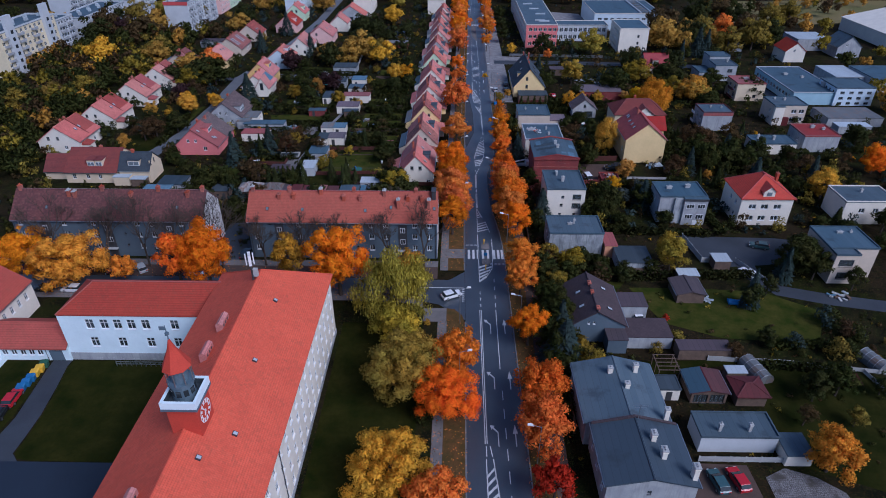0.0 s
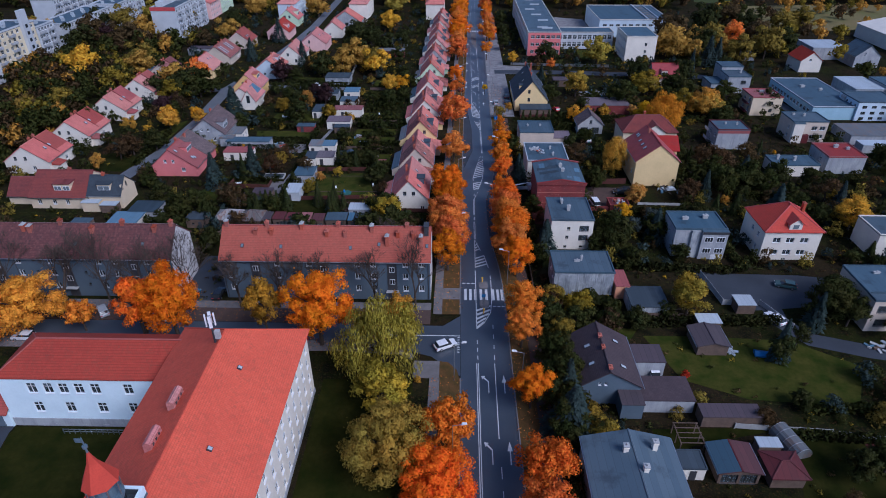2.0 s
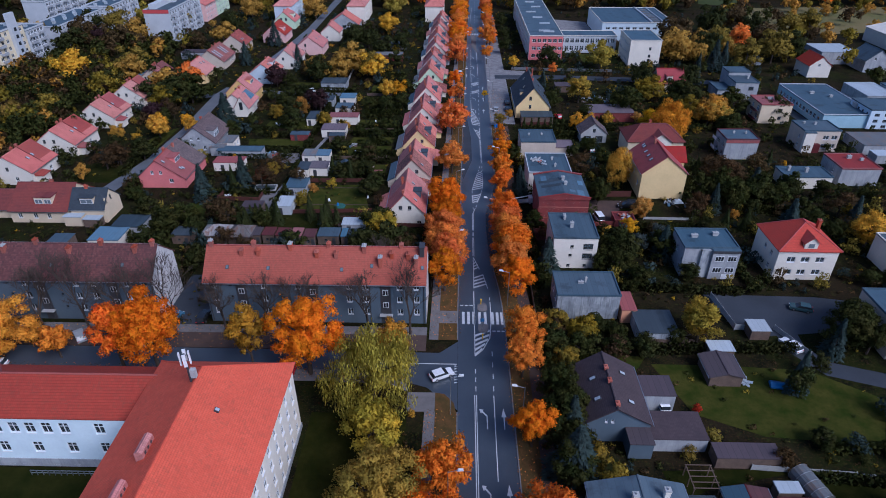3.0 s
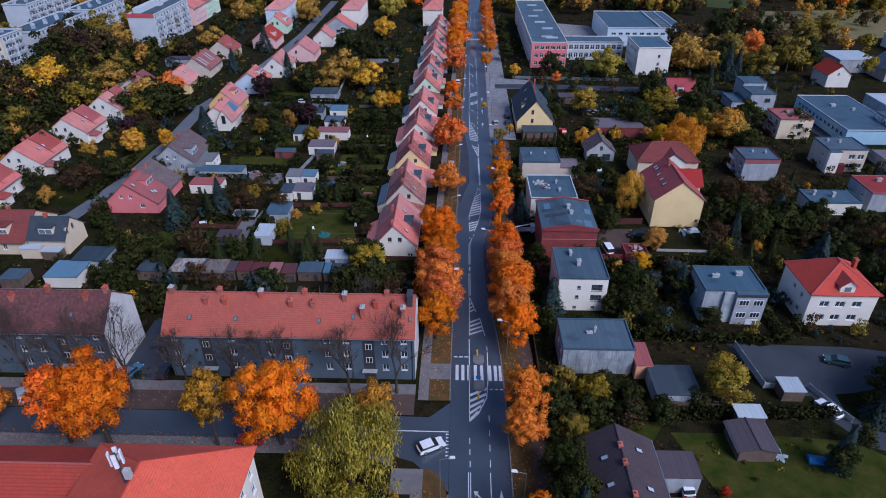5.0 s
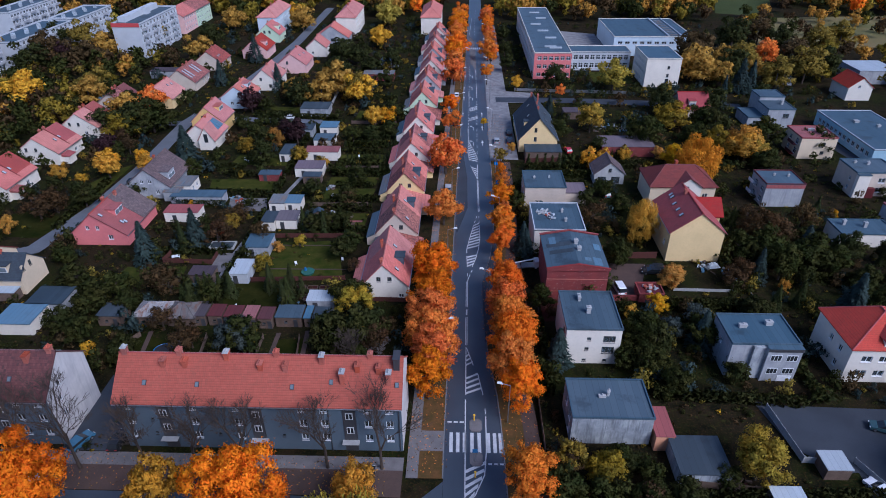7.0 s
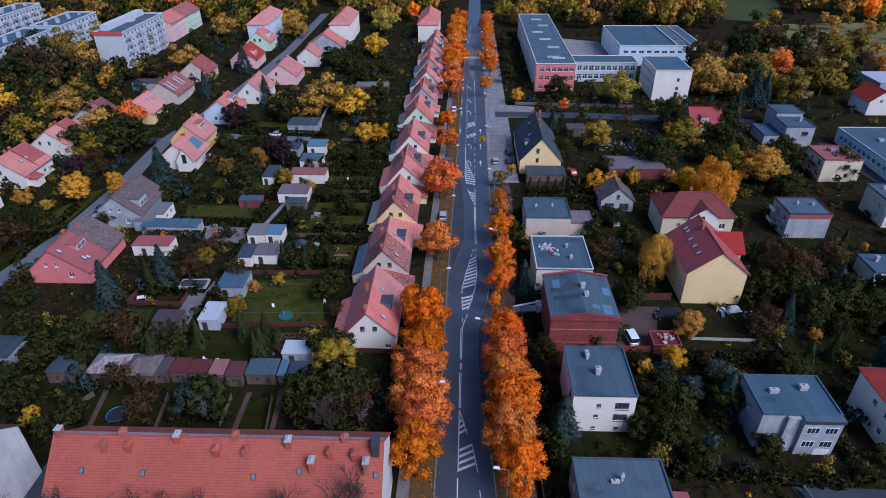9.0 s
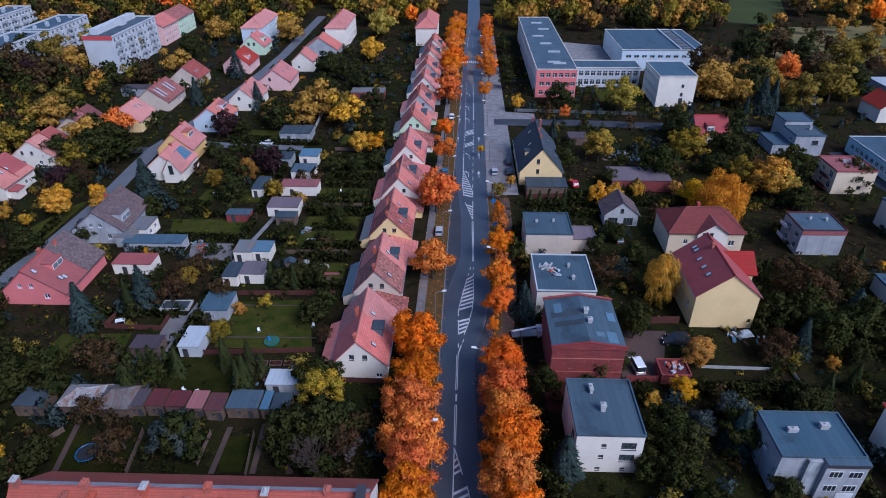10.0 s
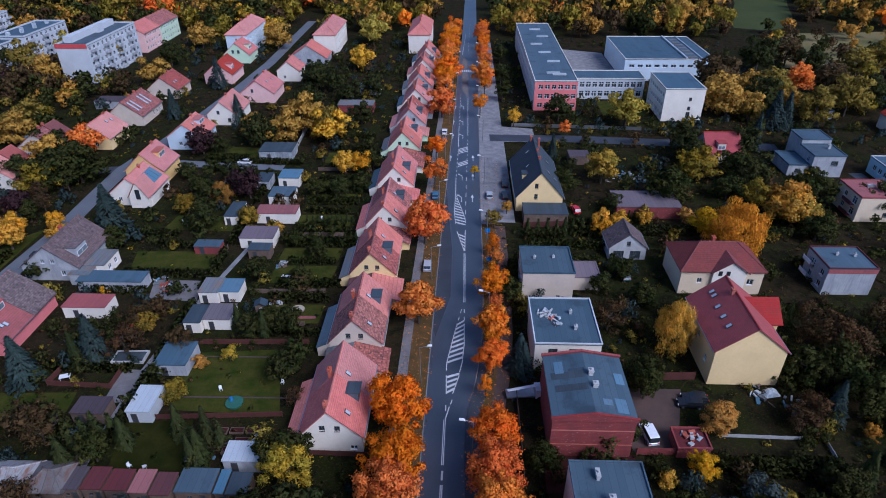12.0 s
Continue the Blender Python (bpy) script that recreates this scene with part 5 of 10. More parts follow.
sheet("median", [(8.6, 370), (11.3, 370), (11.0, 385), (8.5, 394)], M_PAVE, 0.036, "pale paved median strip", 0.01)
for i in range(9):
    xx = 5.6 + i * 0.95
    marking("zebra_bar", [(xx, 366.4), (xx + 0.5, 366.4), (xx + 0.5, 369.6), (xx, 369.6)])
outline([(396, 8.6), (440, 10.4)])
dashes(((11.3, 396), (13.0, 470)), 3.0, 4.0)
sheet("bus_bay", [(6.6, 219), (6.6, 200), (3.9, 186.8), (3.42, 189.5), (3.75, 219), (4.45, 252)], M_ASPHALT_OLD, 0.033, "paler asphalt lay-by beside the lane", 0.003)
sheet("cycle_path", [(9.72, 146), (9.6, 152), (9.5, 158), (9.6, 165.5), (11.9, 176.5), (12.9, 186), (13.6, 186), (13.0, 171), (11.9, 166), (11.7, 146)], M_ASPHALT_OLD, 0.155, "paler asphalt strip beside the lane", 0.02)
for i in range(7):
    yy = 103.3 + i * 0.7
    marking("give_way_mark", [(1.9, yy), (2.45, yy + 0.2), (1.9, yy + 0.4)])
stripe(-12, 108.3, 2.3, 108.2, 0.2)
sheet("pavement", [(-1.6, 120.0), (2.35, 120.0), (2.35, 124.0), (-1.6, 124.0)], M_PAVE, 0.125, "paved access to the crossing")

# ---- school with the clock tower ----
school = thing("school_building", -32.8, 56, 0, "long white school with a red tiled hipped roof and clock tower", "school")
east = grid(2.0, 72.0, 24, (1.2, 4.3, 7.4, 10.3), 1.15, 1.75)
build_walls(school, -9.8, 9.8, -37, 37, {"S": [(0, 13.2), (19.6, 13.2)], "N": [(0, 13.2), (19.6, 13.2)], "E": [(0, 13.2), (74, 13.2)], "W": [(0, 13.2), (74, 13.2)]}, {"E": east}, M_WHITE)
hip_roof(school, -9.8, 9.8, -37, 37, 13.2, 19.4, 7.5, M_SCHOOLROOF, over=0.5)
plinth = Shape().box(9.8, 9.95, -37, 37, 0, 0.9)
part("plinth", plinth, M_GREY, school)
for cy, cx in ((17.0, -2.6), (10.4, -2.8), (-14.5, -2.8)):
    zz = 19.4 + cx * 0.61
    body = part("roof_box", Shape().prism([(cx - 0.55, zz - 0.9), (cx + 0.55, zz - 0.9), (cx + 0.5, zz + 1.2), (cx, zz + 1.5), (cx - 0.5, zz + 1.2)], cy - 1.5, cy + 1.5), M_TILE_PALE, school, "tile-hung ventilation box")
    for k in range(3):
        part("vent", Shape().box(cx + 0.5, cx + 0.56, cy - 1.0 + k * 0.8, cy - 0.7 + k * 0.8, zz + 0.5, zz + 0.9), M_DARKFRAME, body)
for cy, t in ((24, 0.35), (10, 0.4), (-3, 0.5), (-8, 0.25), (-20, 0.4)):
    skylight(school, 1, 10.2, 19.4, 13.3, cy, t, 0.6, 0.7)
part("downpipe", Shape().tube((9.9, -2.0, 0), (9.9, -2.0, 13.2), 0.08, 0.08, 6), M_DARKFRAME, school)
part("cornice", Shape().box(9.8, 10.15, -37, 37, 12.85, 13.2), M_FRAME, school)
TX, TY = 0.35, -2.9  # the tower's axis
tw = part("clock_tower", Shape().box(TX - 1.8, TX + 1.8, TY - 2.0, TY + 2.0, 14.5, 22.9), M_TOWER, school, "square tower hung with orange-red tiles")
a, b = 2.15, 2.35
rim = Shape()
rim.box(TX - a, TX + a, TY - b, TY - b + 0.35, 23.1, 24.1).box(TX - a, TX + a, TY + b - 0.35, TY + b, 23.1, 24.1)
rim.box(TX - a, TX - a + 0.35, TY - b + 0.35, TY + b - 0.35, 23.1, 24.1).box(TX + a - 0.35, TX + a, TY - b + 0.35, TY + b - 0.35, 23.1, 24.1)
part("parapet", rim, M_WINGWALL, tw, "pale painted parapet")
lining = Shape().box(TX - a + 0.36, TX + a - 0.36, TY - b + 0.36, TY + b - 0.36, 23.1, 23.2)
for sx in (-1, 1):
    lining.box(TX + sx * (a - 0.37) - 0.02, TX + sx * (a - 0.37) + 0.02, TY - b + 0.4, TY + b - 0.4, 23.2, 24.0)
    lining.box(TX - a + 0.42, TX + a - 0.42, TY + sx * (b - 0.37) - 0.02, TY + sx * (b - 0.37) + 0.02, 23.2, 24.0)
part("lining", lining, M_FELT_DARK, tw, "dark zinc lining behind the parapet")
part("band", Shape().box(TX - a - 0.05, TX + a + 0.05, TY - b - 0.05, TY + b + 0.05, 22.75, 23.1), M_ZINC, tw, "blue-grey zinc band")
lan = Shape().tube((TX, TY, 23.1), (TX, TY, 25.6), 1.45, 1.35, 16).tube((TX, TY, 25.6), (TX, TY, 25.9), 1.6, 1.6, 16).tube((TX, TY, 25.9), (TX, TY, 28.3), 1.05, 1.0, 16)
part("lantern", lan, M_ZINC, tw, "round zinc lantern")
for i in range(10):
    part("lantern_window", Shape().box(-0.28, 0.28, 1.36, 1.44, 24.1, 25.0, pose(TX, TY, 0, 0, 0, i * 36)), M_GLASSDARK, tw)
for i in range(8):
    c_, s_ = math.cos(i * math.pi / 4), math.sin(i * math.pi / 4)
    part("lantern_post", Shape().tube((TX + 1.5 * c_, TY + 1.5 * s_, 25.9), (TX + 1.5 * c_, TY + 1.5 * s_, 28.1), 0.07, 0.07, 6), M_STEEL, tw)
part("spire", Shape().tube((TX, TY, 28.0), (TX, TY, 30.6), 1.75, 0.5, 8).tube((TX, TY, 30.6), (TX, TY, 32.0), 0.5, 0.1, 8), M_TOWER, tw, "orange tiled pointed spire")
fin = Shape().tube((TX, TY, 31.6), (TX, TY, 34.0), 0.12, 0.05, 6).tube((TX, TY, 32.6), (TX, TY, 32.9), 0.24, 0.24, 8).box(TX - 0.7, TX, TY - 0.04, TY + 0.04, 33.3, 33.8)
part("weather_vane", fin, M_ZINC, tw)
CX = TX + 1.8
clock = part("clock", Shape().tube((CX, TY, 20.6), (CX + 0.06, TY, 20.6), 1.45, 1.45, 32), M_TOWER, tw, "round clock face with white numerals")
for i in range(12):
    part("numeral", Shape().box(0.0, 0.05, -0.16, 0.16, 0.95, 1.4, pose(CX + 0.06, TY, 20.6, i * 30, 0, 0)), M_FRAME, clock)
ring = Shape()
for i in range(32):
    p_, q_ = 2 * math.pi * i / 32, 2 * math.pi * (i + 1) / 32
    ring.face((CX + 0.1, TY + 1.4 * math.cos(p_), 20.6 + 1.4 * math.sin(p_)), (CX + 0.1, TY + 1.52 * math.cos(p_), 20.6 + 1.52 * math.sin(p_)), (CX + 0.1, TY + 1.52 * math.cos(q_), 20.6 + 1.52 * math.sin(q_)), (CX + 0.1, TY + 1.4 * math.cos(q_), 20.6 + 1.4 * math.sin(q_)))
part("rim", ring, M_FRAME, clock)
part("minute_pointer", Shape().box(0, 0.08, -0.07, 0.07, -0.2, 1.0, pose(CX + 0.06, TY, 20.6, 35, 0, 0)), M_FRAME, clock)
part("hour_pointer", Shape().box(0, 0.08, -0.08, 0.08, -0.2, 0.65, pose(CX + 0.06, TY, 20.6, 150, 0, 0)), M_FRAME, clock)
mast = thing("antenna_mast", -33.5, 83.6, 0, "mobile phone mast with white panel antennas on the school roof", "antenna", z=18.6)
part("pole", Shape().tube((0, 0, 0), (0, 0, 5.2), 0.2, 0.15, 8), M_DARKFRAME, mast)
for a in (20, 110, 200, 290):
    part("panel_antenna", Shape().box(-0.22, 0.22, 0.5, 0.7, 3.5, 5.5, pose(0, 0, 0, 0, 0, a)), M_FRAME, mast)
part("bracket", Shape().box(-0.6, 0.6, -0.05, 0.05, 4.0, 4.1).box(-0.05, 0.05, -0.6, 0.6, 4.6, 4.7), M_STEEL, mast)
part("equipment_box", Shape().box(0.25, 0.95, -0.3, 0.3, 1.2, 2.6), M_STONE, mast, "pale equipment box")
keep_free(-46, -20, 10, 97)

wing = thing("school_wing", -57.0, 89.6, 0, "pale school wing with red hipped roof", "school")
row1 = [(x + 70.5, 7.3, 1.5, 2.1) for x in (-65.0, -62.4, -60.0, -57.5, -54.9, -49.7)]
row2 = [(x + 70.5, 3.2, 1.5, 2.1) for x in (-65.2, -60.1, -54.9, -49.9)]
row0 = [(x + 70.5, 0.5, 1.1, 0.8) for x in (-65.4, -63.3, -61.1, -58.6, -55.4)]
build_walls(wing, -13.5, 13.5, -5.2, 5.2, {"S": [(0, 10.3), (27, 10.3)], "N": [(0, 10.3), (27, 10.3)], "E": [(0, 10.3), (10.4, 10.3)], "W": [(0, 10.3), (10.4, 10.3)]}, {"S": row1 + row2 + row0}, M_WINGWALL)
hip_roof(wing, -13.0, 14.5, -4.9, 5.2, 10.3, 14.0, 5.0, M_TILE_WING, "x", over=0.45, north=False)
part("plinth", Shape().box(-13.5, 13.0, -5.32, -5.2, 0, 1.7), M_GREY, wing)
rail = Shape()
for i in range(12):
    rail.box(-4.6 + i * 0.9, -4.5 + i * 0.9, -7.0, -6.9, 0, 1.1)
rail.box(-4.6, 5.4, -7.0, -6.9, 1.0, 1.1).box(-4.6, 5.4, -7.0, -6.9, 0.5, 0.58)
part("railing", rail, M_STEEL, wing)
keep_free(-72, -42, 82, 97)
keep_free(-88, -66, 58, 84)
link = thing("school_annex", -78.2, 88.0, 0, "low school annex with red tiled roof", "school")
build_walls(link, -7.8, 7.6, -4.0, 4.0, {"S": [(0, 3.1), (15.4, 3.1)], "N": [(0, 3.1), (15.4, 3.1)], "E": [(0, 3.1), (8, 3.1)], "W": [(0, 3.1), (8, 3.1)]}, {"S": [(x, 1.2, 1.1, 1.2) for x in (3.4, 5.1, 6.8, 8.4, 10.0)]}, M_WINGWALL)
gable_annex = Shape().prism([(-4.5, 2.9), (-4.5, 3.12), (0, 5.9), (4.5, 3.12), (4.5, 2.9), (0, 5.65)], -7.6, 7.8, pose(0, 0, 0, 0, 0, 90))
part("roof", gable_annex, M_TILE_WING, link)
part("garage_door", Shape().box(4.0, 6.4, -4.08, -4.0, 0.05, 2.4), M_GREYBLUE, link, "grey sectional garage door")
part("downpipe", Shape().tube((3.4, -4.1, 0), (3.4, -4.1, 3.0), 0.06, 0.06, 6), M_DARKFRAME, link)
terrace = Shape().box(-7.6, -4.6, -7.6, -4.02, 0, 1.0)
for k in range(6):
    terrace.box(-4.7, -4.6, -7.6 + 0.66 * k, -7.52 + 0.66 * k, 1.0, 1.95)
terrace.box(-4.72, -4.58, -7.6, -4.1, 1.9, 1.98)
part("terrace", terrace, M_WINGWALL, link, "raised white terrace with railing")
gable_house("school_hall", "white gabled school hall with red tiled roof", -92.2, 78.0, 100.4, 6.0, 6.0, 6.3, 10.6, M_WHITE, M_TILE_WING, {"E": grid(13.2, 20.0, 4, (3.4,), 0.9, 1.6)}, category="school")
keep_free(-99, -70, 78, 101)


# ---- apartment blocks ----
def apartment(x0, x1, roof, chimneys, lights):
    w = x1 - x0
    cx = (x0 + x1) / 2
    h = thing("apartment_block", cx, 125.2, 0, "long grey three-storey apartment block with tiled gable roof", "apartment block", "apartment blocks")
    bays = (0.165, 0.49, 0.817)
    front = []
    for i in range(int(w / 3.3)):
        u = 1.8 + i * (w - 3.6) / (int(w / 3.3) - 1)
        if min(abs(u / w - b) for b in bays) < 1.9 / w:
            continue
        for z in (2.2, 5.2, 8.2):
            front.append((u, z, 1.15, 1.35) if i % 3 != 1 else (u, z + 0.6, 0.6, 0.6, "dark"))
    tops = {"S": [(0, 9.9), (w, 9.9)], "N": [(0, 9.9), (w, 9.9)], "E": [(0, 9.9), (5.3, 14.5), (10.6, 9.9)], "W": [(0, 9.9), (5.3, 14.5), (10.6, 9.9)]}
    s = Shape()
    holes = [(q[0] - q[2] / 2, q[0] + q[2] / 2, q[1], q[1] + q[3]) for q in front]
    for side, (o, d, nn, width) in sides(-w / 2, w / 2, -5.3, 5.3).items():
        if side in "SN":
            wall_face(s, o, d, nn, width, tops[side], holes if side == "S" else [])
            if side == "S":
                put_windows(h, "S", o, d, nn, front)
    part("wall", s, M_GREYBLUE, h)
    for side, (o, d, nn, width) in sides(-w / 2, w / 2, -5.3, 5.3).items():
        if side in "EW":
            specs = [(2.6, 7.0, 0.9, 1.2), (2.6, 4.0, 0.9, 1.2), (3.4, 9.6, 0.8, 1.0)] if side == "E" and x0 < -60 else []
            g = Shape()
            wall_face(g, o, d, nn, width, tops[side], [(q[0] - q[2] / 2, q[0] + q[2] / 2, q[1], q[1] + q[3]) for q in specs])
            put_windows(h, side, o, d, nn, specs)
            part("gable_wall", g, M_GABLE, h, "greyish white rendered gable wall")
    r = Shape().prism([(-5.8, 9.47), (0, 14.5), (5.8, 9.47), (5.8, 9.73), (0, 14.76), (-5.8, 9.73)][::-1], -w / 2 - 0.15, w / 2 + 0.15, pose(0, 0, 0, 0, 0, 90))
    part("roof", r, roof, h)
    part("ridge_cap", Shape().tube((-w / 2 - 0.15, 0, 14.74), (w / 2 + 0.15, 0, 14.74), 0.17, 0.17, 6), roof, h)
    part("gutter", Shape().tube((-w / 2, -5.88, 9.53), (w / 2, -5.88, 9.53), 0.1, 0.1, 6), M_STEEL, h)
    for i in range(5):
        u = -w / 2 + 0.4 + i * (w - 0.8) / 4
        part("downpipe", Shape().tube((u, -5.4, 0), (u, -5.4, 9.5), 0.07, 0.07, 6), M_DARKFRAME, h)
    for u in bays:
        x = -w / 2 + u * w
        bay = part("stair_bay", Shape().box(x - 1.0, x + 1.0, -5.36, -5.3, 0, 9.4), M_DARKFRAME, h, "dark stairwell strip with entrance")
        part("canopy", Shape().box(x - 1.3, x + 1.3, -6.3, -5.37, 2.3, 2.42), M_STONE, bay)
        for z in (3.9, 6.9):
            part("stair_window", Shape().box(x - 0.55, x + 0.55, -5.42, -5.362, z, z + 1.3), M_FRAME, bay)
            part("stair_pane", Shape().box(x - 0.45, x - 0.06, -5.44, -5.424, z + 0.1, z + 1.2).box(x + 0.06, x + 0.45, -5.44, -5.424, z + 0.1, z + 1.2), M_GLASSDARK, bay)
    for u, v, top in chimneys:
        zz = 14.6 - abs(v) * 0.868
        chimney(h, -w / 2 + u, v, zz - 0.5, zz + top * 1.05, 0.7, 1.05 if v else 0.8, M_BRICK, 2, M_STONE if top > 1 else M_BRICK)
    part("ridge_flashing", Shape().prism([(0.0, 14.82), (1.3, 13.69), (1.3, 13.79), (0.0, 14.92)], -w / 2, w / 2, pose(0, 0, 0, 0, 0, 90)), M_STONE, h, "pale cement edge along the ridge")
    if x1 > -10:
        part("metal_chimney", Shape().box(w / 2 - 1.3, w / 2 - 0.4, -1.6, 0.4, 12.4, 15.5).box(w / 2 - 1.4, w / 2 - 0.3, -1.7, 0.5, 15.504, 15.6), M_DARKFRAME, h, "tall dark metal-clad chimney stack")
    for u, v in lights:
        zz = 14.76 - abs(v) * 0.868
        k = part("skylight", Shape().box(-0.3, 0.3, -0.4, 0.4, 0.04, 0.18), M_DARKFRAME, h)
        k.matrix_basis = pose(-w / 2 + u, v, zz, 41.0, 0, 0)
        part("pane", Shape().box(-0.23, 0.23, -0.33, 0.33, 0.184, 0.2), M_SKYLIGHT, k)
    keep_free(x0 - 2, x1 + 2, 118, 134)
    return h


apartment(-46.9, -3.8, M_TILE, [(0.8, 0, 1.1), (7.0, -1.2, 0.9), (9.2, 0, 0.9), (10.3, -1.2, 0.9), (16.5, -0.3, 1.1), (21.8, -1.4, 0.9), (24.0, 0, 0.8), (25.6, -1.5, 0.9), (31.0, -0.6, 1.2), (34.3, -2.8, 1.9), (36.4, -1.4, 0.9), (38.2, 0, 0.7), (39.6, -1.6, 1.0), (41.2, -2.8, 1.9)], [(4.5, -3.4), (12.5, -3.5), (26.8, -3.6), (32.6, -3.0), (42.4, -3.2)])
apartment(-101.0, -57.0, M_TILE_APT, [(1.0, 0, 1.0), (12.6, -1.0, 1.2), (14.0, -1.2, 1.2), (20.0, 0, 0.9), (27.0, -1.2, 1.0), (33.0, 0, 0.9), (40.0, -1.0, 1.0), (43.2, 0, 0.9)], [(8, -3.4), (24, -3.4), (38, -3.3)])

# ---- terrace along the road ----
TERRACE = [
    (159.2, 15.6, -11.1, M_WHITE, M_TILE_PALE, M_TILE_PALE, "white"), (180.7, 15.0, -10.6, M_BEIGE, M_TILE_OLD, M_TILE_PALE, "beige"),
    (203.0, 15.0, -10.3, M_CREAM, M_TILE_OLD, M_TILE_PALE, "cream"), (223.8, 15.5, -9.8, M_WHITE, M_TILE_PALE, M_TILE_OLD, "white"),
    (246.0, 15.0, -9.6, M_WHITE, M_TILE_PALE, M_TILE_PALE, "white"), (271.5, 14.0, -9.4, M_GREEN, M_TILE_PALE, M_TILE_PALE, "pale green"),
    (292.5, 14.5, -8.8, M_GREY, M_TILE_PALE, M_TILE_OLD, "grey"), (314.0, 14.0, -8.3, M_WHITE, M_TILE_PALE, M_TILE_PALE, "white"),
    (334.0, 14.0, -8.2, M_GREY, M_TILE_PALE, M_TILE_PALE, "grey"), (354.0, 14.0, -7.8, M_WHITE, M_TILE_PALE, M_TILE_OLD, "white"), (374.0, 14.0, -7.2, M_WHITE, M_TILE_PALE, M_TILE_PALE, "white"),
]
for i, (y0, L, x, wall, ra, rb, word) in enumerate(TERRACE):
    h = gable_house("terraced_house", f"{word} semi-detached terrace house with steep red tiled roof", x, y0, y0 + L, 4.6, 5.0, 3.6, 8.6, wall, ra,
                    {"S": [(3.6, 4.5, 0.9, 1.1, "dark"), (5.9, 4.5, 0.9, 1.1, "dark"), (8.2, 0.5, 1.1, 0.9)], "E": grid(2, L - 2, 4, (1.2,), 1.2, 1.3)}, zl=3.5,
                    chimneys=((-0.3, -L / 2 + 1.2, 0.7), (-1.0, 0.6, 0.7)), skylights=((1, -L / 2 + 2.2, 0.5), (1, 1.8, 0.3)), group="terraced houses")
    yd = -1.0 if i % 2 == 0 else 3.2
    d = part("dormer", Shape().prism([(1.7, 6.9), (3.8, 4.8), (3.8, 6.75)], yd - 1.2, yd + 1.2), M_GREYBLUE, h)
    part("dormer_roof", Shape().box(1.6, 4.1, yd - 1.35, yd + 1.35, 6.86, 7.0), M_FELT_DARK, d)
    part("dormer_window", Shape().box(3.8, 3.86, yd - 0.9, yd + 0.9, 5.3, 6.5), M_GLASSDARK, d)
    half = Shape().prism([(-5.0, 3.1), (0, 8.84), (5.4, 3.3), (5.4, 3.42), (0, 8.94), (-5.0, 3.24)][::-1], 0.2, L / 2 + 0.28)
    part("neighbour_roof", half, rb, h)
    part("rear_annex", Shape().prism([(-7.0, 0), (-4.6, 0), (-4.6, 3.0), (-7.0, 1.9)], -L / 2 + 0.2, L / 2 - 3), wall, h)
    part("annex_roof", Shape().prism([(-7.2, 1.9), (-4.62, 3.15), (-4.62, 3.32), (-7.2, 2.06)], -L / 2 + 0.1, L / 2 - 2.9), (ra, M_FELT, M_FELT_PALE)[i % 3], h)
    gap = (TERRACE[i + 1][0] - y0 - L) if i + 1 < len(TERRACE) else 3.0
    y2, y3 = L / 2 + 0.3, L / 2 + gap - 0.3
    part("link_building", Shape().prism([(-4.2, 0), (6.8, 0), (6.8, 2.0), (0.6, 3.7), (-4.2, 2.3)], y2, y3), wall, h)
    part("link_roof_west", Shape().prism([(-4.5, 2.22), (0.6, 3.75), (0.6, 3.92), (-4.5, 2.39)], y2 - 0.1, y3 + 0.1), M_FELT_PALE if i == 0 else (M_TILE_OLD, M_TILE_APT, M_TILE_ROSE)[i % 3], h)
    part("link_roof_east", Shape().prism([(0.62, 3.75), (7.2, 1.9), (7.2, 2.07), (0.62, 3.92)], y2 - 0.6, y3 + 0.6), M_TILE_OLD if i % 2 == 0 else M_TILE_PALE, h)
    keep_free(x - 8, x + 8, y0, y0 + L + gap)

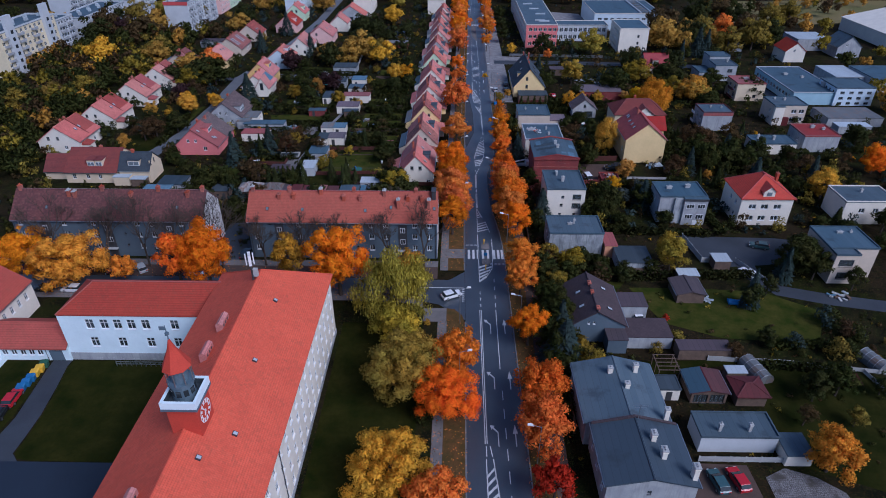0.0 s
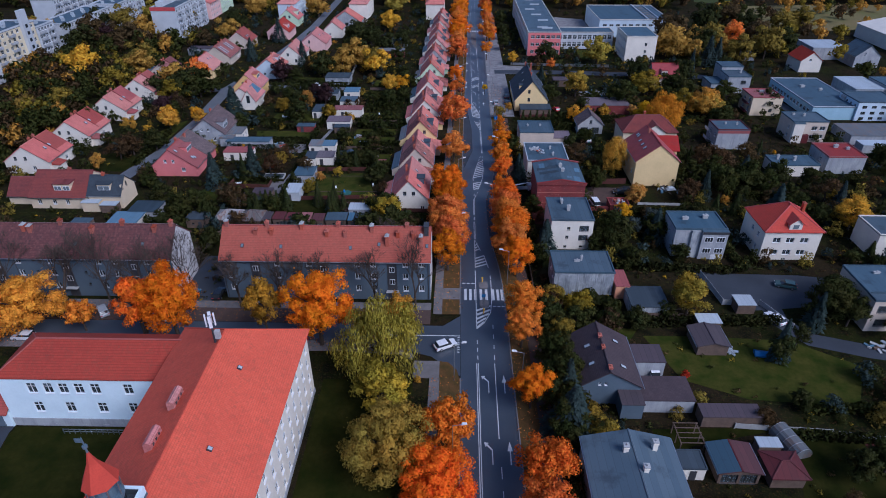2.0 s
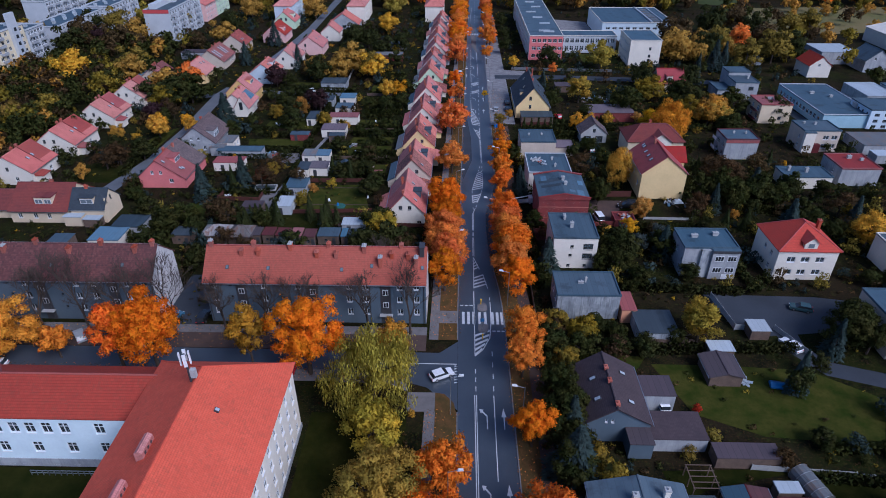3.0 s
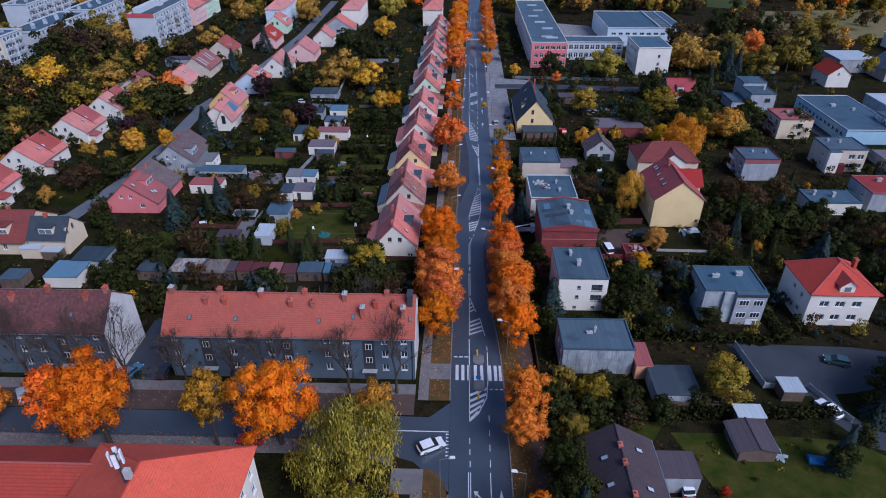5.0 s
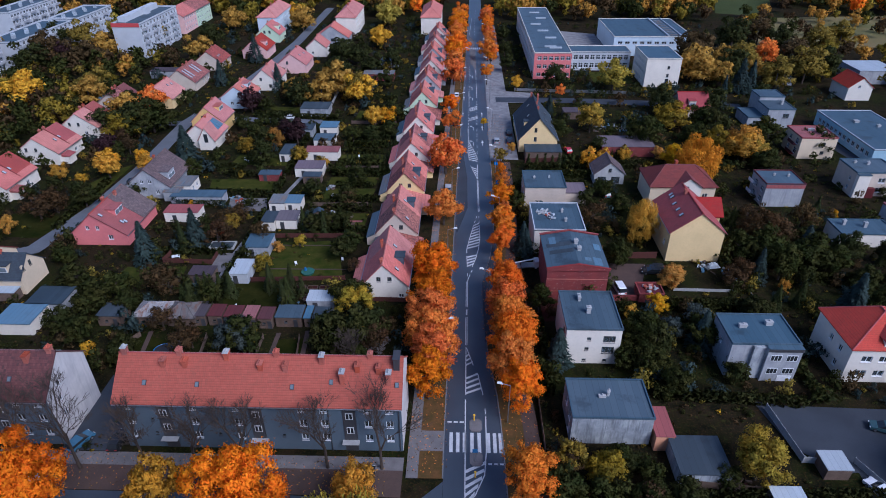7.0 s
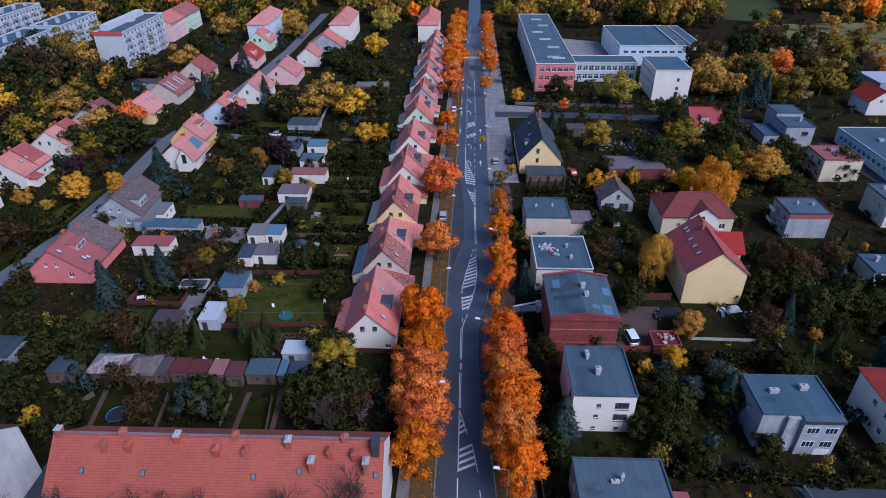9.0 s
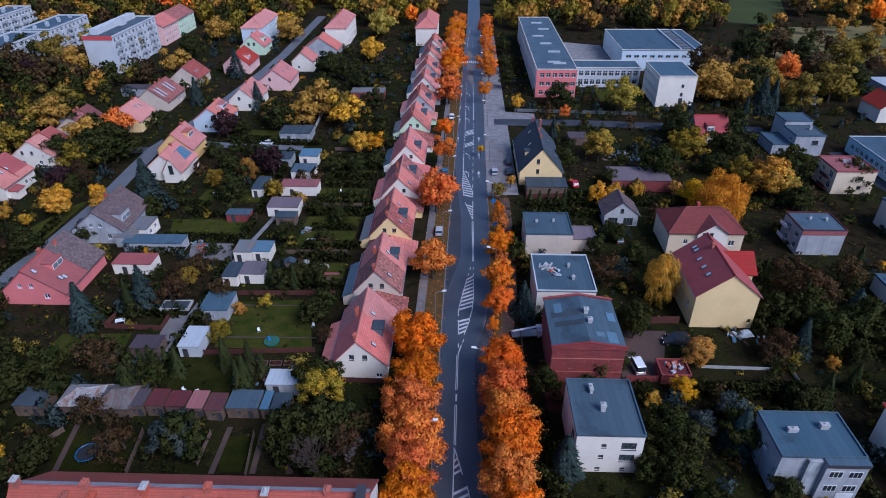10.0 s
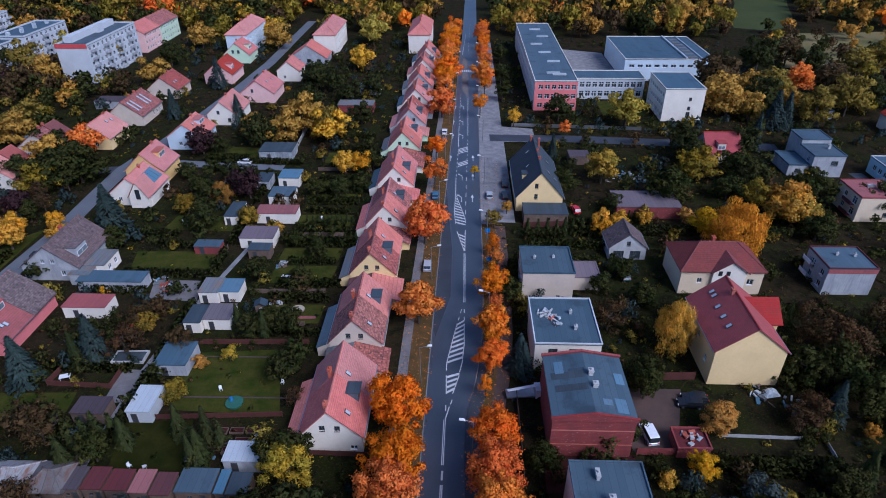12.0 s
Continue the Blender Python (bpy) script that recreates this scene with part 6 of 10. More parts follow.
# ---- houses west of the terrace ----
GAB = {"S": [(3.6, 4.3, 0.9, 1.1, "dark"), (6.6, 4.3, 0.9, 1.1, "dark"), (3.2, 1.2, 1.1, 1.2), (8.5, 1.2, 1.1, 1.2)], "E": [(2.5, 1.1, 1.2, 1.2), (5.5, 0.1, 1.0, 2.0), (9.0, 1.1, 1.2, 1.2)]}
for x, y0, L, w, wall, roof, words in (
    (-125.7, 180.2, 13.0, 6.6, M_WHITE, M_TILE_PALE, "white house with bright red tiled gable roof"),
    (-124.2, 200.8, 14.0, 6.4, M_WHITE, M_TILE_PALE, "white house with bright red tiled gable roof"),
    (-123.8, 225.0, 13.2, 6.6, M_WHITE, M_TILE_PALE, "white house with two-tone red tiled roof"),
    (-122.7, 246.7, 12.4, 6.4, M_WHITE, M_TILE_PALE, "white house with faded red tiled roof"),
    (-122.0, 268.0, 12.0, 6.2, M_BEIGE, M_TILE_OLD, "beige house with old red roof among trees"),
):
    hw = gable_house("detached_house", words, x, y0, y0 + L, w, w, 3.9, 8.5, wall, roof, GAB, chimneys=((-0.8, -1.0, 0.6), (-1.0, 1.5, 0.6)), skylights=((1, -1.6, 0.52), (1, 0.8, 0.5)), group="houses on the west lane")
    k = 4.6 / w
    part("neighbour_roof", Shape().prism([(-w - 0.4, 3.92 - 0.4 * k), (0, 8.73), (w + 0.4, 3.92 - 0.4 * k), (w + 0.4, 4.05 - 0.4 * k), (0, 8.86), (-w - 0.4, 4.05 - 0.4 * k)][::-1], 0.2, L / 2 + 0.3), M_TILE_ROSE if roof is M_TILE_PALE else M_TILE_DARK, hw, "rose-red half of the shared roof")
    part("party_wall_coping", Shape().prism([(-w, 4.25), (0, 9.02), (w, 4.25), (w, 4.33), (0, 9.12), (-w, 4.33)][::-1], 0.02, 0.2), M_TILE_DARK, hw)
    part("porch", Shape().box(w, w + 2.2, -L / 2 + 1.2, -L / 2 + 4.6, 0, 2.3), wall, hw, "low rendered porch")
    part("porch_roof", Shape().prism([(w - 0.02, 2.32), (w + 2.5, 2.32), (w + 2.5, 2.45), (w - 0.02, 3.1)][::-1], -L / 2 + 1.0, -L / 2 + 4.8), M_TILE_ROSE, hw)
pinkh = gable_house("semi_detached_house", "pink semi-detached house with long red tiled roof", -82.2, 179.3, 195.0, 5.6, 7.4, 3.0, 8.3, M_PINK, M_TILE_ROSE, {"S": [(4.0, 4.2, 0.9, 1.0), (6.4, 4.2, 0.9, 1.0), (9.0, 1.6, 1.2, 1.2)]}, zl=3.4, chimneys=((-0.5, -0.5, 0.7), (0.8, 3.0, 0.6)), skylights=((1, -6.5, 0.2), (1, -4.8, 0.7), (1, -4.0, 0.75)), dormers=((1, -2.0, 0.15, 0.5, 3.6),))
part("neighbour_roof", Shape().prism([(-6.0, 3.2), (0, 8.54), (7.8, 2.95), (7.8, 3.07), (0, 8.66), (-6.0, 3.32)][::-1], 0.6, 8.2), M_TILE_GREYBROWN, pinkh, "old grey-brown tiled half of the roof")
gable_house("semi_detached_house", "grey rendered house with old brown tiled roof", -80.4, 203.8, 218.0, 6.4, 6.0, 3.6, 8.5, M_GREY, M_TILE_GREYBROWN, {"S": [(5.0, 4.4, 0.9, 1.0), (7.2, 4.4, 0.9, 1.0), (8.8, 1.3, 1.0, 1.3)]}, chimneys=((-0.3, 0.5, 0.8),), dormers=((1, -2.5, 0.35, 0.85, 4.0),))
flat_house("annex", "white flat-roofed annex with pale roof", -71.8, 208.6, 4.6, 6.4, 3.0, M_WHITE, M_FELT_PALE, {"E": [(2.0, 1.0, 1.2, 1.2), (4.6, 1.0, 1.2, 1.2)]}, parapet=0, category="annex")
solar_house = gable_house("semi_detached_house", "white house with red roof, steep front bay and blue solar panels", -79.6, 239.0, 250.0, 5.4, 5.8, 3.4, 7.8, M_WHITE, M_TILE_PALE, {"S": [(2.6, 1.2, 1.0, 1.2)]}, chimneys=((0.3, 2.0, 0.6),))
bay = part("bay", Shape().prism([(0.6, 0), (5.6, 0), (5.6, 3.4), (3.1, 7.3), (0.6, 3.4)], -7.0, -1.0), M_WHITE, solar_house, "white gabled front bay")
part("bay_roof", Shape().prism([(0.2, 2.95), (3.1, 7.42), (6.0, 2.95), (6.0, 3.15), (3.1, 7.62), (0.2, 3.15)][::-1], -7.3, -1.0), M_TILE_PALE, bay)
part("bay_window", Shape().box(2.5, 3.7, -7.06, -7.0, 2.6, 5.4), M_GLASSDARK, bay)
for k in range(3):
    panel = part("solar_panel", Shape().box(-1.9, 1.9, -0.8, 0.8, 0.24, 0.32), M_FELT_BLUE, solar_house, "blue solar panel on the roof")
    panel.matrix_basis = slope_pose(1, 5.8, 7.8, 3.4, 0.4 + 1.75 * k, 0.55)
gable_house("semi_detached_house", "yellow house with red tiled gable roof and shed dormer", -81.4, 252.0, 263.0, 5.2, 5.6, 4.2, 9.0, M_YELLOW, M_TILE_PALE, {"S": [(4.0, 5.0, 0.9, 1.2, "dark"), (6.4, 5.0, 0.9, 1.2, "dark")]}, chimneys=((0.0, 2.5, 0.7),), dormers=((1, 0.6, 0.2, 0.6, 3.8),))
gable_house("detached_house", "pale blue house with red tiled roof and dormers", -79.6, 277.2, 289.0, 5.6, 5.8, 4.2, 8.2, M_PALEBLUE, M_TILE_PALE, {"S": [(4.0, 1.4, 1.1, 1.2)], "E": grid(2, 9.5, 4, (0.6,), 1.2, 2.2)}, skylights=((1, -2, 0.3), (1, -2, 0.6)), dormers=((1, 2.0, 0.1, 0.55, 4.0),), chimneys=((0, 2.0, 0.8),))
gable_house("detached_house", "white house with red roof beside dark conifers", -75.3, 299.2, 314.0, 5.0, 5.4, 3.8, 8.3, M_WHITE, M_TILE_PALE, {"S": [(4.0, 4.0, 1.0, 1.2, "dark"), (7.6, 1.2, 1.1, 1.4, "dark")]}, skylights=((1, -2, 0.5), (1, 2, 0.5)), chimneys=((0, 0, 0.7),))
gable_house("detached_house", "pale pink house with red roof and solar panels", -69.7, 323.3, 338.0, 6.4, 6.4, 3.8, 8.4, M_PALEPINK, M_TILE_PALE, {"S": [(4.6, 4.0, 1.0, 1.3, "dark")]}, skylights=((1, -2, 0.4), (1, 3, 0.5)), chimneys=((0, 4.0, 0.7),))
gable_house("semi_detached_house", "red-roofed house with orange dormer among trees", -109.5, 276.5, 289.0, 5.6, 6.0, 3.8, 8.2, M_CREAM, M_TILE_PALE, {"S": [(7, 1.0, 1.1, 1.5)]}, skylights=((1, 1.0, 0.35), (1, 3.5, 0.4)), chimneys=((0, 4, 0.6),))
solar = gable_house("semi_detached_house", "brownish house with solar panels on a faded red roof", -109.2, 298.0, 314.0, 6.0, 6.4, 3.6, 8.3, M_BEIGE, M_TILE_OLD, {"E": grid(9, 14, 3, (1.0,), 1.1, 1.5)}, chimneys=((-0.3, -1, 0.6), (-0.3, 3, 0.6)))
for yy in (-6.2, -4.0, 1.2, 3.4):
    panel = part("solar_panel", Shape().box(-2.4, 2.4, -0.5, 0.5, 0.24, 0.32), M_DARKFRAME, solar, "glassy solar panel strip on the roof")
    panel.matrix_basis = slope_pose(1, 6.4, 8.3, 3.6, yy, 0.46)
    for k in range(4):
        part("cell", Shape().box(-2.3 + 1.17 * k, -1.2 + 1.17 * k, -0.44, 0.44, 0.324, 0.335), M_ROOFPANE_SKYSHEEN, panel)
gable_house("semi_detached_house", "house with dark faded red roof and skylights", -108.2, 327.5, 340.0, 6.0, 6.0, 3.6, 8.2, M_BEIGE, M_TILE_OLD, {}, skylights=((1, -3, 0.6), (1, -1, 0.6)), chimneys=((-0.3, 2, 0.6),))
gable_house("detached_house", "salmon house with orange-red roof", -93.1, 347.0, 362.0, 5.6, 6.0, 4.0, 8.6, M_PALEPINK, M_TILE, {"S": [(4, 1.2, 1, 1.2)]}, dormers=((1, -2, 0.3, 0.8, 3.0),))
gable_house("detached_house", "pale green house with red gable roof", -95.4, 378.8, 392.0, 5.8, 6.0, 4.0, 9.0, M_GREEN, M_TILE_PALE, {"S": [(4.4, 4.5, 1.1, 1.4, "dark"), (7, 4.5, 1.1, 1.4, "dark")]}, dormers=((1, 0, 0.3, 0.8, 4.0),), chimneys=((-0.4, -2, 0.7),))
gable_house("detached_house", "white house with pale red roof", -64.7, 351.2, 362.0, 4.6, 4.8, 4.4, 8.2, M_WHITE, M_TILE_PALE, {"S": [(3, 1.3, 1, 1.2)]}, chimneys=((-0.4, 2, 0.7),))
gable_house("detached_house", "blue-grey house with dark windows", -62.0, 377.0, 389.0, 8.5, 8.5, 3.0, 8.6, M_GREY, M_TILE_PALE, {"S": [(4.4, 1.1, 1.4, 1.4, "dark"), (9.0, 1.1, 2.0, 1.5, "dark"), (13.5, 1.1, 1.8, 1.4, "dark")]}, chimneys=((0, 2, 0.6),))
gable_house("semi_detached_house", "cream house with dark maroon roof and dormer", -104.6, 158.2, 173.2, 6.6, 7.0, 3.4, 7.9, M_CREAMPALE, M_TILE_DARK, {"E": [(2.5, 1.3, 1.1, 1.4), (6.5, 1.3, 1.1, 1.4), (10, 1.3, 1.0, 1.4)]}, yaw=-90, dormers=((1, 0.0, 0.32, 0.78, 2.2), (1, 2.3, 0.32, 0.78, 2.0)), chimneys=((-0.3, 1.0, 0.6),))
gable_house("garden_annex", "low annex with maroon roof", -115.5, 161.0, 169.0, 3.5, 4.0, 2.6, 6.2, M_CREAMPALE, M_TILE_DARK, {}, yaw=-90, category="annex")
gable_house("semi_detached_house", "cream house with graphite roof and white balcony", -92.0, 158.7, 167.5, 4.2, 4.0, 4.0, 7.7, M_CREAMPALE, M_TILE_GREY, {"N": [(4, 4.8, 0.9, 1.3, "dark"), (6.4, 4.8, 0.9, 1.3, "dark")]}, yaw=-90, dormers=((1, 0.0, 0.3, 0.8, 3.4),), chimneys=((0, -1.0, 0.8),))

# ---- slab blocks and hipped blocks at the far end ----
def slab_block(x, y, w, d, ht, floors, label, band, yaw=0.0, bays=12, wall=None):
    win = {"E": [(2.2 + (d - 4.4) * i / (bays - 1), 1.0 + ht / floors * k, 1.7, 1.5) for i in range(bays) for k in range(floors)]}
    b = flat_house("slab_block", label, x, y, w, d, ht, wall or M_SLABWALL, M_FELT, win, yaw, 0.7, group="slab blocks", category="apartment block", trim=M_SLABWALL)
    for i in range(0, bays, 3):
        for k in range(floors):
            u, z = -d / 2 + 2.2 + (d - 4.4) * (i + 0.5) / (bays - 1), 0.1 + ht / floors * k
            bal = part("balcony", Shape().box(w / 2, w / 2 + 1.1, u - 1.9, u + 1.9, z, z + 0.12).box(w / 2 + 1.0, w / 2 + 1.1, u - 1.9, u + 1.9, z + 0.12, z + 1.05).box(w / 2, w / 2 + 1.0, u - 1.9, u - 1.8, z + 0.12, z + 1.05).box(w / 2, w / 2 + 1.0, u + 1.8, u + 1.9, z + 0.12, z + 1.05), M_GREY, b)
    if band is M_REDBAND:
        part("roof_house", Shape().box(-w / 2 + 1.0, -w / 2 + 4.5, -d / 2 + 5, d / 2 - 2, ht + 0.17, ht + 2.6), M_SLABWALL, b)
        part("lift_tower", Shape().box(-w / 2 + 4.5, -w / 2 + 6.5, d * 0.05, d * 0.05 + 4, ht + 0.17, ht + 3.6), M_SLABWALL, b)
        part("red_band", Shape().box(-w / 2 - 0.14, w / 2 + 0.14, -d / 2 - 0.16, -d / 2 - 0.122, ht - 0.9, ht + 0.9), M_REDBAND, b, "red painted band along the end wall")
    else:
        for k in range(int(d / 5)):
            u = -d / 2 + 3 + 5 * k
            part("roof_vent", Shape().box(-2.6 + k % 2 * 3.4, -1.4 + k % 2 * 3.4, u, u + 1.6, ht + 0.17, ht + 1.5), M_FELT_WHITE, b)
    return b


slab_block(-151.5, 368.5, 13.0, 43.0, 15.2, 5, "white five-storey slab block with balconies and red roof edge", M_REDBAND)
slab_block(-198.5, 394.0, 15.0, 34.0, 11.6, 4, "white slab block with dark balcony bands", M_WHITE, 0.0, 9)
slab_block(-201.0, 352.0, 15.0, 46.0, 11.0, 4, "long pale blue slab block with roof vents", M_WHITE, 0.0, 12)
tall = slab_block(-198.5, 282.0, 13.0, 42.0, 18.0, 6, "cream and blue slab block with stair towers", M_WHITE, 0.0, 12, M_SLABCREAM)
for u in (-13.5, 13.5):
    tower = part("stair_tower", Shape().box(6.5, 8.0, u - 2.4, u + 2.4, 0, 24.5), M_SLABWALL, tall, "white stair tower rising over the roof")
    for k in range(6):
        part("tower_window", Shape().box(8.0, 8.06, u - 0.8, u + 0.8, 2.0 + 3.0 * k, 3.5 + 3.0 * k), M_GLASSDARK, tower)
slab_block(-198.5, 310.5, 13.0, 14.0, 15.0, 5, "white end block with small windows", M_WHITE, 0.0, 5)
slab_block(-237.0, 405.0, 13.0, 44.0, 13.0, 4, "white slab block behind trees", M_WHITE, 0.0, 16)
gable_house("apartment_house", "pale pink apartment house with red roof", -152.0, 397.0, 415.0, 6.5, 6.5, 9.0, 12.8, M_PALEPINK, M_TILE_PALE, {"E": grid(2, 16, 6, (1.2, 4.0, 6.8), 1.2, 1.4)}, category="apartment block")
gable_house("apartment_house", "pale green apartment house with brown roof", -152.0, 415.6, 438.0, 6.5, 6.5, 9.0, 12.8, M_GREEN, M_TILE_OLD, {"E": grid(2, 20, 7, (1.2, 4.0, 6.8), 1.2, 1.4)}, category="apartment block")
HW = lambda d: {"E": grid(2.5, d - 2.5, 9, (1.2, 4.2, 7.0), 1.2, 1.5)}
hip_house("apartment_house", "pale blue apartment house with red hipped roof", -103.5, -93.5, 391, 424, 9.8, 14.0, 5.5, M_PALEBLUE, M_TILE_PALE, HW(33), group="hipped blocks", category="apartment block", chimneys=((0, 3, 12.5, 15), (0, -5, 12.5, 15)))
hip_house("apartment_house", "white apartment house with red hipped roof", -62.0, -51.6, 392.5, 424, 9.6, 14.0, 5.5, M_WHITE, M_TILE_PALE, HW(31), group="hipped blocks", category="apartment block", chimneys=((0, 3, 12.5, 15), (0, -5, 12.5, 15)))
hip_house("apartment_house", "white apartment house with red hipped roof beside the road", -17.4, -6.9, 398, 430, 8.6, 13.0, 5.5, M_WHITE, M_TILE_PALE, HW(32), group="hipped blocks", category="apartment block", chimneys=((0, 3, 11.5, 14), (0, -5, 11.5, 14)))


# ---- houses east of the road ----
ra = gable_house("low_house", "low house with wide pale grey felt roof and white chimneys", 27.2, 66.2, 79.2, 6.6, 6.2, 5.0, 6.6, M_GREY, M_FELT_WEATHERED, {}, chimneys=())
for cx, cy in ((-1.2, 3.0), (0.8, -0.5), (3.2, 3.8), (5.6, -6.0)):
    chimney(ra, cx, cy, 5.2, 7.6, 0.7, 0.7, M_WHITE, 1, M_STONE)
rb = gable_house("low_house", "low house with dark grey felt roof and white chimneys", 27.6, 54.6, 65.6, 6.2, 6.3, 5.3, 6.8, M_GREY, M_FELT_NAVY, {"W": grid(2.0, 9.0, 3, (2.2,), 1.1, 1.3), "S": [(6.0, 3.6, 0.6, 0.7, "dark")]})
for cx, cy in ((1.7, 1.6), (2.4, -1.4), (6.0, -4.2)):
    chimney(rb, cx, cy, 5.4, 8.0, 0.7, 1.0, M_WHITE, 2, M_STONE)
part("verge_tiles", Shape().prism([(-6.4, 5.36), (0, 7.02), (6.5, 5.36), (6.5, 5.62), (0, 7.3), (-6.4, 5.62)][::-1], 5.3, 5.72), M_TILE_BROWN, rb, "dark tiles along the raised verge")
part("aerial", Shape().tube((0.4, 5.2, 6.8), (0.4, 5.2, 10.0), 0.05, 0.03, 6).box(-0.8, 1.6, 5.17, 5.23, 9.6, 9.66).box(-0.5, 1.3, 5.17, 5.23, 9.2, 9.26), M_STEEL, rb)
gable_house("bungalow", "grey house with dark brown tiled roof and skylights", 27.0, 91.0, 103.8, 4.8, 5.6, 4.0, 7.2, M_GREYBLUE, M_TILE_BROWN, {"S": [(3.4, 4.3, 0.5, 0.6), (4.4, 4.3, 0.5, 0.6)]}, skylights=((-1, 1.5, 0.45), (-1, -3.0, 0.45), (1, 3.0, 0.5), (1, -3.5, 0.5)), chimneys=((-0.1, 2.5, 0.5), (0.1, -5.6, 0.5), (-0.1, -0.5, 0.5)))
flat_house("porch_annex", "small grey annex with brown roof", 35.6, 100.0, 6.0, 4.6, 3.4, M_GREY, M_FELT_BROWN, {}, parapet=0, category="annex")
flat_house("garage", "long low garage with dark brown tiled roof", 36.4, 92.0, 9.6, 5.6, 2.7, M_GREY, M_TILE_BROWN, {}, parapet=0, category="garage")
flat_house("garage", "low lean-to beside the gable", 30.6, 89.4, 3.6, 3.4, 3.2, M_GREYBLUE, M_FELT_BROWN, {}, parapet=0, category="garage")
flat_house("shed", "long low brown-roofed shed", 46.4, 87.6, 9.6, 2.8, 2.3, M_WOOD, M_FELT_BROWN, {}, parapet=0, category="shed")
gable_house("shed", "garden hut with brown felt roof", 49.4, 103.6, 109.4, 2.8, 2.8, 2.2, 2.9, M_WOOD, M_FELT_BROWN, {}, category="shed")
flat_house("carport", "open carport with white sheet roof", 51.0, 111.6, 4.4, 2.8, 2.4, M_WOOD, M_FELT_WHITE, {}, parapet=0, category="carport")
flat_house("concrete_house", "flat-roofed house with stained concrete walls", 28.4, 126.3, 12.4, 8.2, 5.6, M_CONC, M_FELT, {"W": [(2.0, 3.4, 1.3, 1.4), (5.2, 3.4, 1.3, 1.4), (2.0, 0.9, 1.3, 1.3)]}, chimneys=((0.0, 0.6, 1.2, 0.5, 0.5), (-1.0, 0.2, 0.5, 1.4, 0.5)))
flat_house("lean_to", "small orange-tan lean-to beside the concrete house", 36.4, 124.0, 2.8, 6.0, 3.2, M_SALMON, M_FELT_PINK, {}, parapet=0, category="annex")
flat_house("white_cube_house", "white three-storey cube house with flat grey roof", 28.6, 146.2, 9.8, 11.2, 7.8, M_WHITE, M_FELT, {"S": [(4.1, 5.4, 0.75, 0.7, "dark"), (3.9, 3.1, 0.75, 0.7, "dark"), (3.7, 0.5, 0.75, 0.6, "dark"), (7.7, 5.0, 2.2, 1.45, "dark"), (7.7, 2.5, 2.2, 1.45, "dark"), (7.4, 0.5, 0.75, 0.6, "dark")], "W": [(2.6, 4.6, 1.8, 1.8, "dark"), (2.6, 1.8, 1.8, 1.8, "dark")]}, chimneys=((-0.4, -0.8, 1.4, 1.0, 1.0), (-1.5, 3.2, 1.0, 0.6, 1.8)))
g2 = flat_house("grey_villa", "grey two-storey villa with flat roof and recessed porch", 57.6, 142.2, 11.6, 8.2, 7.2, M_GREY, M_FELT, {"W": [(4.0, 4.4, 0.9, 1.2), (6.2, 1.4, 0.9, 1.0)]}, chimneys=((-2.5, 0.4, 0.8, 1.8, 0.7), (2.4, 1.2, 0.9, 1.6, 0.9)))
front = part("front_wall", Shape().box(0.0, 5.8, -5.3, -4.1, 0, 7.18), M_GREY, g2, "projecting grey front with four windows")
part("front_roof", Shape().box(-0.1, 5.92, -5.42, -4.23, 7.2, 7.36), M_FELT, front)
part("fascia", Shape().box(-0.1, 5.92, -5.46, -5.424, 6.7, 7.3), M_DARKFRAME, front, "dark fascia under the roof edge")
part("step_wall", Shape().box(-2.2, -0.004, -4.7, -4.1, 0, 7.1), M_CONC, g2, "stained middle wall")
# no hollow in the wall: a dark sheet paints the porch's shade
part("porch_shade_panel", Shape().box(-5.0, -2.3, -4.16, -4.104, 0.1, 2.5), M_DARKFRAME, g2, "dark recessed porch")
part("porch_canopy", Shape().box(-5.4, -2.2, -5.4, -4.17, 2.55, 2.75), M_FELT_DARK, g2)
for x in (1.6, 4.3):
    for z in (1.7, 4.6):
        w = part("window", Shape().box(x - 0.95, x + 0.95, -5.34, -5.304, z, z + 1.35), M_FRAME, g2, "white-framed casement window")
        for k in (-1, 0, 1):
            part("pane", Shape().box(x + 0.6 * k - 0.25, x + 0.6 * k + 0.25, -5.37, -5.344, z + 0.14, z + 1.21), M_GLASSDARK, w)
part("garage_door", Shape().box(2.9, 5.3, -5.36, -5.304, 0.02, 1.3), M_FRAME, g2, "white garage door below the front")
villa = hip_house("villa", "white villa with bright red hipped roof and dormer", 71.6, 84.4, 137.0, 148.0, 7.4, 12.0, 5.2, M_WHITE, M_TILE_VILLA, {"S": [(3.0, 4.6, 1.8, 1.3), (6.0, 4.6, 1.8, 1.3), (9.2, 4.6, 1.8, 1.3), (3.0, 1.4, 1.8, 1.3), (6.0, 1.4, 1.8, 1.3), (9.2, 1.4, 1.8, 1.3)], "W": [(3, 4.6, 1.0, 1.3), (6, 4.6, 1.0, 1.3), (3, 1.4, 1.0, 1.3)]}, chimneys=((4.2, 1.2, 8.6, 11.4),))
dg = part("dormer", Shape().prism([(-1.4, 7.8), (1.4, 7.8), (1.4, 9.4), (0, 10.6), (-1.4, 9.4)], -5.4, -1.2), M_WHITE, villa)
part("dormer_roof", Shape().prism([(-1.8, 9.2), (0, 10.75), (1.8, 9.2), (1.8, 9.36), (0, 10.95), (-1.8, 9.36)][::-1], -5.7, -0.8), M_TILE_VILLA, dg)
part("dormer_window", Shape().box(-0.6, 0.6, -5.46, -5.4, 8.2, 9.2), M_SKYLIGHT, dg)
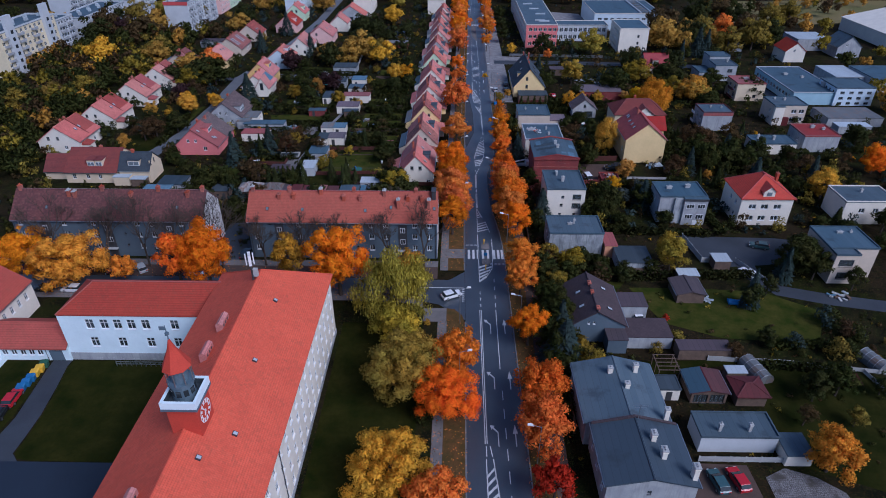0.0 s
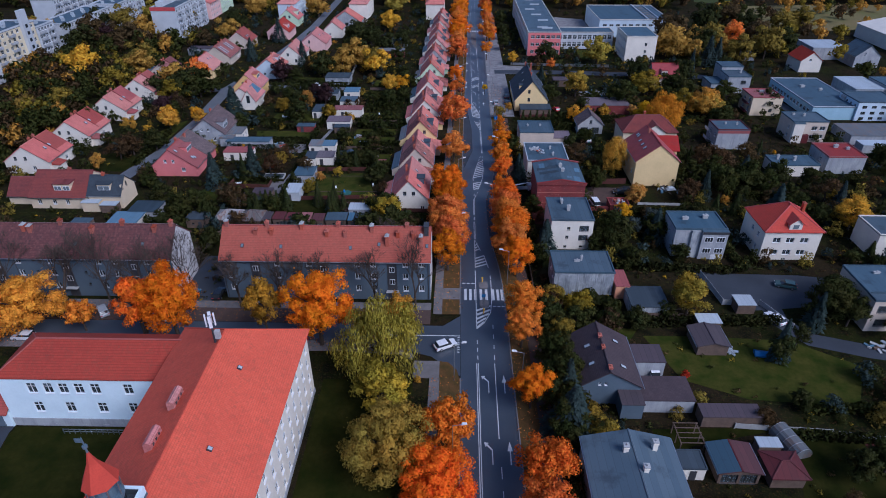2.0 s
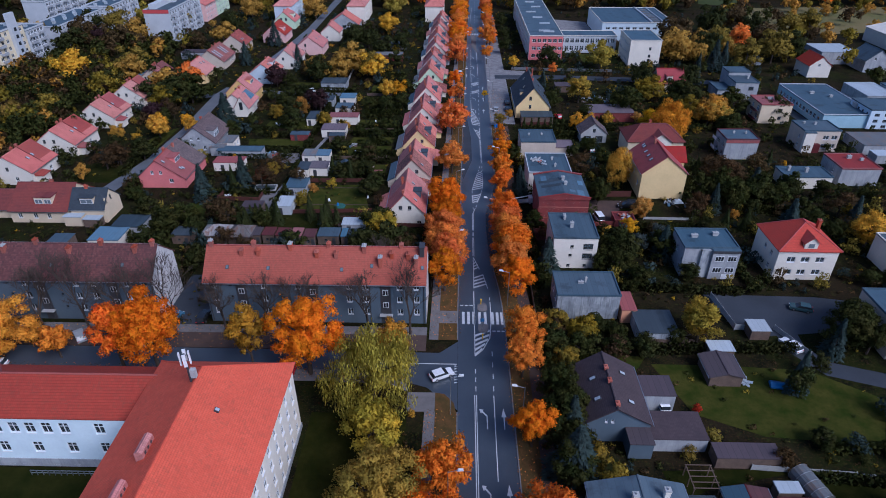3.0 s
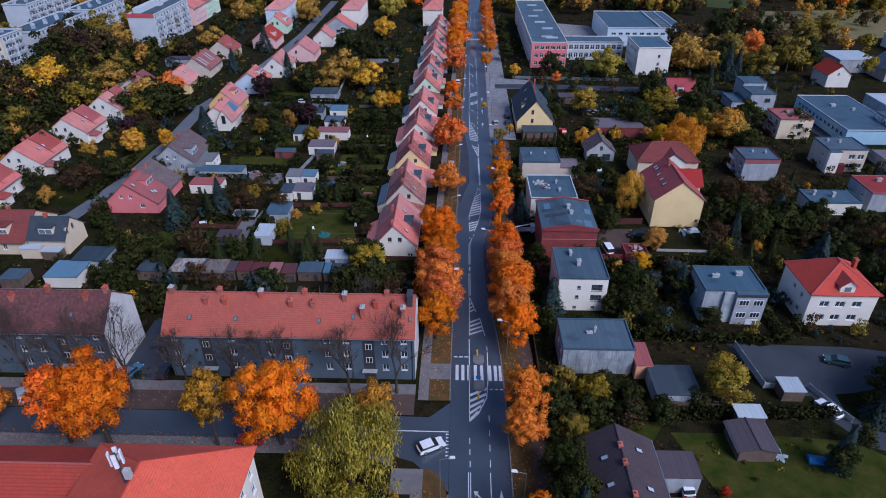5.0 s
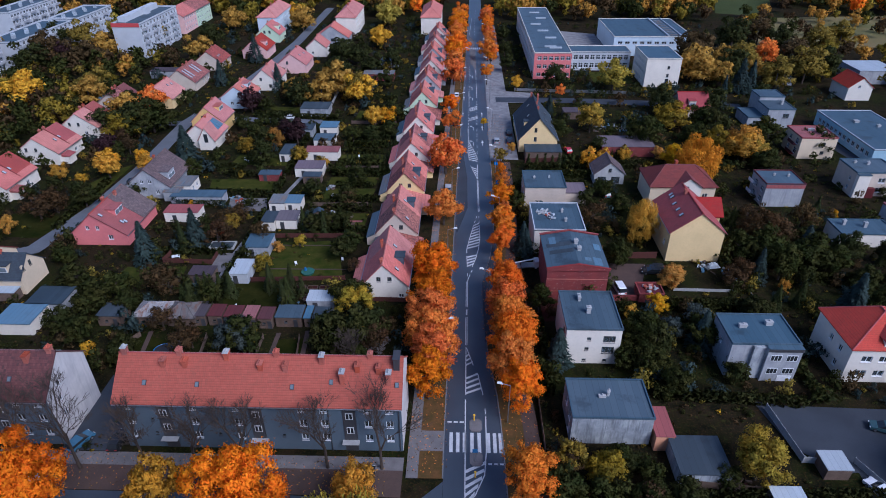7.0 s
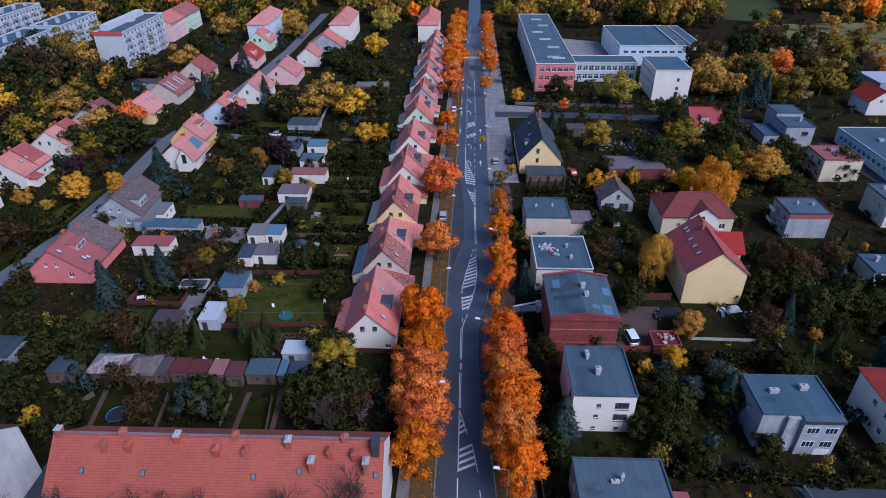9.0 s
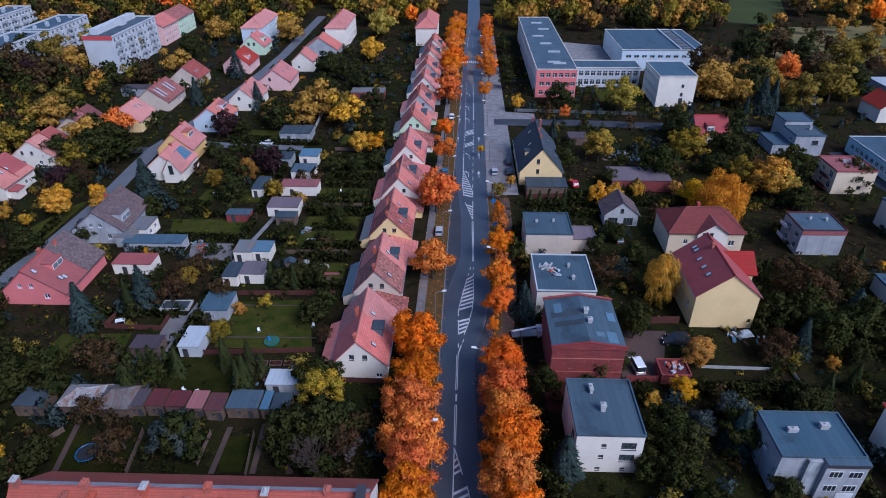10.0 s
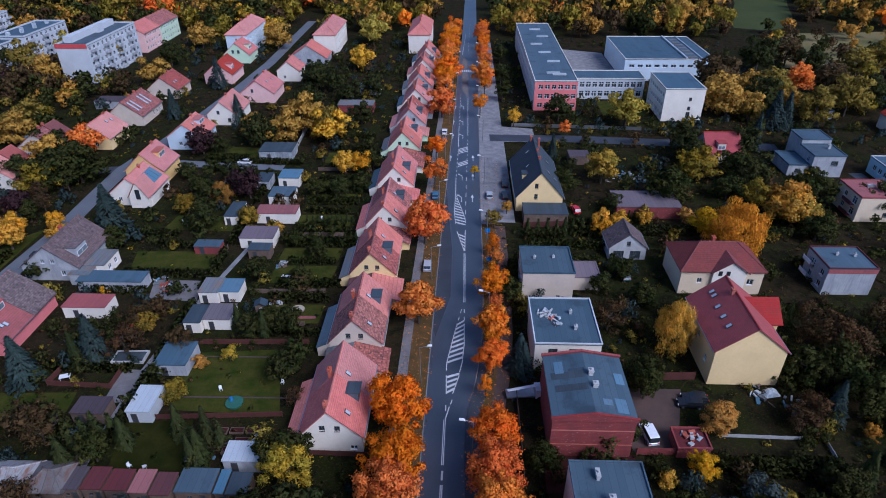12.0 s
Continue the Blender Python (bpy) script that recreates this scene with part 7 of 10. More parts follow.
brick = flat_house("brick_workshop", "dark red brick workshop with low-pitched felt roof", 28.6, 166.0, 12.4, 13.4, 8.0, M_BRICKRED, M_FELT_DARK, {}, parapet=0)
rr = Shape().prism([(-6.3, 8.16), (0, 9.3), (6.3, 8.16)], -6.6, 6.6)
part("pitched_roof", rr, M_FELT, brick)
for yy in (-6.98, 6.73):
    edge = part("gable_parapet", Shape().prism([(-6.4, 7.9), (6.4, 7.9), (6.4, 8.35), (0, 9.45), (-6.4, 8.35)], yy, yy + 0.25), M_BRICKRED, brick)
    part("coping", Shape().prism([(-6.5, 8.36), (0, 9.46), (6.5, 8.36), (6.5, 8.5), (0, 9.6), (-6.5, 8.5)][::-1], yy - 0.06, yy + 0.31), M_FELT_PINK, edge, "red metal coping")
for x0, x1, y0, y1 in ((3.4, 5.2, -5.9, -3.0), (4.4, 5.8, 0.2, 2.6), (1.6, 3.0, -4.6, -3.4), (-4.8, -3.4, 2.2, 4.9)):
    a = math.degrees(math.atan2(1.14, 6.5)) * (1 if x0 > 0 else -1)
    zc = 9.3 - 1.14 / 6.5 * abs(x0 + x1) / 2
    pt_ = part("felt_patch", Shape().box(-(x1 - x0) / 2, (x1 - x0) / 2, y0, y1, 0.01, 0.03), M_FELT_BLUE, brick, "paler felt patch")
    pt_.matrix_basis = pose((x0 + x1) / 2, 0, zc, 0, a, 0)
for y0, y1, w in ((1.0, 2.5, 5.4), (-1.7, -0.3, 5.0), (2.5, 3.1, 2.6)):
    soot = part("soot_stain", Shape().box(-w / 2, w / 2, y0, y1, 0.008, 0.02), M_FELT_DARK, brick, "dark sooty streak on the felt")
    soot.matrix_basis = pose(-0.15 - w / 2, 0, 9.3 - 1.14 / 6.5 * (0.15 + w / 2), 0, -math.degrees(math.atan2(1.14, 6.5)), 0)
chimney(brick, 0.6, 1.6, 9.0, 10.1, 0.7, 0.7, M_STONE, 1)
chimney(brick, 0.9, -1.0, 9.0, 9.9, 0.7, 0.7, M_STONE, 1)
for zz in (2.6, 5.6):
    part("string_course", Shape().box(-6.2, 6.2, -6.78, -6.7, zz, zz + 0.16), M_BRICK, brick, "projecting brick course")
flat_house("white_flat_house", "white flat-roofed house with clutter on its roof", 27.6, 184.6, 11.6, 13.2, 6.2, M_WHITE, M_FELT, {"S": [(3.2, 3.8, 1.6, 1.4, "dark"), (6.8, 3.8, 1.6, 1.4, "dark")]}, chimneys=((1.5, 2.0, 0.9, 0.6, 0.6), (1.8, -2.5, 0.9, 0.7, 0.7)), trim=M_SLABWALL)
flat_house("beige_house", "beige two-storey house with flat roof", 26.8, 205.0, 10.6, 10.0, 6.2, M_BEIGE, M_FELT, {"W": [(2.5, 3.6, 1.4, 1.3), (6.5, 3.6, 1.4, 1.3), (6.5, 0.9, 1.4, 1.3)]}, chimneys=((-2.5, 0.5, 0.6, 0.6, 0.6), (1.5, 0.8, 0.6, 0.6, 0.6)))
flat_house("annex", "small beige annex with grey roof", 35.4, 206.0, 5.6, 6.0, 3.2, M_BEIGE, M_FELT_LILAC, {}, parapet=0.15, category="annex")
gable_house("garage_house", "small house with two dark garage doors", 46.8, 215.4, 222.5, 4.2, 4.2, 3.2, 6.6, M_STONE, M_TILE_GREYBROWN, {"S": [(2.2, 0.1, 2.4, 2.2, "dark"), (6.0, 0.1, 2.4, 2.2, "dark"), (4.2, 3.6, 0.9, 1.2, "dark")]})
cv = hip_house("villa", "cream villa with maroon hipped roof", 54.6, 71.6, 202.4, 213.4, 5.6, 9.6, 5.0, M_CREAMPALE, M_TILE_DARK, {"S": [(4.0, 2.8, 1.0, 1.2), (8.6, 3.4, 0.9, 1.3), (9.8, 3.4, 0.9, 1.3), (14.5, 2.4, 1.4, 1.4)]}, "x", chimneys=((-1, 0.6, 8.5, 10.4),))
cg = part("cross_gable", Shape().prism([(-3.4, 0), (3.4, 0), (3.4, 5.9), (0, 8.3), (-3.4, 5.9)], -6.1, -1.0, pose(1.2, 0, 0)), M_WHITE, cv, "white gabled front bay")
part("gable_roof", Shape().prism([(-4.0, 5.6), (0, 8.42), (4.0, 5.6), (4.0, 5.78), (0, 8.62), (-4.0, 5.78)][::-1], -6.5, 0.6, pose(1.2, 0, 0)), M_TILE_DARK, cg)
for dx in (-0.8, 0.8):
    part("gable_window", Shape().box(dx - 0.4, dx + 0.4, -6.16, -6.104, 5.0, 6.1), M_GLASSDARK, cg)
    part("gable_window", Shape().box(dx * 2 - 0.6, dx * 2 + 0.6, -6.16, -6.104, 1.6, 2.9), M_GLASSDARK, cg)
yh = gable_house("yellow_house", "tall cream-yellow house with wine-red roof", 57.8, 175.4, 190.6, 6.0, 6.0, 7.6, 12.4, M_CREAM, M_TILE_WINE, {"W": [(3, 3.0, 1.0, 1.3), (7.5, 4.6, 1.0, 1.3), (11.5, 4.6, 1.0, 1.3)]}, skylights=((-1, -4, 0.5), (-1, -1.4, 0.5), (-1, 1.4, 0.5), (-1, 4.4, 0.45), (-1, 5.6, 0.45)), chimneys=((-0.6, 2.8, 0.7),))
part("cross_roof", Shape().prism([(-4.0, 7.6), (0, 10.8), (4.0, 7.6), (4.0, 7.8), (0, 11.02), (-4.0, 7.8)][::-1], 0, 7.6, pose(0.6, 3.4, 0, 0, 0, -90)), M_TILE_WINE, yh)
part("cross_wing", Shape().prism([(-3.6, 0), (3.6, 0), (3.6, 7.7), (0, 10.7), (-3.6, 7.7)], 0, 6.9, pose(0.6, 3.4, 0, 0, 0, -90)), M_CREAM, yh)
gable_house("cream_house", "cream house with dark slate gable roof", 29.0, 238.2, 262.0, 6.0, 6.0, 4.2, 11.0, M_CREAM, M_TILE_GREY, {"S": [(5.0, 6.6, 0.9, 1.4, "dark"), (5.0, 3.6, 0.9, 1.4, "dark")]}, skylights=((1, -6, 0.4), (1, -6, 0.7), (1, 2, 0.5), (-1, 6, 0.3), (-1, -2, 0.4)), chimneys=((0.3, -3, 0.6), (0.3, 2, 0.6), (-0.6, 11, 0.8), (1.4, 9, 0.9)), dormers=((-1, -5.0, 0.45, 0.7, 2.0),))
flat_house("carport", "dark shed with torn felt roof", 30.0, 234.0, 11.0, 6.0, 3.0, M_WOOD, M_FELT_DARK, {}, parapet=0, category="shed")
flat_house("long_shed", "long workshop with grey and maroon roof", 56.6, 239.4, 16.4, 9.0, 3.3, M_BRICKRED, M_FELT_LILAC, {}, parapet=0, category="shed")
gable_house("cottage", "cottage with wine-red roof and skylight", 88.2, 271.0, 281.5, 6.0, 6.0, 3.2, 7.6, M_BEIGE, M_TILE_WINE, {}, yaw=-90, dormers=((1, -1, 0.35, 0.85, 2.4),))
flat_house("grey_villa", "grey flat-roofed villa with a low side wing", 114.0, 265.4, 9.0, 8.8, 6.4, M_GREY, M_FELT, {"S": [(6.2, 3.6, 2.0, 1.4, "dark")], "W": [(3.0, 3.8, 1.4, 1.3)]}, chimneys=((2, 1.0, 1.4, 0.9, 0.9),))
flat_house("villa_wing", "low grey side wing with a flat roof terrace", 106.5, 267.0, 5.8, 10.0, 3.2, M_GREY, M_FELT, {"S": [(2.8, 1.0, 1.6, 1.2, "dark")]}, category="annex")
flat_house("villa_wing", "upper storey set back over the villa", 114.2, 274.0, 8.6, 7.6, 7.8, M_GREY, M_FELT, {}, category="annex")
bb = flat_house("beige_block", "beige three-storey house with faded red roof and balconies", 113.8, 239.8, 10.8, 10.4, 6.6, M_CREAMPALE, M_FELT_PINK, {"S": [(7.0, 4.2, 1.2, 1.1, "dark"), (7.2, 1.4, 1.2, 1.1, "dark")], "W": [(2.4, 4.0, 1.8, 1.9), (6.6, 4.2, 1.4, 1.4), (2.4, 1.0, 1.8, 1.9), (6.6, 1.2, 1.4, 1.4)]}, chimneys=((0, 1.0, 0.8, 2.4, 0.8), (3.2, -1.5, 0.8, 1.0, 1.0)), trim=M_FELT_PINK)
for z in (0.8, 3.8):
    bal = part("balcony", Shape().box(-6.7, -5.404, -3.4, 0.4, z, z + 0.15), M_FELT_PINK, bb, "red painted balcony")
    part("balcony_rail", Shape().box(-6.7, -6.62, -3.4, 0.4, z + 0.154, z + 1.0), M_FELT_RED, bal)
gb = flat_house("grey_block", "grey two-storey house with a red roof band", 89.6, 207.0, 10.0, 8.6, 6.4, M_GREY, M_FELT, {"W": [(2.0, 3.7, 1.4, 1.4), (5.8, 3.4, 1.6, 1.9), (2.0, 1.0, 1.4, 1.4), (5.8, 1.0, 1.4, 1.4)]}, chimneys=((-1, 1.0, 0.7, 0.6, 0.6), (2.5, 0.5, 0.7, 0.6, 0.6)), trim=M_FELT_RED)
part("roof_band", Shape().box(-5.05, 5.05, -4.42, -4.304, 5.4, 6.38), M_FELT_PINK, gb, "red painted roof band")
for z in (1.2, 4.2):
    bal = part("balcony", Shape().box(-6.2, -5.004, 0.6, 3.6, z, z + 0.15), M_STONE, gb)
    part("balcony_rail", Shape().box(-6.2, -6.12, 0.6, 3.6, z + 0.154, z + 1.0), M_FRAME, bal)
b3 = flat_house("beige_block", "beige two-storey house with white windows", 117.0, 214.0, 11.4, 9.2, 6.8, M_BEIGE, M_FELT, {"S": [(7.2, 4.0, 1.8, 1.4), (9.8, 4.0, 1.8, 1.4), (7.2, 1.2, 1.8, 1.4), (9.8, 1.2, 1.8, 1.4)], "W": [(2.4, 3.8, 0.9, 1.2), (2.4, 1.2, 0.9, 1.2)]}, chimneys=((0, 1, 0.9, 0.9, 0.9), (-3, 2, 0.7, 0.8, 0.8)))
part("front_bay", Shape().box(-5.7, -2.4, -5.8, -4.604, 0, 6.6), M_WHITE, b3, "white projecting end bay")
part("bay_roof", Shape().box(-5.82, -2.28, -5.92, -4.73, 6.604, 6.8), M_FELT, b3)
part("porch", Shape().box(-2.3, -0.2, -5.8, -4.604, 0, 2.8), M_FELT_RED, b3, "dark red entrance porch")
flat_house("grey_house", "grey house with faded red flat roof", 116.0, 189.8, 11.0, 10.6, 5.2, M_GREY, M_FELT_PINK, {"W": [(4, 2.6, 1.0, 1.2)]}, chimneys=((0, 2, 1.0, 1.6, 0.9), (2.8, 0.5, 0.8, 1.2, 0.8)))
flat_house("low_house", "low white house half hidden by trees", 101.0, 186.0, 13.0, 7.0, 3.4, M_WHITE, M_FELT, {}, chimneys=((-4, 1, 1.4, 0.9, 0.9), (0.5, 0, 1.4, 1.0, 1.0)))
flat_house("workshop_hall", "long pale blue workshop hall with flat felt roof", 137.4, 248.0, 18.0, 35.0, 4.6, M_SKYBLUE, M_FELT, {"W": grid(3, 32, 12, (1.7,), 1.6, 1.5)}, category="hall", chimneys=((-2, 6, 0.8, 2.0, 1.6), (3, 2, 0.8, 1.4, 1.2), (6.0, -9, 1.6, 1.4, 3.0)), trim=M_SLABWALL)
lane("road", [(124.5, 264), (126.0, 240), (128, 224), (150, 223)], 4.0, M_ASPHALT_OLD, 0.014, "worn asphalt drive beside the hall")
flat_house("office_block", "white three-storey office block with rows of dark windows", 150.8, 236.0, 14.5, 12.6, 6.6, M_BLUEWHITE, M_FELT, {"S": grid(2.4, 12.4, 4, (0.5, 2.5, 4.6), 1.7, 0.9, "dark"), "W": grid(2, 10, 4, (0.5, 2.5, 4.6), 1.0, 0.9, "dark")}, category="office")
flat_house("storage_shed", "long shed with pale sheet roof", 139.5, 213.0, 19.0, 11.5, 3.0, M_GREY, M_FELT_PALE, {}, parapet=0, category="shed")
flat_house("storage_hall", "large hall with dark grey roof", 179.0, 256.0, 22.0, 21.0, 5.0, M_GREY, M_FELT, {}, parapet=0.2, category="hall")
flat_house("storage_shed", "shed with white sheet roof", 161.8, 261.5, 11.6, 17.0, 4.2, M_GREY, M_FELT_WHITE, {}, parapet=0, category="shed")
flat_house("storage_shed", "low shed with white sheet roof", 135.6, 202.4, 11.0, 4.4, 2.6, M_GREY, M_FELT_WHITE, {}, parapet=0, category="shed")
flat_house("white_building", "low building with a wide white roof among trees", 176.0, 320.0, 16.0, 16.0, 5.4, M_GREY, M_FELT_WHITE, {}, parapet=0, category="hall")
flat_house("shed", "small grey building among trees", 137.6, 312.5, 6.0, 5.4, 3.0, M_GREY, M_FELT, {}, parapet=0, category="shed")
hip_house("sports_hall", "big white tent-like sports hall", 214, 250, 298, 360, 6.5, 12.5, 6, M_WHITE, M_WHITE, {}, category="hall")
gable_house("grey_house", "grey gabled house by a lamp", 186.0, 299.0, 312.0, 5.5, 5.5, 5.0, 9.5, M_GREY, M_FELT, {"S": [(4, 5.2, 1, 1.2), (7, 2.0, 1, 1.2)]})
gable_house("red_house", "house with red roof among trees", 157.0, 291.0, 303.0, 4.6, 4.6, 5.0, 8.6, M_WHITE, M_TILE, {"S": [(4, 4.6, 1, 1.2)]})
flat_house("white_villa", "white villa with flat grey roof", 104.6, 142.4, 13.0, 9.0, 6.2, M_WHITE, M_FELT, {"S": grid(4.5, 11.5, 3, (3.2,), 1.4, 1.3)}, chimneys=((0, 1.0, 1.0, 0.7, 0.7),), trim=M_WHITE)
flat_house("grey_house", "grey house with flat blue-grey roof and front wing", 86.8, 118.6, 10.4, 9.4, 7.3, M_BEIGE, M_FELT, {"S": [(7.6, 1.0, 1.2, 1.4, "dark")], "W": [(3.0, 4.4, 1.2, 1.3, "dark"), (6.4, 4.4, 1.2, 1.3, "dark")]}, chimneys=((0, 2.0, 0.5, 1.6, 0.6), (2.6, 2.2, 0.5, 0.6, 0.6)))
flat_house("house_wing", "projecting front wing with a wide dark window", 84.1, 112.6, 5.0, 2.5, 7.2, M_BEIGE, M_FELT, {"S": [(2.6, 4.4, 3.2, 1.7, "dark"), (2.6, 1.2, 2.4, 1.7, "dark")]}, category="annex")
# grey render on this white house carries the shade on its walls
flat_house("low_house", "low white house with grey flat roof and chimneys", 44.2, 67.6, 11.8, 5.0, 3.2, M_SLABWALL, M_FELT, {}, chimneys=((-2.8, -1.2, 1.6, 0.6, 0.6), (1.8, -1.2, 1.6, 0.6, 0.6)))
flat_house("shed", "white hut with dark roof", 36.4, 77.6, 4.4, 3.4, 2.4, M_WHITE, M_FELT_DARK, {}, parapet=0.1, category="shed", doors=(("S", 2.6, 1.0, 2.0, M_DARKFRAME),))
two = gable_house("shed", "open shed with blue and maroon roof", 43.4, 75.4, 80.8, 3.0, 3.0, 2.3, 2.9, M_WOOD, M_FELT_RED, {"S": [(1.6, 0.05, 2.4, 1.9, "dark"), (4.4, 0.05, 2.4, 1.9, "dark")]}, category="shed")
part("blue_roof_half", Shape().prism([(-3.4, 2.38), (-0.1, 3.11), (-0.1, 3.15), (-3.4, 2.45)], -2.95, 2.95), M_FELT, two, "blue-grey felt half of the roof")
hip_house("shed", "shed with dark red pyramid roof", 47.9, 52.8, 74.8, 79.2, 2.2, 3.3, 2.3, M_WOOD, M_FELT_RED, {}, "x", category="shed")
flat_house("shed", "small hut with white sheet roof", 50.0, 81.4, 3.4, 1.8, 2.1, M_WOOD, M_FELT_WHITE, {}, parapet=0, category="shed")
flat_house("shed", "low white lean-to with pale roof", 52.6, 64.8, 4.0, 4.4, 2.2, M_WHITE, M_FELT, {}, parapet=0, category="shed")

# ---- modern school at the far end ----
sw = {"S": [(2.2 + i * 2.4, z, 1.8, 1.6) for i in range(6) for z in (1.2, 4.6, 8.0)]}
ns = flat_house("modern_school", "long three-storey school wing with pink end wall and grey roof", 42.8, 365.0, 15.5, 96.0, 10.8, M_WHITE, M_FELT, {"W": grid(3, 93, 30, (1.2, 4.6, 8.0), 2.0, 1.7), "S": sw["S"]}, category="school", trim=M_WHITE)
fw = Shape()
wall_face(fw, (-7.75, -48.15), (1, 0), (0, -1), 15.5, [(0, 10.7), (15.5, 10.7)], [(q[0] - 0.9, q[0] + 0.9, q[1], q[1] + 1.6) for q in sw["S"]], 0.14)
part("pink_end_wall", fw, M_PINK, ns, "pink rendered end wall")
for yy in (-40, -38, -22, -8, 6, 20, 34):
    part("roof_light", Shape().box(-4.5 + (yy % 3) * 2, 0.5 + (yy % 3) * 2, yy - 0.6, yy + 0.6, 10.97, 11.5), M_FELT_WHITE, ns)
flat_house("school_link", "two-storey school link with rows of windows", 64.5, 336.0, 28.0, 11.0, 7.8, M_SLABWALL, M_FELT, {"S": grid(1.8, 26.2, 11, (1.2, 4.7), 1.9, 2.1)}, category="school", trim=M_WHITE)
flat_house("school_block", "white school block with a green entrance", 86.0, 316.6, 13.8, 20.4, 11.4, M_WHITE, M_FELT, {"S": [(9, 7.4, 1.0, 1.2, "dark"), (9, 4.2, 1.0, 1.2, "dark"), (9, 1.2, 1.4, 2.2, "dark")], "W": grid(2, 18, 7, (1.4, 4.8, 8.2), 1.2, 1.5)}, category="school", trim=M_WHITE)
gym = flat_house("gymnasium", "pale school gymnasium with wide flat roof", 94.8, 375.0, 37.0, 40.0, 8.8, M_PALEBLUE, M_FELT, {"S": grid(3, 34, 10, (5.6,), 2.2, 1.2)}, category="school", trim=M_WHITE)
part("roof_rib", Shape().box(6.5, 7.3, -19.5, 19.5, 8.97, 9.6), M_FELT_WHITE, gym)
part("roof_rib", Shape().box(13.0, 13.5, -19.5, 19.5, 8.97, 9.4), M_FELT_WHITE, gym)
for i in range(7):
    part("roof_light", Shape().box(8.4, 12.0, -17 + 5 * i, -15.6 + 5 * i, 8.97, 9.3), M_FELT_PALE, gym)

# ---- garages and garden sheds west ----
for x, y, w, d, ht, wall, roof, words in (
    (-66.5, 193.0, 8.7, 4.4, 2.7, M_WHITE, M_FELT_PINK, "white garage with red felt roof"), (-38.2, 232.4, 10.2, 4.6, 2.8, M_WHITE, M_FELT_PINK, "white double garage with faded red roof"),
    (-39.7, 221.0, 8.0, 5.6, 2.7, M_WHITE, M_FELT_LILAC, "white garage with lilac felt roof"), (-43.4, 199.0, 4.0, 5.2, 2.7, M_WHITE, M_FELT_PALE, "white garage with pale sheet roof"), (-39.2, 199.2, 4.0, 4.6, 2.6, M_WHITE, M_FELT_BLUE, "white garage with blue-grey roof"),
    (-39.5, 242.7, 6.4, 5.8, 2.7, M_WHITE, M_FELT, "white garage with blue-grey roof"), (-40.0, 253.8, 5.8, 5.8, 2.8, M_WHITE, M_FELT_BLUE, "white garage with grey roof"),
    (-43.2, 189.6, 3.2, 5.6, 2.5, M_WHITE, M_FELT_DARK, "small white hut with dark roof"), (-38.8, 190.4, 5.2, 5.0, 2.5, M_WHITE, M_FELT_LILAC, "small white hut with pinkish roof"), (-42.6, 178.1, 5.6, 6.2, 2.5, M_GREY, M_FELT, "garden shed with blue-grey roof"),
    (-43.3, 167.0, 3.9, 5.8, 2.5, M_SLABWALL, M_FELT_WHITE, "garden shed with white sheet roof"), (-51.6, 165.5, 5.2, 3.6, 2.3, M_WOOD, M_FELT_BROWN, "garden shed with brownish lilac roof"),
    (-66.0, 202.0, 14.0, 4.0, 2.5, M_GREY, M_FELT, "row of low grey sheds"), (-23.6, 156.8, 5.6, 3.6, 2.4, M_GREY, M_FELT_WHITE, "greenhouse shed with pale roof"),
    (-48.7, 273.2, 10.2, 7.4, 2.8, M_CONC, M_FELT_DARK, "garage row with dark roof"), (-30.5, 316.0, 13.0, 6.0, 2.8, M_BRICKRED, M_FELT_PALE, "low garages with pale roof"),
    (-28.0, 337.0, 8.0, 6.0, 2.8, M_GREY, M_FELT, "low shed with grey roof"), (-47.0, 252.0, 3.8, 5.8, 2.6, M_CONC, M_FELT_DARK, "low concrete garage with dark roof"), (-37.8, 215.0, 5.0, 3.0, 2.4, M_WOOD, M_FELT_DARK, "lean-to with dark roof"), (-49.3, 232.9, 3.4, 8.0, 2.5, M_WHITE, M_FELT_DARK, "narrow white shed with dark roof"), (-50.5, 216.6, 6.0, 3.0, 2.1, M_BRICKRED, M_FELT, "low red shed with blue-grey roof"), (44.3, 270.6, 6.0, 5.0, 2.6, M_WOOD, M_FELT_BROWN, "shed with purplish brown roof"),
    (-128.0, 282.0, 12.0, 6.0, 3.0, M_GREY, M_FELT_BLUE, "low building with blue roof"), (-123.0, 318.0, 12.0, 6.0, 3.0, M_GREY, M_FELT_BROWN, "low dark shed among trees"),
):
    flat_house("garage" if "garage" in words else "shed", words, x, y, w, d, ht, wall, roof, {}, parapet=0, category="garage" if "garage" in words else "shed", doors=(("S", w * 0.3, 1.0, 2.0, M_DARKFRAME),))
flat_house("garage", "long shed with blue-grey roof behind the apartments", -81.7, 149.0, 7.3, 6.3, 2.7, M_WHITE, M_FELT_BLUE, {}, parapet=0, category="garage")
flat_house("garage", "garage with black felt roof", -79.2, 155.2, 7.3, 6.0, 2.7, M_GREY, M_FELT_DARK, {}, parapet=0, category="garage")
flat_house("shed", "small shed with dark blue roof", -92.5, 147.2, 4.6, 4.0, 2.4, M_WOOD, M_FELT, {}, parapet=0, category="shed")
flat_house("terrace_roof", "white flat terrace roof of the cream house", -95.2, 158.0, 4.6, 2.0, 2.6, M_CREAMPALE, M_FELT_WHITE, {}, parapet=0, category="annex")
flat_house("terrace_roof", "white sheet canopy beside the cream house", -90.2, 157.6, 4.2, 2.2, 2.2, M_WOOD, M_FELT_WHITE, {}, parapet=0, category="annex")
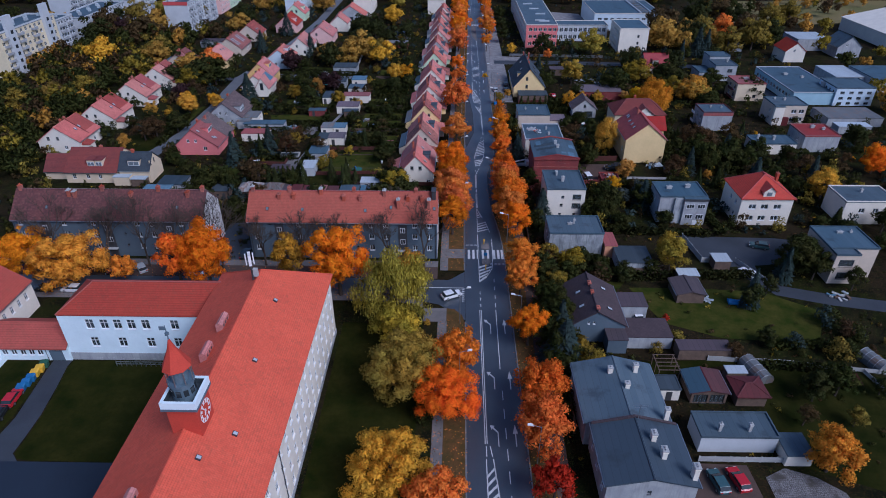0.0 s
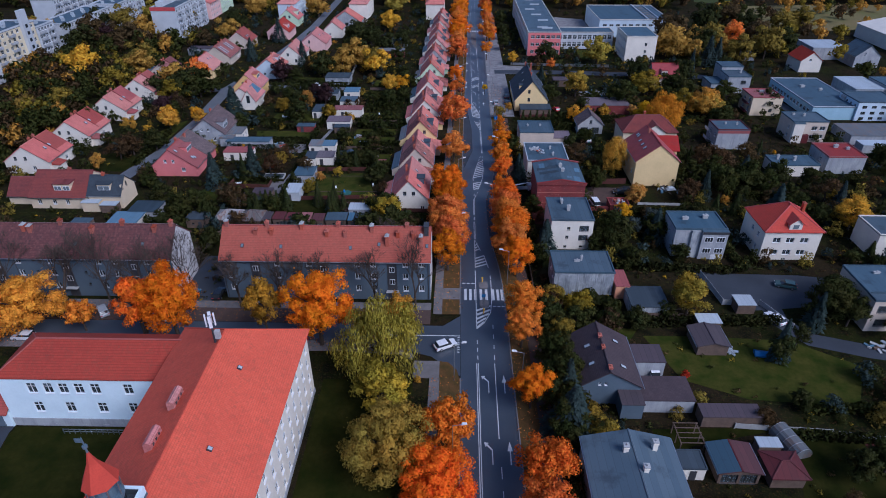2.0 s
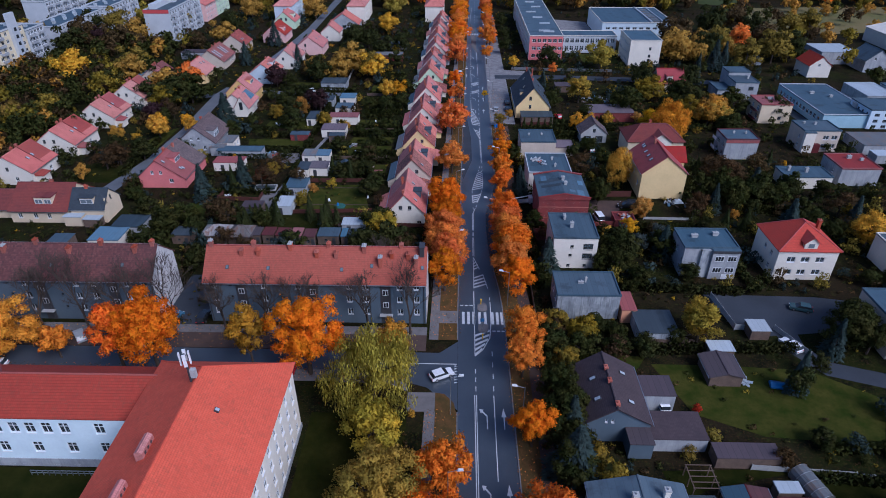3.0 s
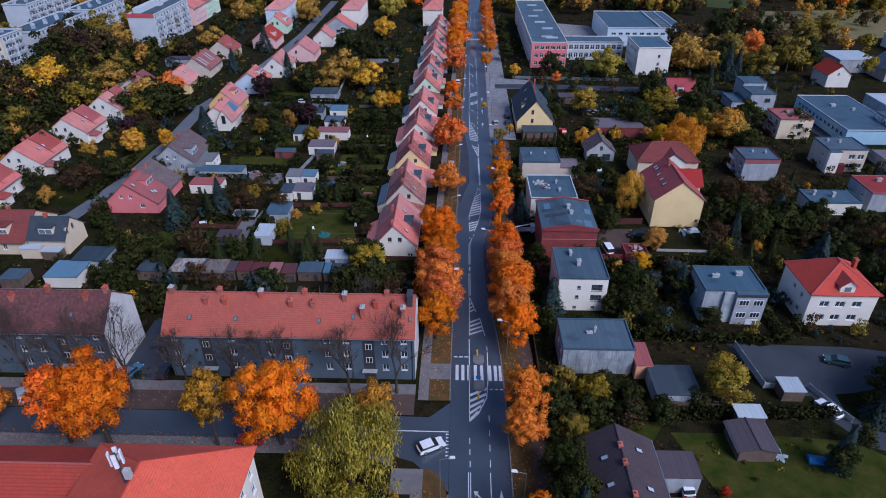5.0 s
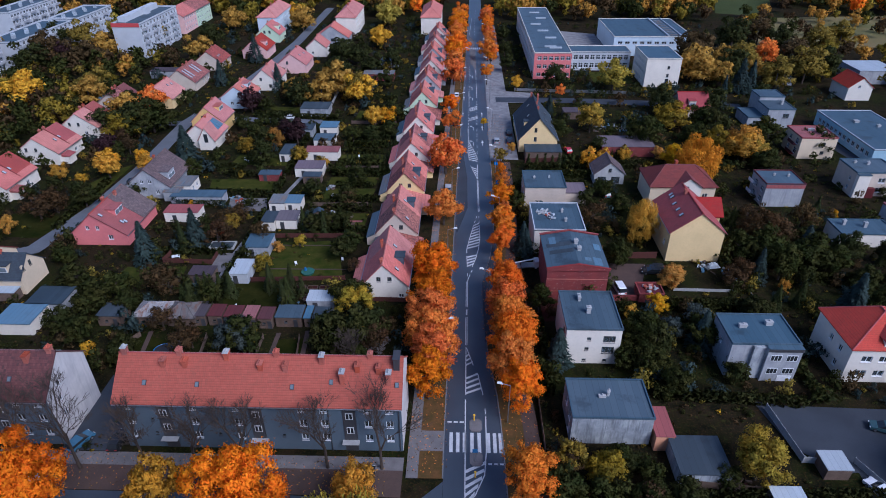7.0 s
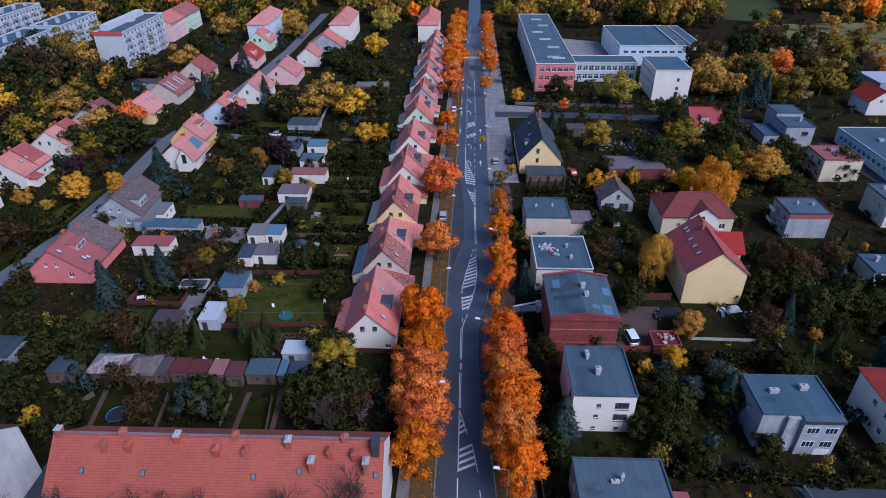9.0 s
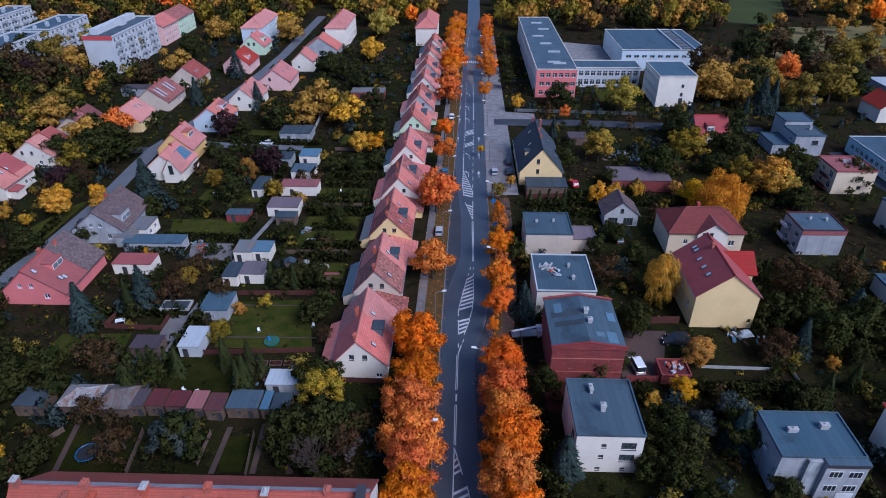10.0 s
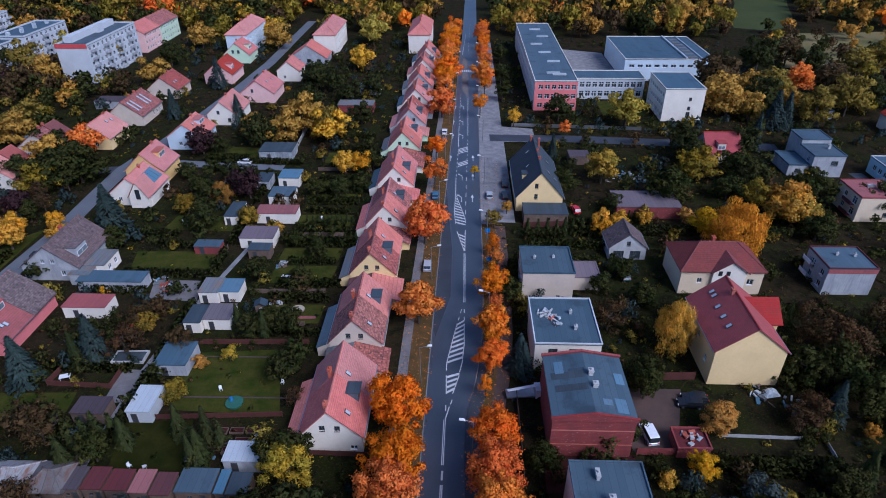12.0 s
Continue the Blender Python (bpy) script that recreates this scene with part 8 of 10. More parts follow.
for x, w, roof, words in ((-64.5, 5.0, M_FELT_DARK, "allotment shed with dark blue-grey felt roof"), (-56.2, 6.6, M_FELT_RUSTY, "allotment hut with rusty white pyramid roof"), (-50.2, 5.6, M_FELT_PATCHED, "allotment hut with rusty patched roof"), (-46.8, 3.2, M_FELT_BROWN, "allotment shed with grey-brown roof"),
                          (-43.5, 3.2, M_FELT_RED, "allotment shed with maroon roof"), (-40.0, 3.6, M_FELT_RED, "allotment shed with dark maroon roof"), (-36.6, 3.0, M_FELT_PINK, "allotment shed with bright red roof"), (-33.4, 3.2, M_FELT_RED, "allotment shed with dark red roof"),
                          (-28.9, 5.6, M_FELT, "allotment shed with blue-grey roof"), (-25.2, 1.7, M_FELT_BLUE, "narrow allotment shed with pale blue roof"), (-22.6, 3.3, M_FELT_DARK, "allotment shed with dark roof")):
    k = int(w * 10) % 3
    y0 = 148.8 + 0.9 * abs(math.sin(x * 1.7))
    y1 = y0 + 3.2 + 0.9 * abs(math.sin(x * 2.9))
    win = {"S": [(w * 0.35, 0.9, 0.7, 0.6, "dark")]} if w > 2 else {}
    if "rusty" in words:
        hip_house("allotment_shed", words, x - w / 2, x + w / 2, y0, y1 + 0.8, 2.1, 3.9, w / 2 - 0.3, M_WOOD, roof, win, "x", "allotment sheds", "shed")
    else:
        flat_house("allotment_shed", words, x, (y0 + y1) / 2, w - 0.5, y1 - y0, 1.9 + 0.5 * abs(math.sin(x * 0.9)), M_WOOD, roof, win, 0, 0, (), "allotment sheds", "shed", None, (("S", w * 0.7, 0.8, 1.8, M_DARKFRAME),))

# ---- street lamps ----
def street_lamp(x, y, yaw, hgt=8.5):
    t = thing("street_lamp", x, y, yaw, "grey street lamp with a white curved head", "street lamp", "street lamps")
    part("pole", Shape().tube((0, 0, 0), (0, 0, hgt), 0.09, 0.05, 8), M_STEEL, t)
    part("arm", Shape().tube((0, 0, hgt - 0.1), (1.4, 0, hgt + 0.35), 0.045, 0.04, 6), M_STEEL, t)
    part("lamp_head", Shape().prism([(1.2, hgt + 0.25), (2.1, hgt + 0.4), (2.05, hgt + 0.58), (1.4, hgt + 0.55)], -0.17, 0.17), M_LAMP, t)


for y in (62, 94, 126, 158, 190, 222, 254, 286, 318, 350, 382):
    street_lamp(lerp_line(ROAD_E, y) + 1.2, y, 180)
for y in (78, 96, 142, 174, 206, 238, 270, 302, 334, 366):
    street_lamp(lerp_line(ROAD_W, y) - 1.2, y, 0)


# ---- trees ----
tree("willow", -11.7, 97.8, 8.4, 8, "willow")
tree("olive", -8.6, 75.9, 6.6, 7.5)
tree("yellow", -8.7, 56.4, 6.0, 6.5)
tree("orange", -1.0, 71.2, 5.6, 6.5)
tree("orange", -50.8, 104.2, 6.2, 11.6, "", 1.1)
tree("orange", -57.4, 104.6, 4.5, 10.6)
tree("orange", -24.0, 105.2, 6.4, 10.6, "", 1.32)
tree("rust", 0.3, 81.0, 4.1, 6)
tree("rust", -2.2, 52.6, 3.8, 6)
tree("rust", 14.6, 73.3, 4.2, 6)
tree("rust", 14.1, 65.5, 4.3, 6)
tree("rust", 14.2, 89.7, 3.1, 6)
tree("rust", 14.5, 112.0, 3.7, 6.5)
tree("rust", 14.0, 105.1, 3.0, 6)
tree("red", 14.6, 55.6, 3.3, 5)
tree("amber", -82.5, 108.4, 8.0, 7)
tree("amber", -93.3, 110.5, 5.5, 7)
tree("gold", -33.8, 104.4, 3.9, 10.6, "", 1.25)
tree("amber", -71.4, 108.4, 3.0, 5)
tree("amber", 56.4, 61.7, 4.1, 5)
tree("olive", 48.6, 116.1, 4.4, 5)
tree("rust", 0.5, 190.8, 4.2, 6)
tree("rust", 1.3, 250.8, 3.1, 6)
tree("rust", 0.9, 269.1, 2.7, 6)
tree("rust", 1.4, 308.4, 4.8, 6)
tree("rust", 1.9, 353.4, 4.7, 6)
tree("rust", 2.2, 395.2, 4.8, 6)
tree("rust", 15.2, 198.6, 3.2, 5.5)
tree("rust", 15.2, 184.9, 2.5, 5.5)
tree("rust", 14.2, 176.3, 2.7, 5.5)
tree("rust", 15.1, 308.6, 2.8, 6)
tree("rust", 16.6, 345.4, 4.6, 6)
tree("rust", 17.6, 419.1, 3.7, 6)
tree("rust", 17.3, 384.8, 3.1, 6)
tree("orange", 0.2, 221.2, 5.6, 6.5)
tree("rust", -0.9, 163.5, 4.6, 6.5)
tree("rust", -0.2, 153.0, 4.4, 6.5)
tree("rust", -0.1, 141.6, 4.5, 6.5)
tree("rust", -0.0, 136.7, 4.0, 6.5)
tree("rust", 13.7, 159.0, 3.6, 6)
tree("rust", 13.8, 151.8, 4.2, 6)
tree("rust", 14.2, 140.3, 4.8, 6.5)
tree("rust", 14.2, 134.6, 4.0, 6.5)
tree("rust", 15.0, 128.8, 3.6, 6.5)
tree("rust", 14.7, 185.3, 3.1, 5.5)
tree("green", -47.0, 310.5, 9.4, 6)
tree("gold", -59.6, 286.2, 7.1, 5)
tree("olivey", -34.6, 287.7, 6.7, 6)
tree("brown", -160.9, 332.7, 12.3, 6)
tree("olive", 65.1, 300.7, 8.9, 7)
tree("gold", 101.9, 313.7, 8.5, 8)
tree("olivey", 74.3, 258.4, 8.0, 5)
tree("green", 86.3, 258.7, 7.1, 5)
tree("gold", 90.1, 233.2, 5.9, 5)
tree("brown", 78.1, 182.3, 5.0, 4.6)
tree("olivey", 126.0, 327.5, 9.4, 7)
tree("brown", 151.8, 335.2, 7.4, 7)
tree("green", -57.6, 237.9, 7.7, 4)
tree("gold", -48.2, 282.2, 5.5, 6)
tree("yellow", -25.6, 260.5, 3.6, 4)
tree("gold", -118.7, 345.4, 7.0, 6)
tree("gold", -121.4, 406.3, 10.1, 7)
tree("yellow", -35.9, 369.0, 7.5, 6)
tree("yellow", -97.7, 216.1, 3.7, 5)
tree("olive", 48.4, 255.6, 5.1, 6)
tree("yellow", 47.6, 183.6, 4.4, 6.4, "willow", 1.3)
tree("yellow", -116.9, 459.6, 8.4, 6)
tree("yellow", -87.8, 219.4, 2.7, 4)
tree("amber", 71.9, 219.3, 7.6, 7.0, "willow")
tree("orange", -107.8, 269.9, 5.6, 6)
tree("gold", -82.8, 404.5, 11.1, 7)
tree("orange", 140.2, 336.5, 5.7, 7)
tree("willow", -36.7, 415.5, 8.6, 8)
tree("purple", -72.8, 273.6, 7.4, 5)
tree("purple", -51.3, 246.6, 5.3, 4)
tree("purple", -107.1, 233.5, 4.1, 4)
tree("green", -105.4, 248.4, 6.9, 6)
tree("green", -100.3, 252.3, 6.4, 6)
tree("green", 40.2, 174.2, 3.5, 3.5)
tree("green", 42.9, 306.1, 5.2, 5)
tree("green", 77.7, 277.8, 5.3, 5)
tree("green", 103.2, 244.6, 6.7, 5)
tree("green", -17.3, 155.6, 5.0, 4)
tree("green", 80.4, 246.1, 6.1, 4)
tree("brown", -53.6, 180.7, 3.7, 3.5)
tree("brown", -51.6, 191.6, 4.5, 3)
tree("brown", 37.5, 189.9, 4.3, 4)
tree("brown", -56.5, 159.7, 4.0, 3)
tree("brown", 77.0, 178.4, 8.0, 4)
tree("brown", 20.8, 116.6, 3.5, 3)
tree("brown", -103.7, 191.6, 8.1, 4)
tree("brown", -101.1, 194.9, 6.7, 4)
tree("brown", -53.3, 148.1, 3.4, 3)
tree("green", -13.2, 145.6, 4.9, 5)
tree("green", -19.6, 144.1, 4.9, 4)
tree("green", 50.6, 145.8, 4.9, 4)
tree("green", 38.8, 145.5, 4.9, 4)
tree("green", 30.5, 117.2, 3.5, 2)
tree("green", 60.0, 147.3, 4.4, 3)
tree("spruce", -57.9, 178.8, 3.1, 5)
tree("spruce", -67.3, 172.6, 3.3, 5)
tree("spruce", -78.1, 225.8, 4.7, 6)
tree("spruce", -90.9, 341.8, 4.1, 6)
tree("spruce", -95.2, 306.3, 3.2, 5)
tree("spruce", 19.3, 178.1, 2.4, 4)
tree("spruce", 115.0, 300.0, 4.2, 6.5)
tree("spruce", 119.6, 301.2, 3.4, 6)
tree("spruce", -69.9, 300.8, 3.2, 5)
tree("spruce", 36.4, 271.6, 2.1, 4)
tree("spruce", 48.0, 183.5, 1.9, 4)
tree("spruce", 82.9, 155.4, 3.4, 5)
tree("spruce", 22.5, 140.1, 2.9, 4)
tree("green", 19.8, 94.5, 3.4, 5.0)
tree("green", 20.6, 87.6, 3.2, 4.6)
tree("green", 19.6, 81.5, 2.6, 3.6)
tree("spruce", 20.4, 91.2, 2.6, 4.6)
tree("spruce", 20.1, 84.3, 4.6, 5)
tree("yellow", -160.3, 276.4, 7.6, 6)
tree("yellow", -99.3, 220.5, 3.2, 4)
tree("gold", -45.2, 292.1, 9.0, 7)
tree("yellow", -33.8, 283.8, 7.2, 6)
tree("yellow", -25.5, 260.9, 3.4, 4)
tree("yellow", 99.8, 151.2, 4.9, 5)
tree("olivey", 26.0, 114.9, 3.0, 4)
tree("brown", -185.1, 288.0, 6.3, 5)
tree("brown", -102.4, 195.7, 6.1, 3)
tree("brown", 101.3, 166.4, 5.9, 4)
tree("brown", 57.2, 70.7, 1.8, 3)
tree("brown", 51.8, 86.7, 2.7, 2)
tree("olivey", -134.8, 256.6, 7.1, 6)
tree("olivey", -155.8, 228.8, 5.6, 5)
tree("green", -55.8, 226.4, 8.6, 4)
tree("gold", 91.5, 232.1, 7.8, 5)
tree("olivey", 86.7, 244.0, 5.0, 4)
tree("spruce", 82.8, 176.2, 3.2, 4.4)
tree("brown", 109.2, 337.7, 9.0, 8)
tree("green", 117.4, 316.7, 7.3, 7)
tree("olivey", 130.3, 302.9, 7.0, 7)
tree("olivey", 146.0, 312.5, 8.3, 8)
tree("green", -56.5, 280.6, 6.6, 6)
tree("olivey", 24.6, 81.0, 2.6, 4)
tree("olivey", -160.3, 215.4, 6.2, 5)
tree("gold", -207.2, 305.5, 5.6, 6)
tree("olivey", -146.0, 236.1, 5.8, 5)
tree("green", -106.1, 257.0, 7.6, 6)
tree("green", -50.2, 338.8, 7.2, 6)
tree("green", 156.5, 317.1, 7.3, 7)
tree("green", 63.7, 243.1, 6.3, 6)
tree("green", 81.9, 172.1, 5.4, 5)
tree("green", 39.9, 171.6, 2.7, 4)
tree("green", 129.5, 188.8, 4.0, 5)
tree("green", 91.3, 174.4, 4.1, 5)
tree("green", 31.7, 111.2, 4.2, 2.5)
tree("green", 37.3, 111.7, 3.2, 2.5)
tree("green", 43.8, 114.8, 2.8, 2)
tree("green", 19.3, 111.4, 3.4, 4)
tree("green", 68.4, 176.4, 3.8, 4)
tree("green", -125.1, 215.9, 5.0, 5)
tree("green", -118.2, 269.4, 6.5, 5)
tree("orange", 123.3, 168.5, 4.6, 5)
tree("gold", 127.4, 315.2, 4.5, 6)
tree("green", 25.8, 381.8, 3.9, 5)
tree("green", 24.6, 349.1, 3.5, 5)
tree("green", 24.1, 326.4, 3.2, 5)
tree("green", 137.2, 368.9, 9.0, 8)
tree("green", 77.9, 270.1, 5.4, 5)
tree("green", 37.2, 249.6, 4.0, 3.5)
tree("green", 19.1, 197.8, 2.8, 4)
tree("green", 74.2, 174.9, 4.8, 5)
tree("green", 74.4, 168.4, 4.0, 5)
tree("green", 63.7, 153.7, 3.5, 3.5)
tree("green", 20.8, 155.6, 2.8, 4)
tree("green", -46.5, 156.3, 2.7, 3.5)
tree("green", -21.3, 179.0, 4.3, 3)
tree("green", -22.7, 174.5, 3.5, 3)
tree("green", -29.1, 188.6, 3.3, 3)
tree("green", 47.9, 237.5, 2.9, 3)
tree("green", 37.7, 201.7, 2.6, 3)
tree("green", 94.1, 225.1, 4.6, 4)
tree("green", 115.6, 280.9, 4.6, 5)
tree("green", -26.5, 301.7, 4.3, 4)
tree("green", -17.7, 263.8, 4.4, 3.5)
tree("green", -24.7, 245.7, 4.0, 3)
tree("green", -30.9, 245.6, 3.4, 3)
tree("green", -19.1, 249.4, 3.5, 3)
tree("green", -31.0, 219.3, 4.0, 2.5)
tree("green", -24.6, 214.4, 3.9, 2.5)
tree("green", -22.6, 224.9, 3.0, 2.5)
tree("green", -33.9, 323.9, 5.6, 5)
tree("green", -43.0, 338.3, 5.9, 5)
tree("green", -26.2, 331.1, 4.4, 5)
tree("green", -12.0, 257.0, 2.3, 3)
tree("green", -116.6, 250.3, 4.8, 5)
tree("green", -111.9, 288.7, 3.8, 5)
tree("green", -87.5, 263.4, 2.7, 3)
tree("green", -70.8, 255.7, 4.2, 3)
tree("green", -73.5, 217.5, 4.0, 3)
tree("green", -83.7, 205.1, 3.7, 3)
tree("green", 96.1, 275.8, 5.2, 5)
tree("green", 115.8, 238.4, 5.2, 5)
tree("green", 43.8, 208.3, 3.0, 3)
tree("green", 46.1, 197.9, 3.2, 3)
tree("brown", 107.4, 338.5, 8.9, 8)
tree("gold", 103.7, 311.7, 7.2, 6)
tree("olivey", 110.6, 307.5, 4.4, 5)
tree("olivey", 77.5, 258.5, 6.8, 5)
tree("green", 90.4, 255.0, 6.0, 5)
tree("gold", 93.9, 239.4, 5.8, 5)
tree("olivey", 95.1, 232.2, 5.1, 4)
tree("brown", 153.5, 378.0, 9.0, 7)
tree("green", 158.0, 363.9, 7.2, 7)
tree("olivey", 174.7, 359.8, 7.1, 7)
tree("olivey", 189.2, 369.0, 7.3, 7)
tree("green", -123.2, 372.3, 5.6, 6)
tree("gold", -135.4, 277.9, 7.2, 6)
tree("olivey", -141.6, 293.6, 7.0, 6)
tree("brown", -125.8, 329.2, 4.0, 5)
tree("green", -51.4, 346.0, 4.7, 5)
tree("olivey", -44.7, 229.2, 4.3, 3)
tree("olivey", -62.7, 234.9, 4.4, 3)
tree("yellow", 26.7, 299.9, 2.7, 4)
tree("yellow", 68.0, 226.7, 4.1, 4)
tree("yellow", 42.8, 225.6, 3.0, 3)
tree("yellow", 47.6, 229.1, 2.8, 3)
tree("gold", 110.0, 307.5, 4.8, 6)
tree("yellow", -91.0, 423.9, 5.9, 6)
tree("gold", 131.1, 463.0, 9.0, 9)
tree("gold", 119.1, 330.6, 5.6, 6)
tree("yellow", 12.4, 257.6, 1.3, 3)
tree("orange", 42.7, 289.4, 2.2, 4)
tree("brown", 65.3, 167.1, 3.4, 3.5)
tree("brown", -54.4, 187.9, 4.0, 3)
tree("brown", -58.8, 161.0, 4.2, 4)
tree("brown", 77.3, 184.4, 6.2, 4.5)
tree("brown", -18.9, 168.4, 1.9, 2.5)
tree("brown", 56.0, 178.0, 2.6, 3)
tree("brown", 89.0, 190.3, 4.3, 4)
tree("spruce", -31.3, 155.6, 1.3, 3.5)
tree("spruce", -31.0, 161.1, 1.5, 3.5)
tree("spruce", -35.6, 161.5, 1.6, 3.5)
tree("spruce", -34.5, 188.1, 1.5, 3)
tree("spruce", -29.1, 186.5, 1.5, 3)
tree("spruce", -43.5, 159.5, 1.7, 3)
tree("spruce", 101.1, 280.5, 2.5, 6)
tree("spruce", -60.3, 176.8, 1.6, 4)
tree("spruce", 22.4, 189.9, 1.5, 3)
tree("spruce", 16.9, 189.8, 1.5, 3)
tree("yellow", -160.6, 277.8, 9.0, 7)
tree("yellow", -99.6, 221.4, 3.1, 4)
tree("yellow", -91.2, 224.9, 2.4, 3.5)
tree("yellow", -20.6, 260.7, 3.2, 4)
tree("green", -136.3, 260.3, 6.8, 6)
tree("gold", -113.3, 260.8, 6.8, 6)
tree("olivey", -106.9, 245.0, 4.9, 5)
tree("olivey", 21.6, 116.7, 2.8, 3.5)
tree("brown", -164.7, 327.8, 7.6, 7)
tree("green", -184.8, 322.6, 8.5, 7)
tree("olivey", -141.3, 284.7, 5.3, 5)
tree("purple", -48.9, 243.6, 3.7, 4)
tree("purple", -178.2, 336.7, 4.2, 6)
tree("purple", -108.1, 232.6, 2.5, 3)
tree("green", -72.5, 147.3, 2.9, 3)
tree("green", -69.5, 154.1, 4.2, 4)
tree("green", -67.3, 159.1, 3.6, 3.5)
tree("green", 40.6, 142.9, 3.8, 4)
tree("green", 42.1, 134.1, 3.0, 3)
tree("green", 28.4, 117.6, 2.8, 2.5)
tree("green", 32.6, 115.5, 2.4, 2.5)
tree("green", 20.4, 107.9, 3.3, 3)
tree("green", 25.1, 111.4, 2.5, 2.5)
tree("green", -102.0, 253.3, 5.1, 5)
tree("green", -95.3, 198.4, 4.0, 4)
tree("green", 53.2, 137.2, 3.1, 2.5)
tree("green", 34.5, 140.0, 2.7, 3)
tree("green", 34.5, 162.3, 2.9, 3)
tree("green", -62.7, 153.7, 3.0, 3)
tree("green", -77.2, 161.1, 3.7, 3.5)
tree("green", -59.1, 162.2, 3.2, 3)
tree("green", -85.4, 171.1, 2.9, 3)
tree("green", -35.5, 205.3, 3.5, 3)
tree("green", -25.0, 189.1, 3.5, 3)
tree("green", -31.8, 186.8, 3.1, 2.5)
tree("green", -25.5, 202.0, 3.1, 3)
tree("spruce", 50.1, 145.8, 2.8, 4)
tree("spruce", -30.6, 156.8, 1.9, 3.5)
tree("spruce", -49.8, 154.3, 1.8, 3.5)
tree("spruce", 55.3, 140.5, 1.7, 3)
tree("brown", -57.9, 162.3, 3.5, 3)
tree("brown", -10.5, 142.8, 3.4, 4)
tree("brown", -45.7, 143.0, 2.8, 3)
tree("brown", -43.2, 181.4, 3.6, 3)
tree("green", -35.5, 142.9, 5.2, 4)
tree("green", -14.8, 144.2, 4.5, 4.5)
tree("green", -57.1, 139.5, 3.6, 3)
tree("green", -67.5, 144.3, 3.4, 3)
tree("green", -70.0, 153.6, 3.5, 3.5)
tree("green", -13.6, 137.2, 3.5, 3)
tree("green", 30.8, 145.1, 3.3, 3.5)
tree("green", 39.8, 144.9, 3.7, 4)
tree("green", 38.1, 138.2, 3.5, 3.5)
tree("green", 38.7, 147.4, 3.2, 4)
tree("yellow", -63.6, 139.7, 1.7, 2)
tree("green", 19.7, 93.1, 3.9, 5)
tree("green", 19.5, 84.2, 3.6, 4.5)
tree("green", 19.3, 99.8, 3.5, 5)
tree("green", 60.6, 101.8, 2.4, 4)
tree("green", 59.7, 90.7, 3.1, 2)
tree("green", 17.6, 90.3, 3.1, 4)
tree("olivey", 22.6, 85.1, 2.8, 3.5)
tree("olivey", 42.9, 91.4, 1.7, 1.5)
tree("olivey", 21.9, 107.0, 2.7, 4)
tree("spruce", 61.0, 102.7, 2.0, 4.5)
for i in range(10):
    y = 330 + 11.5 * i
    tree("rust", lerp_line(ROAD_W, y) - 4.2 - (i % 3) * 0.6, y, 3.3 + (i * 7 % 5) * 0.3, 5.6)
    tree("rust", lerp_line(ROAD_E, y) + 2.6 + (i % 2) * 0.6, y + 4, 2.5 + (i * 3 % 5) * 0.3, 5.2, "thin")
tree("green", 76.0, 115.5, 5.2, 5.0)
tree("green", 79.0, 112.6, 3.2, 4.6)
tree("green", 79.4, 120.5, 2.8, 4.2)
tree("green", 85.6, 108.8, 2.2, 3.6)
tree("spruce", 72.4, 112.4, 2.4, 4.0)
tree("green", 66.4, 106.6, 2.0, 3.2)
tree("spruce", 96.0, 136.0, 1.9, 2.8)
tree("green", 92.0, 134.8, 2.2, 2.4)
tree("rust", -0.6, 147.5, 4.4, 6.5)
tree("rust", -0.4, 131.0, 4.0, 6.0)
tree("rust", 14.0, 146.0, 4.2, 6.2)
tree("gold", -9.6, 109.6, 3.6, 5.5)
tree("olive", -10.4, 88.0, 5.2, 5.6)
for x0, y0, x1, y1, n, hh in ((-32.7, 241.3, -16.8, 242.2, 13, 2.4), (-30.3, 230.5, -16.4, 231.6, 12, 2.2), (-32.2, 220.3, -16.8, 221.6, 13, 2.4), (-33.0, 247.8, -17.5, 248.6, 10, 2.6), (51.4, 234.0, 56.2, 234.2, 5, 2.8), (25.0, 226.5, 43.0, 226.8, 9, 4.2), (-52.6, 157.0, -50.0, 162.0, 4, 4.4)):
    for i in range(n):
        u = (i + 0.18 * math.sin(7.0 * i)) / (n - 1)
        thuja(x0 + (x1 - x0) * u, y0 + (y1 - y0) * u, hh * (1 + 0.14 * math.sin(3.3 * i)))
tree("spruce", 19.9, 177.4, 2.5, 3.4)
tree("green", 41.4, 174.8, 2.8, 3.0)
tree("yellow", 43.4, 230.3, 2.6, 2.6)
tree("yellow", 54.3, 231.7, 2.2, 2.6)
tree("gold", 65.2, 232.8, 2.2, 2.4)
tree("spruce", 37.2, 275.3, 1.8, 3.2)
tree("olivey", 16.9, 229.0, 2.4, 3.2)
tree("green", -61.0, 243.0, 4.2, 4.2)
tree("gold", -55.0, 239.5, 3.4, 3.8, "willow")
for kind, x, y, r in (("olivey", -176, 352, 8.0), ("brown", -188, 340, 7.5), ("gold", -160, 336, 7.0), ("olive", -168, 372, 7.5), ("green", -196, 362, 7.0), ("olivey", -150, 368, 6.5), ("gold", -206, 330, 7.0)):
    tree(kind, x, y, r, r + 0.5)
tree("bluegreen", 51.2, 150.9, 3.4, 3.0)
tree("bluegreen", 45.3, 148.6, 2.8, 2.6)
tree("yellow", 44.5, 156.4, 2.4, 2.4)
tree("yellow", 38.9, 153.9, 1.5, 1.8)
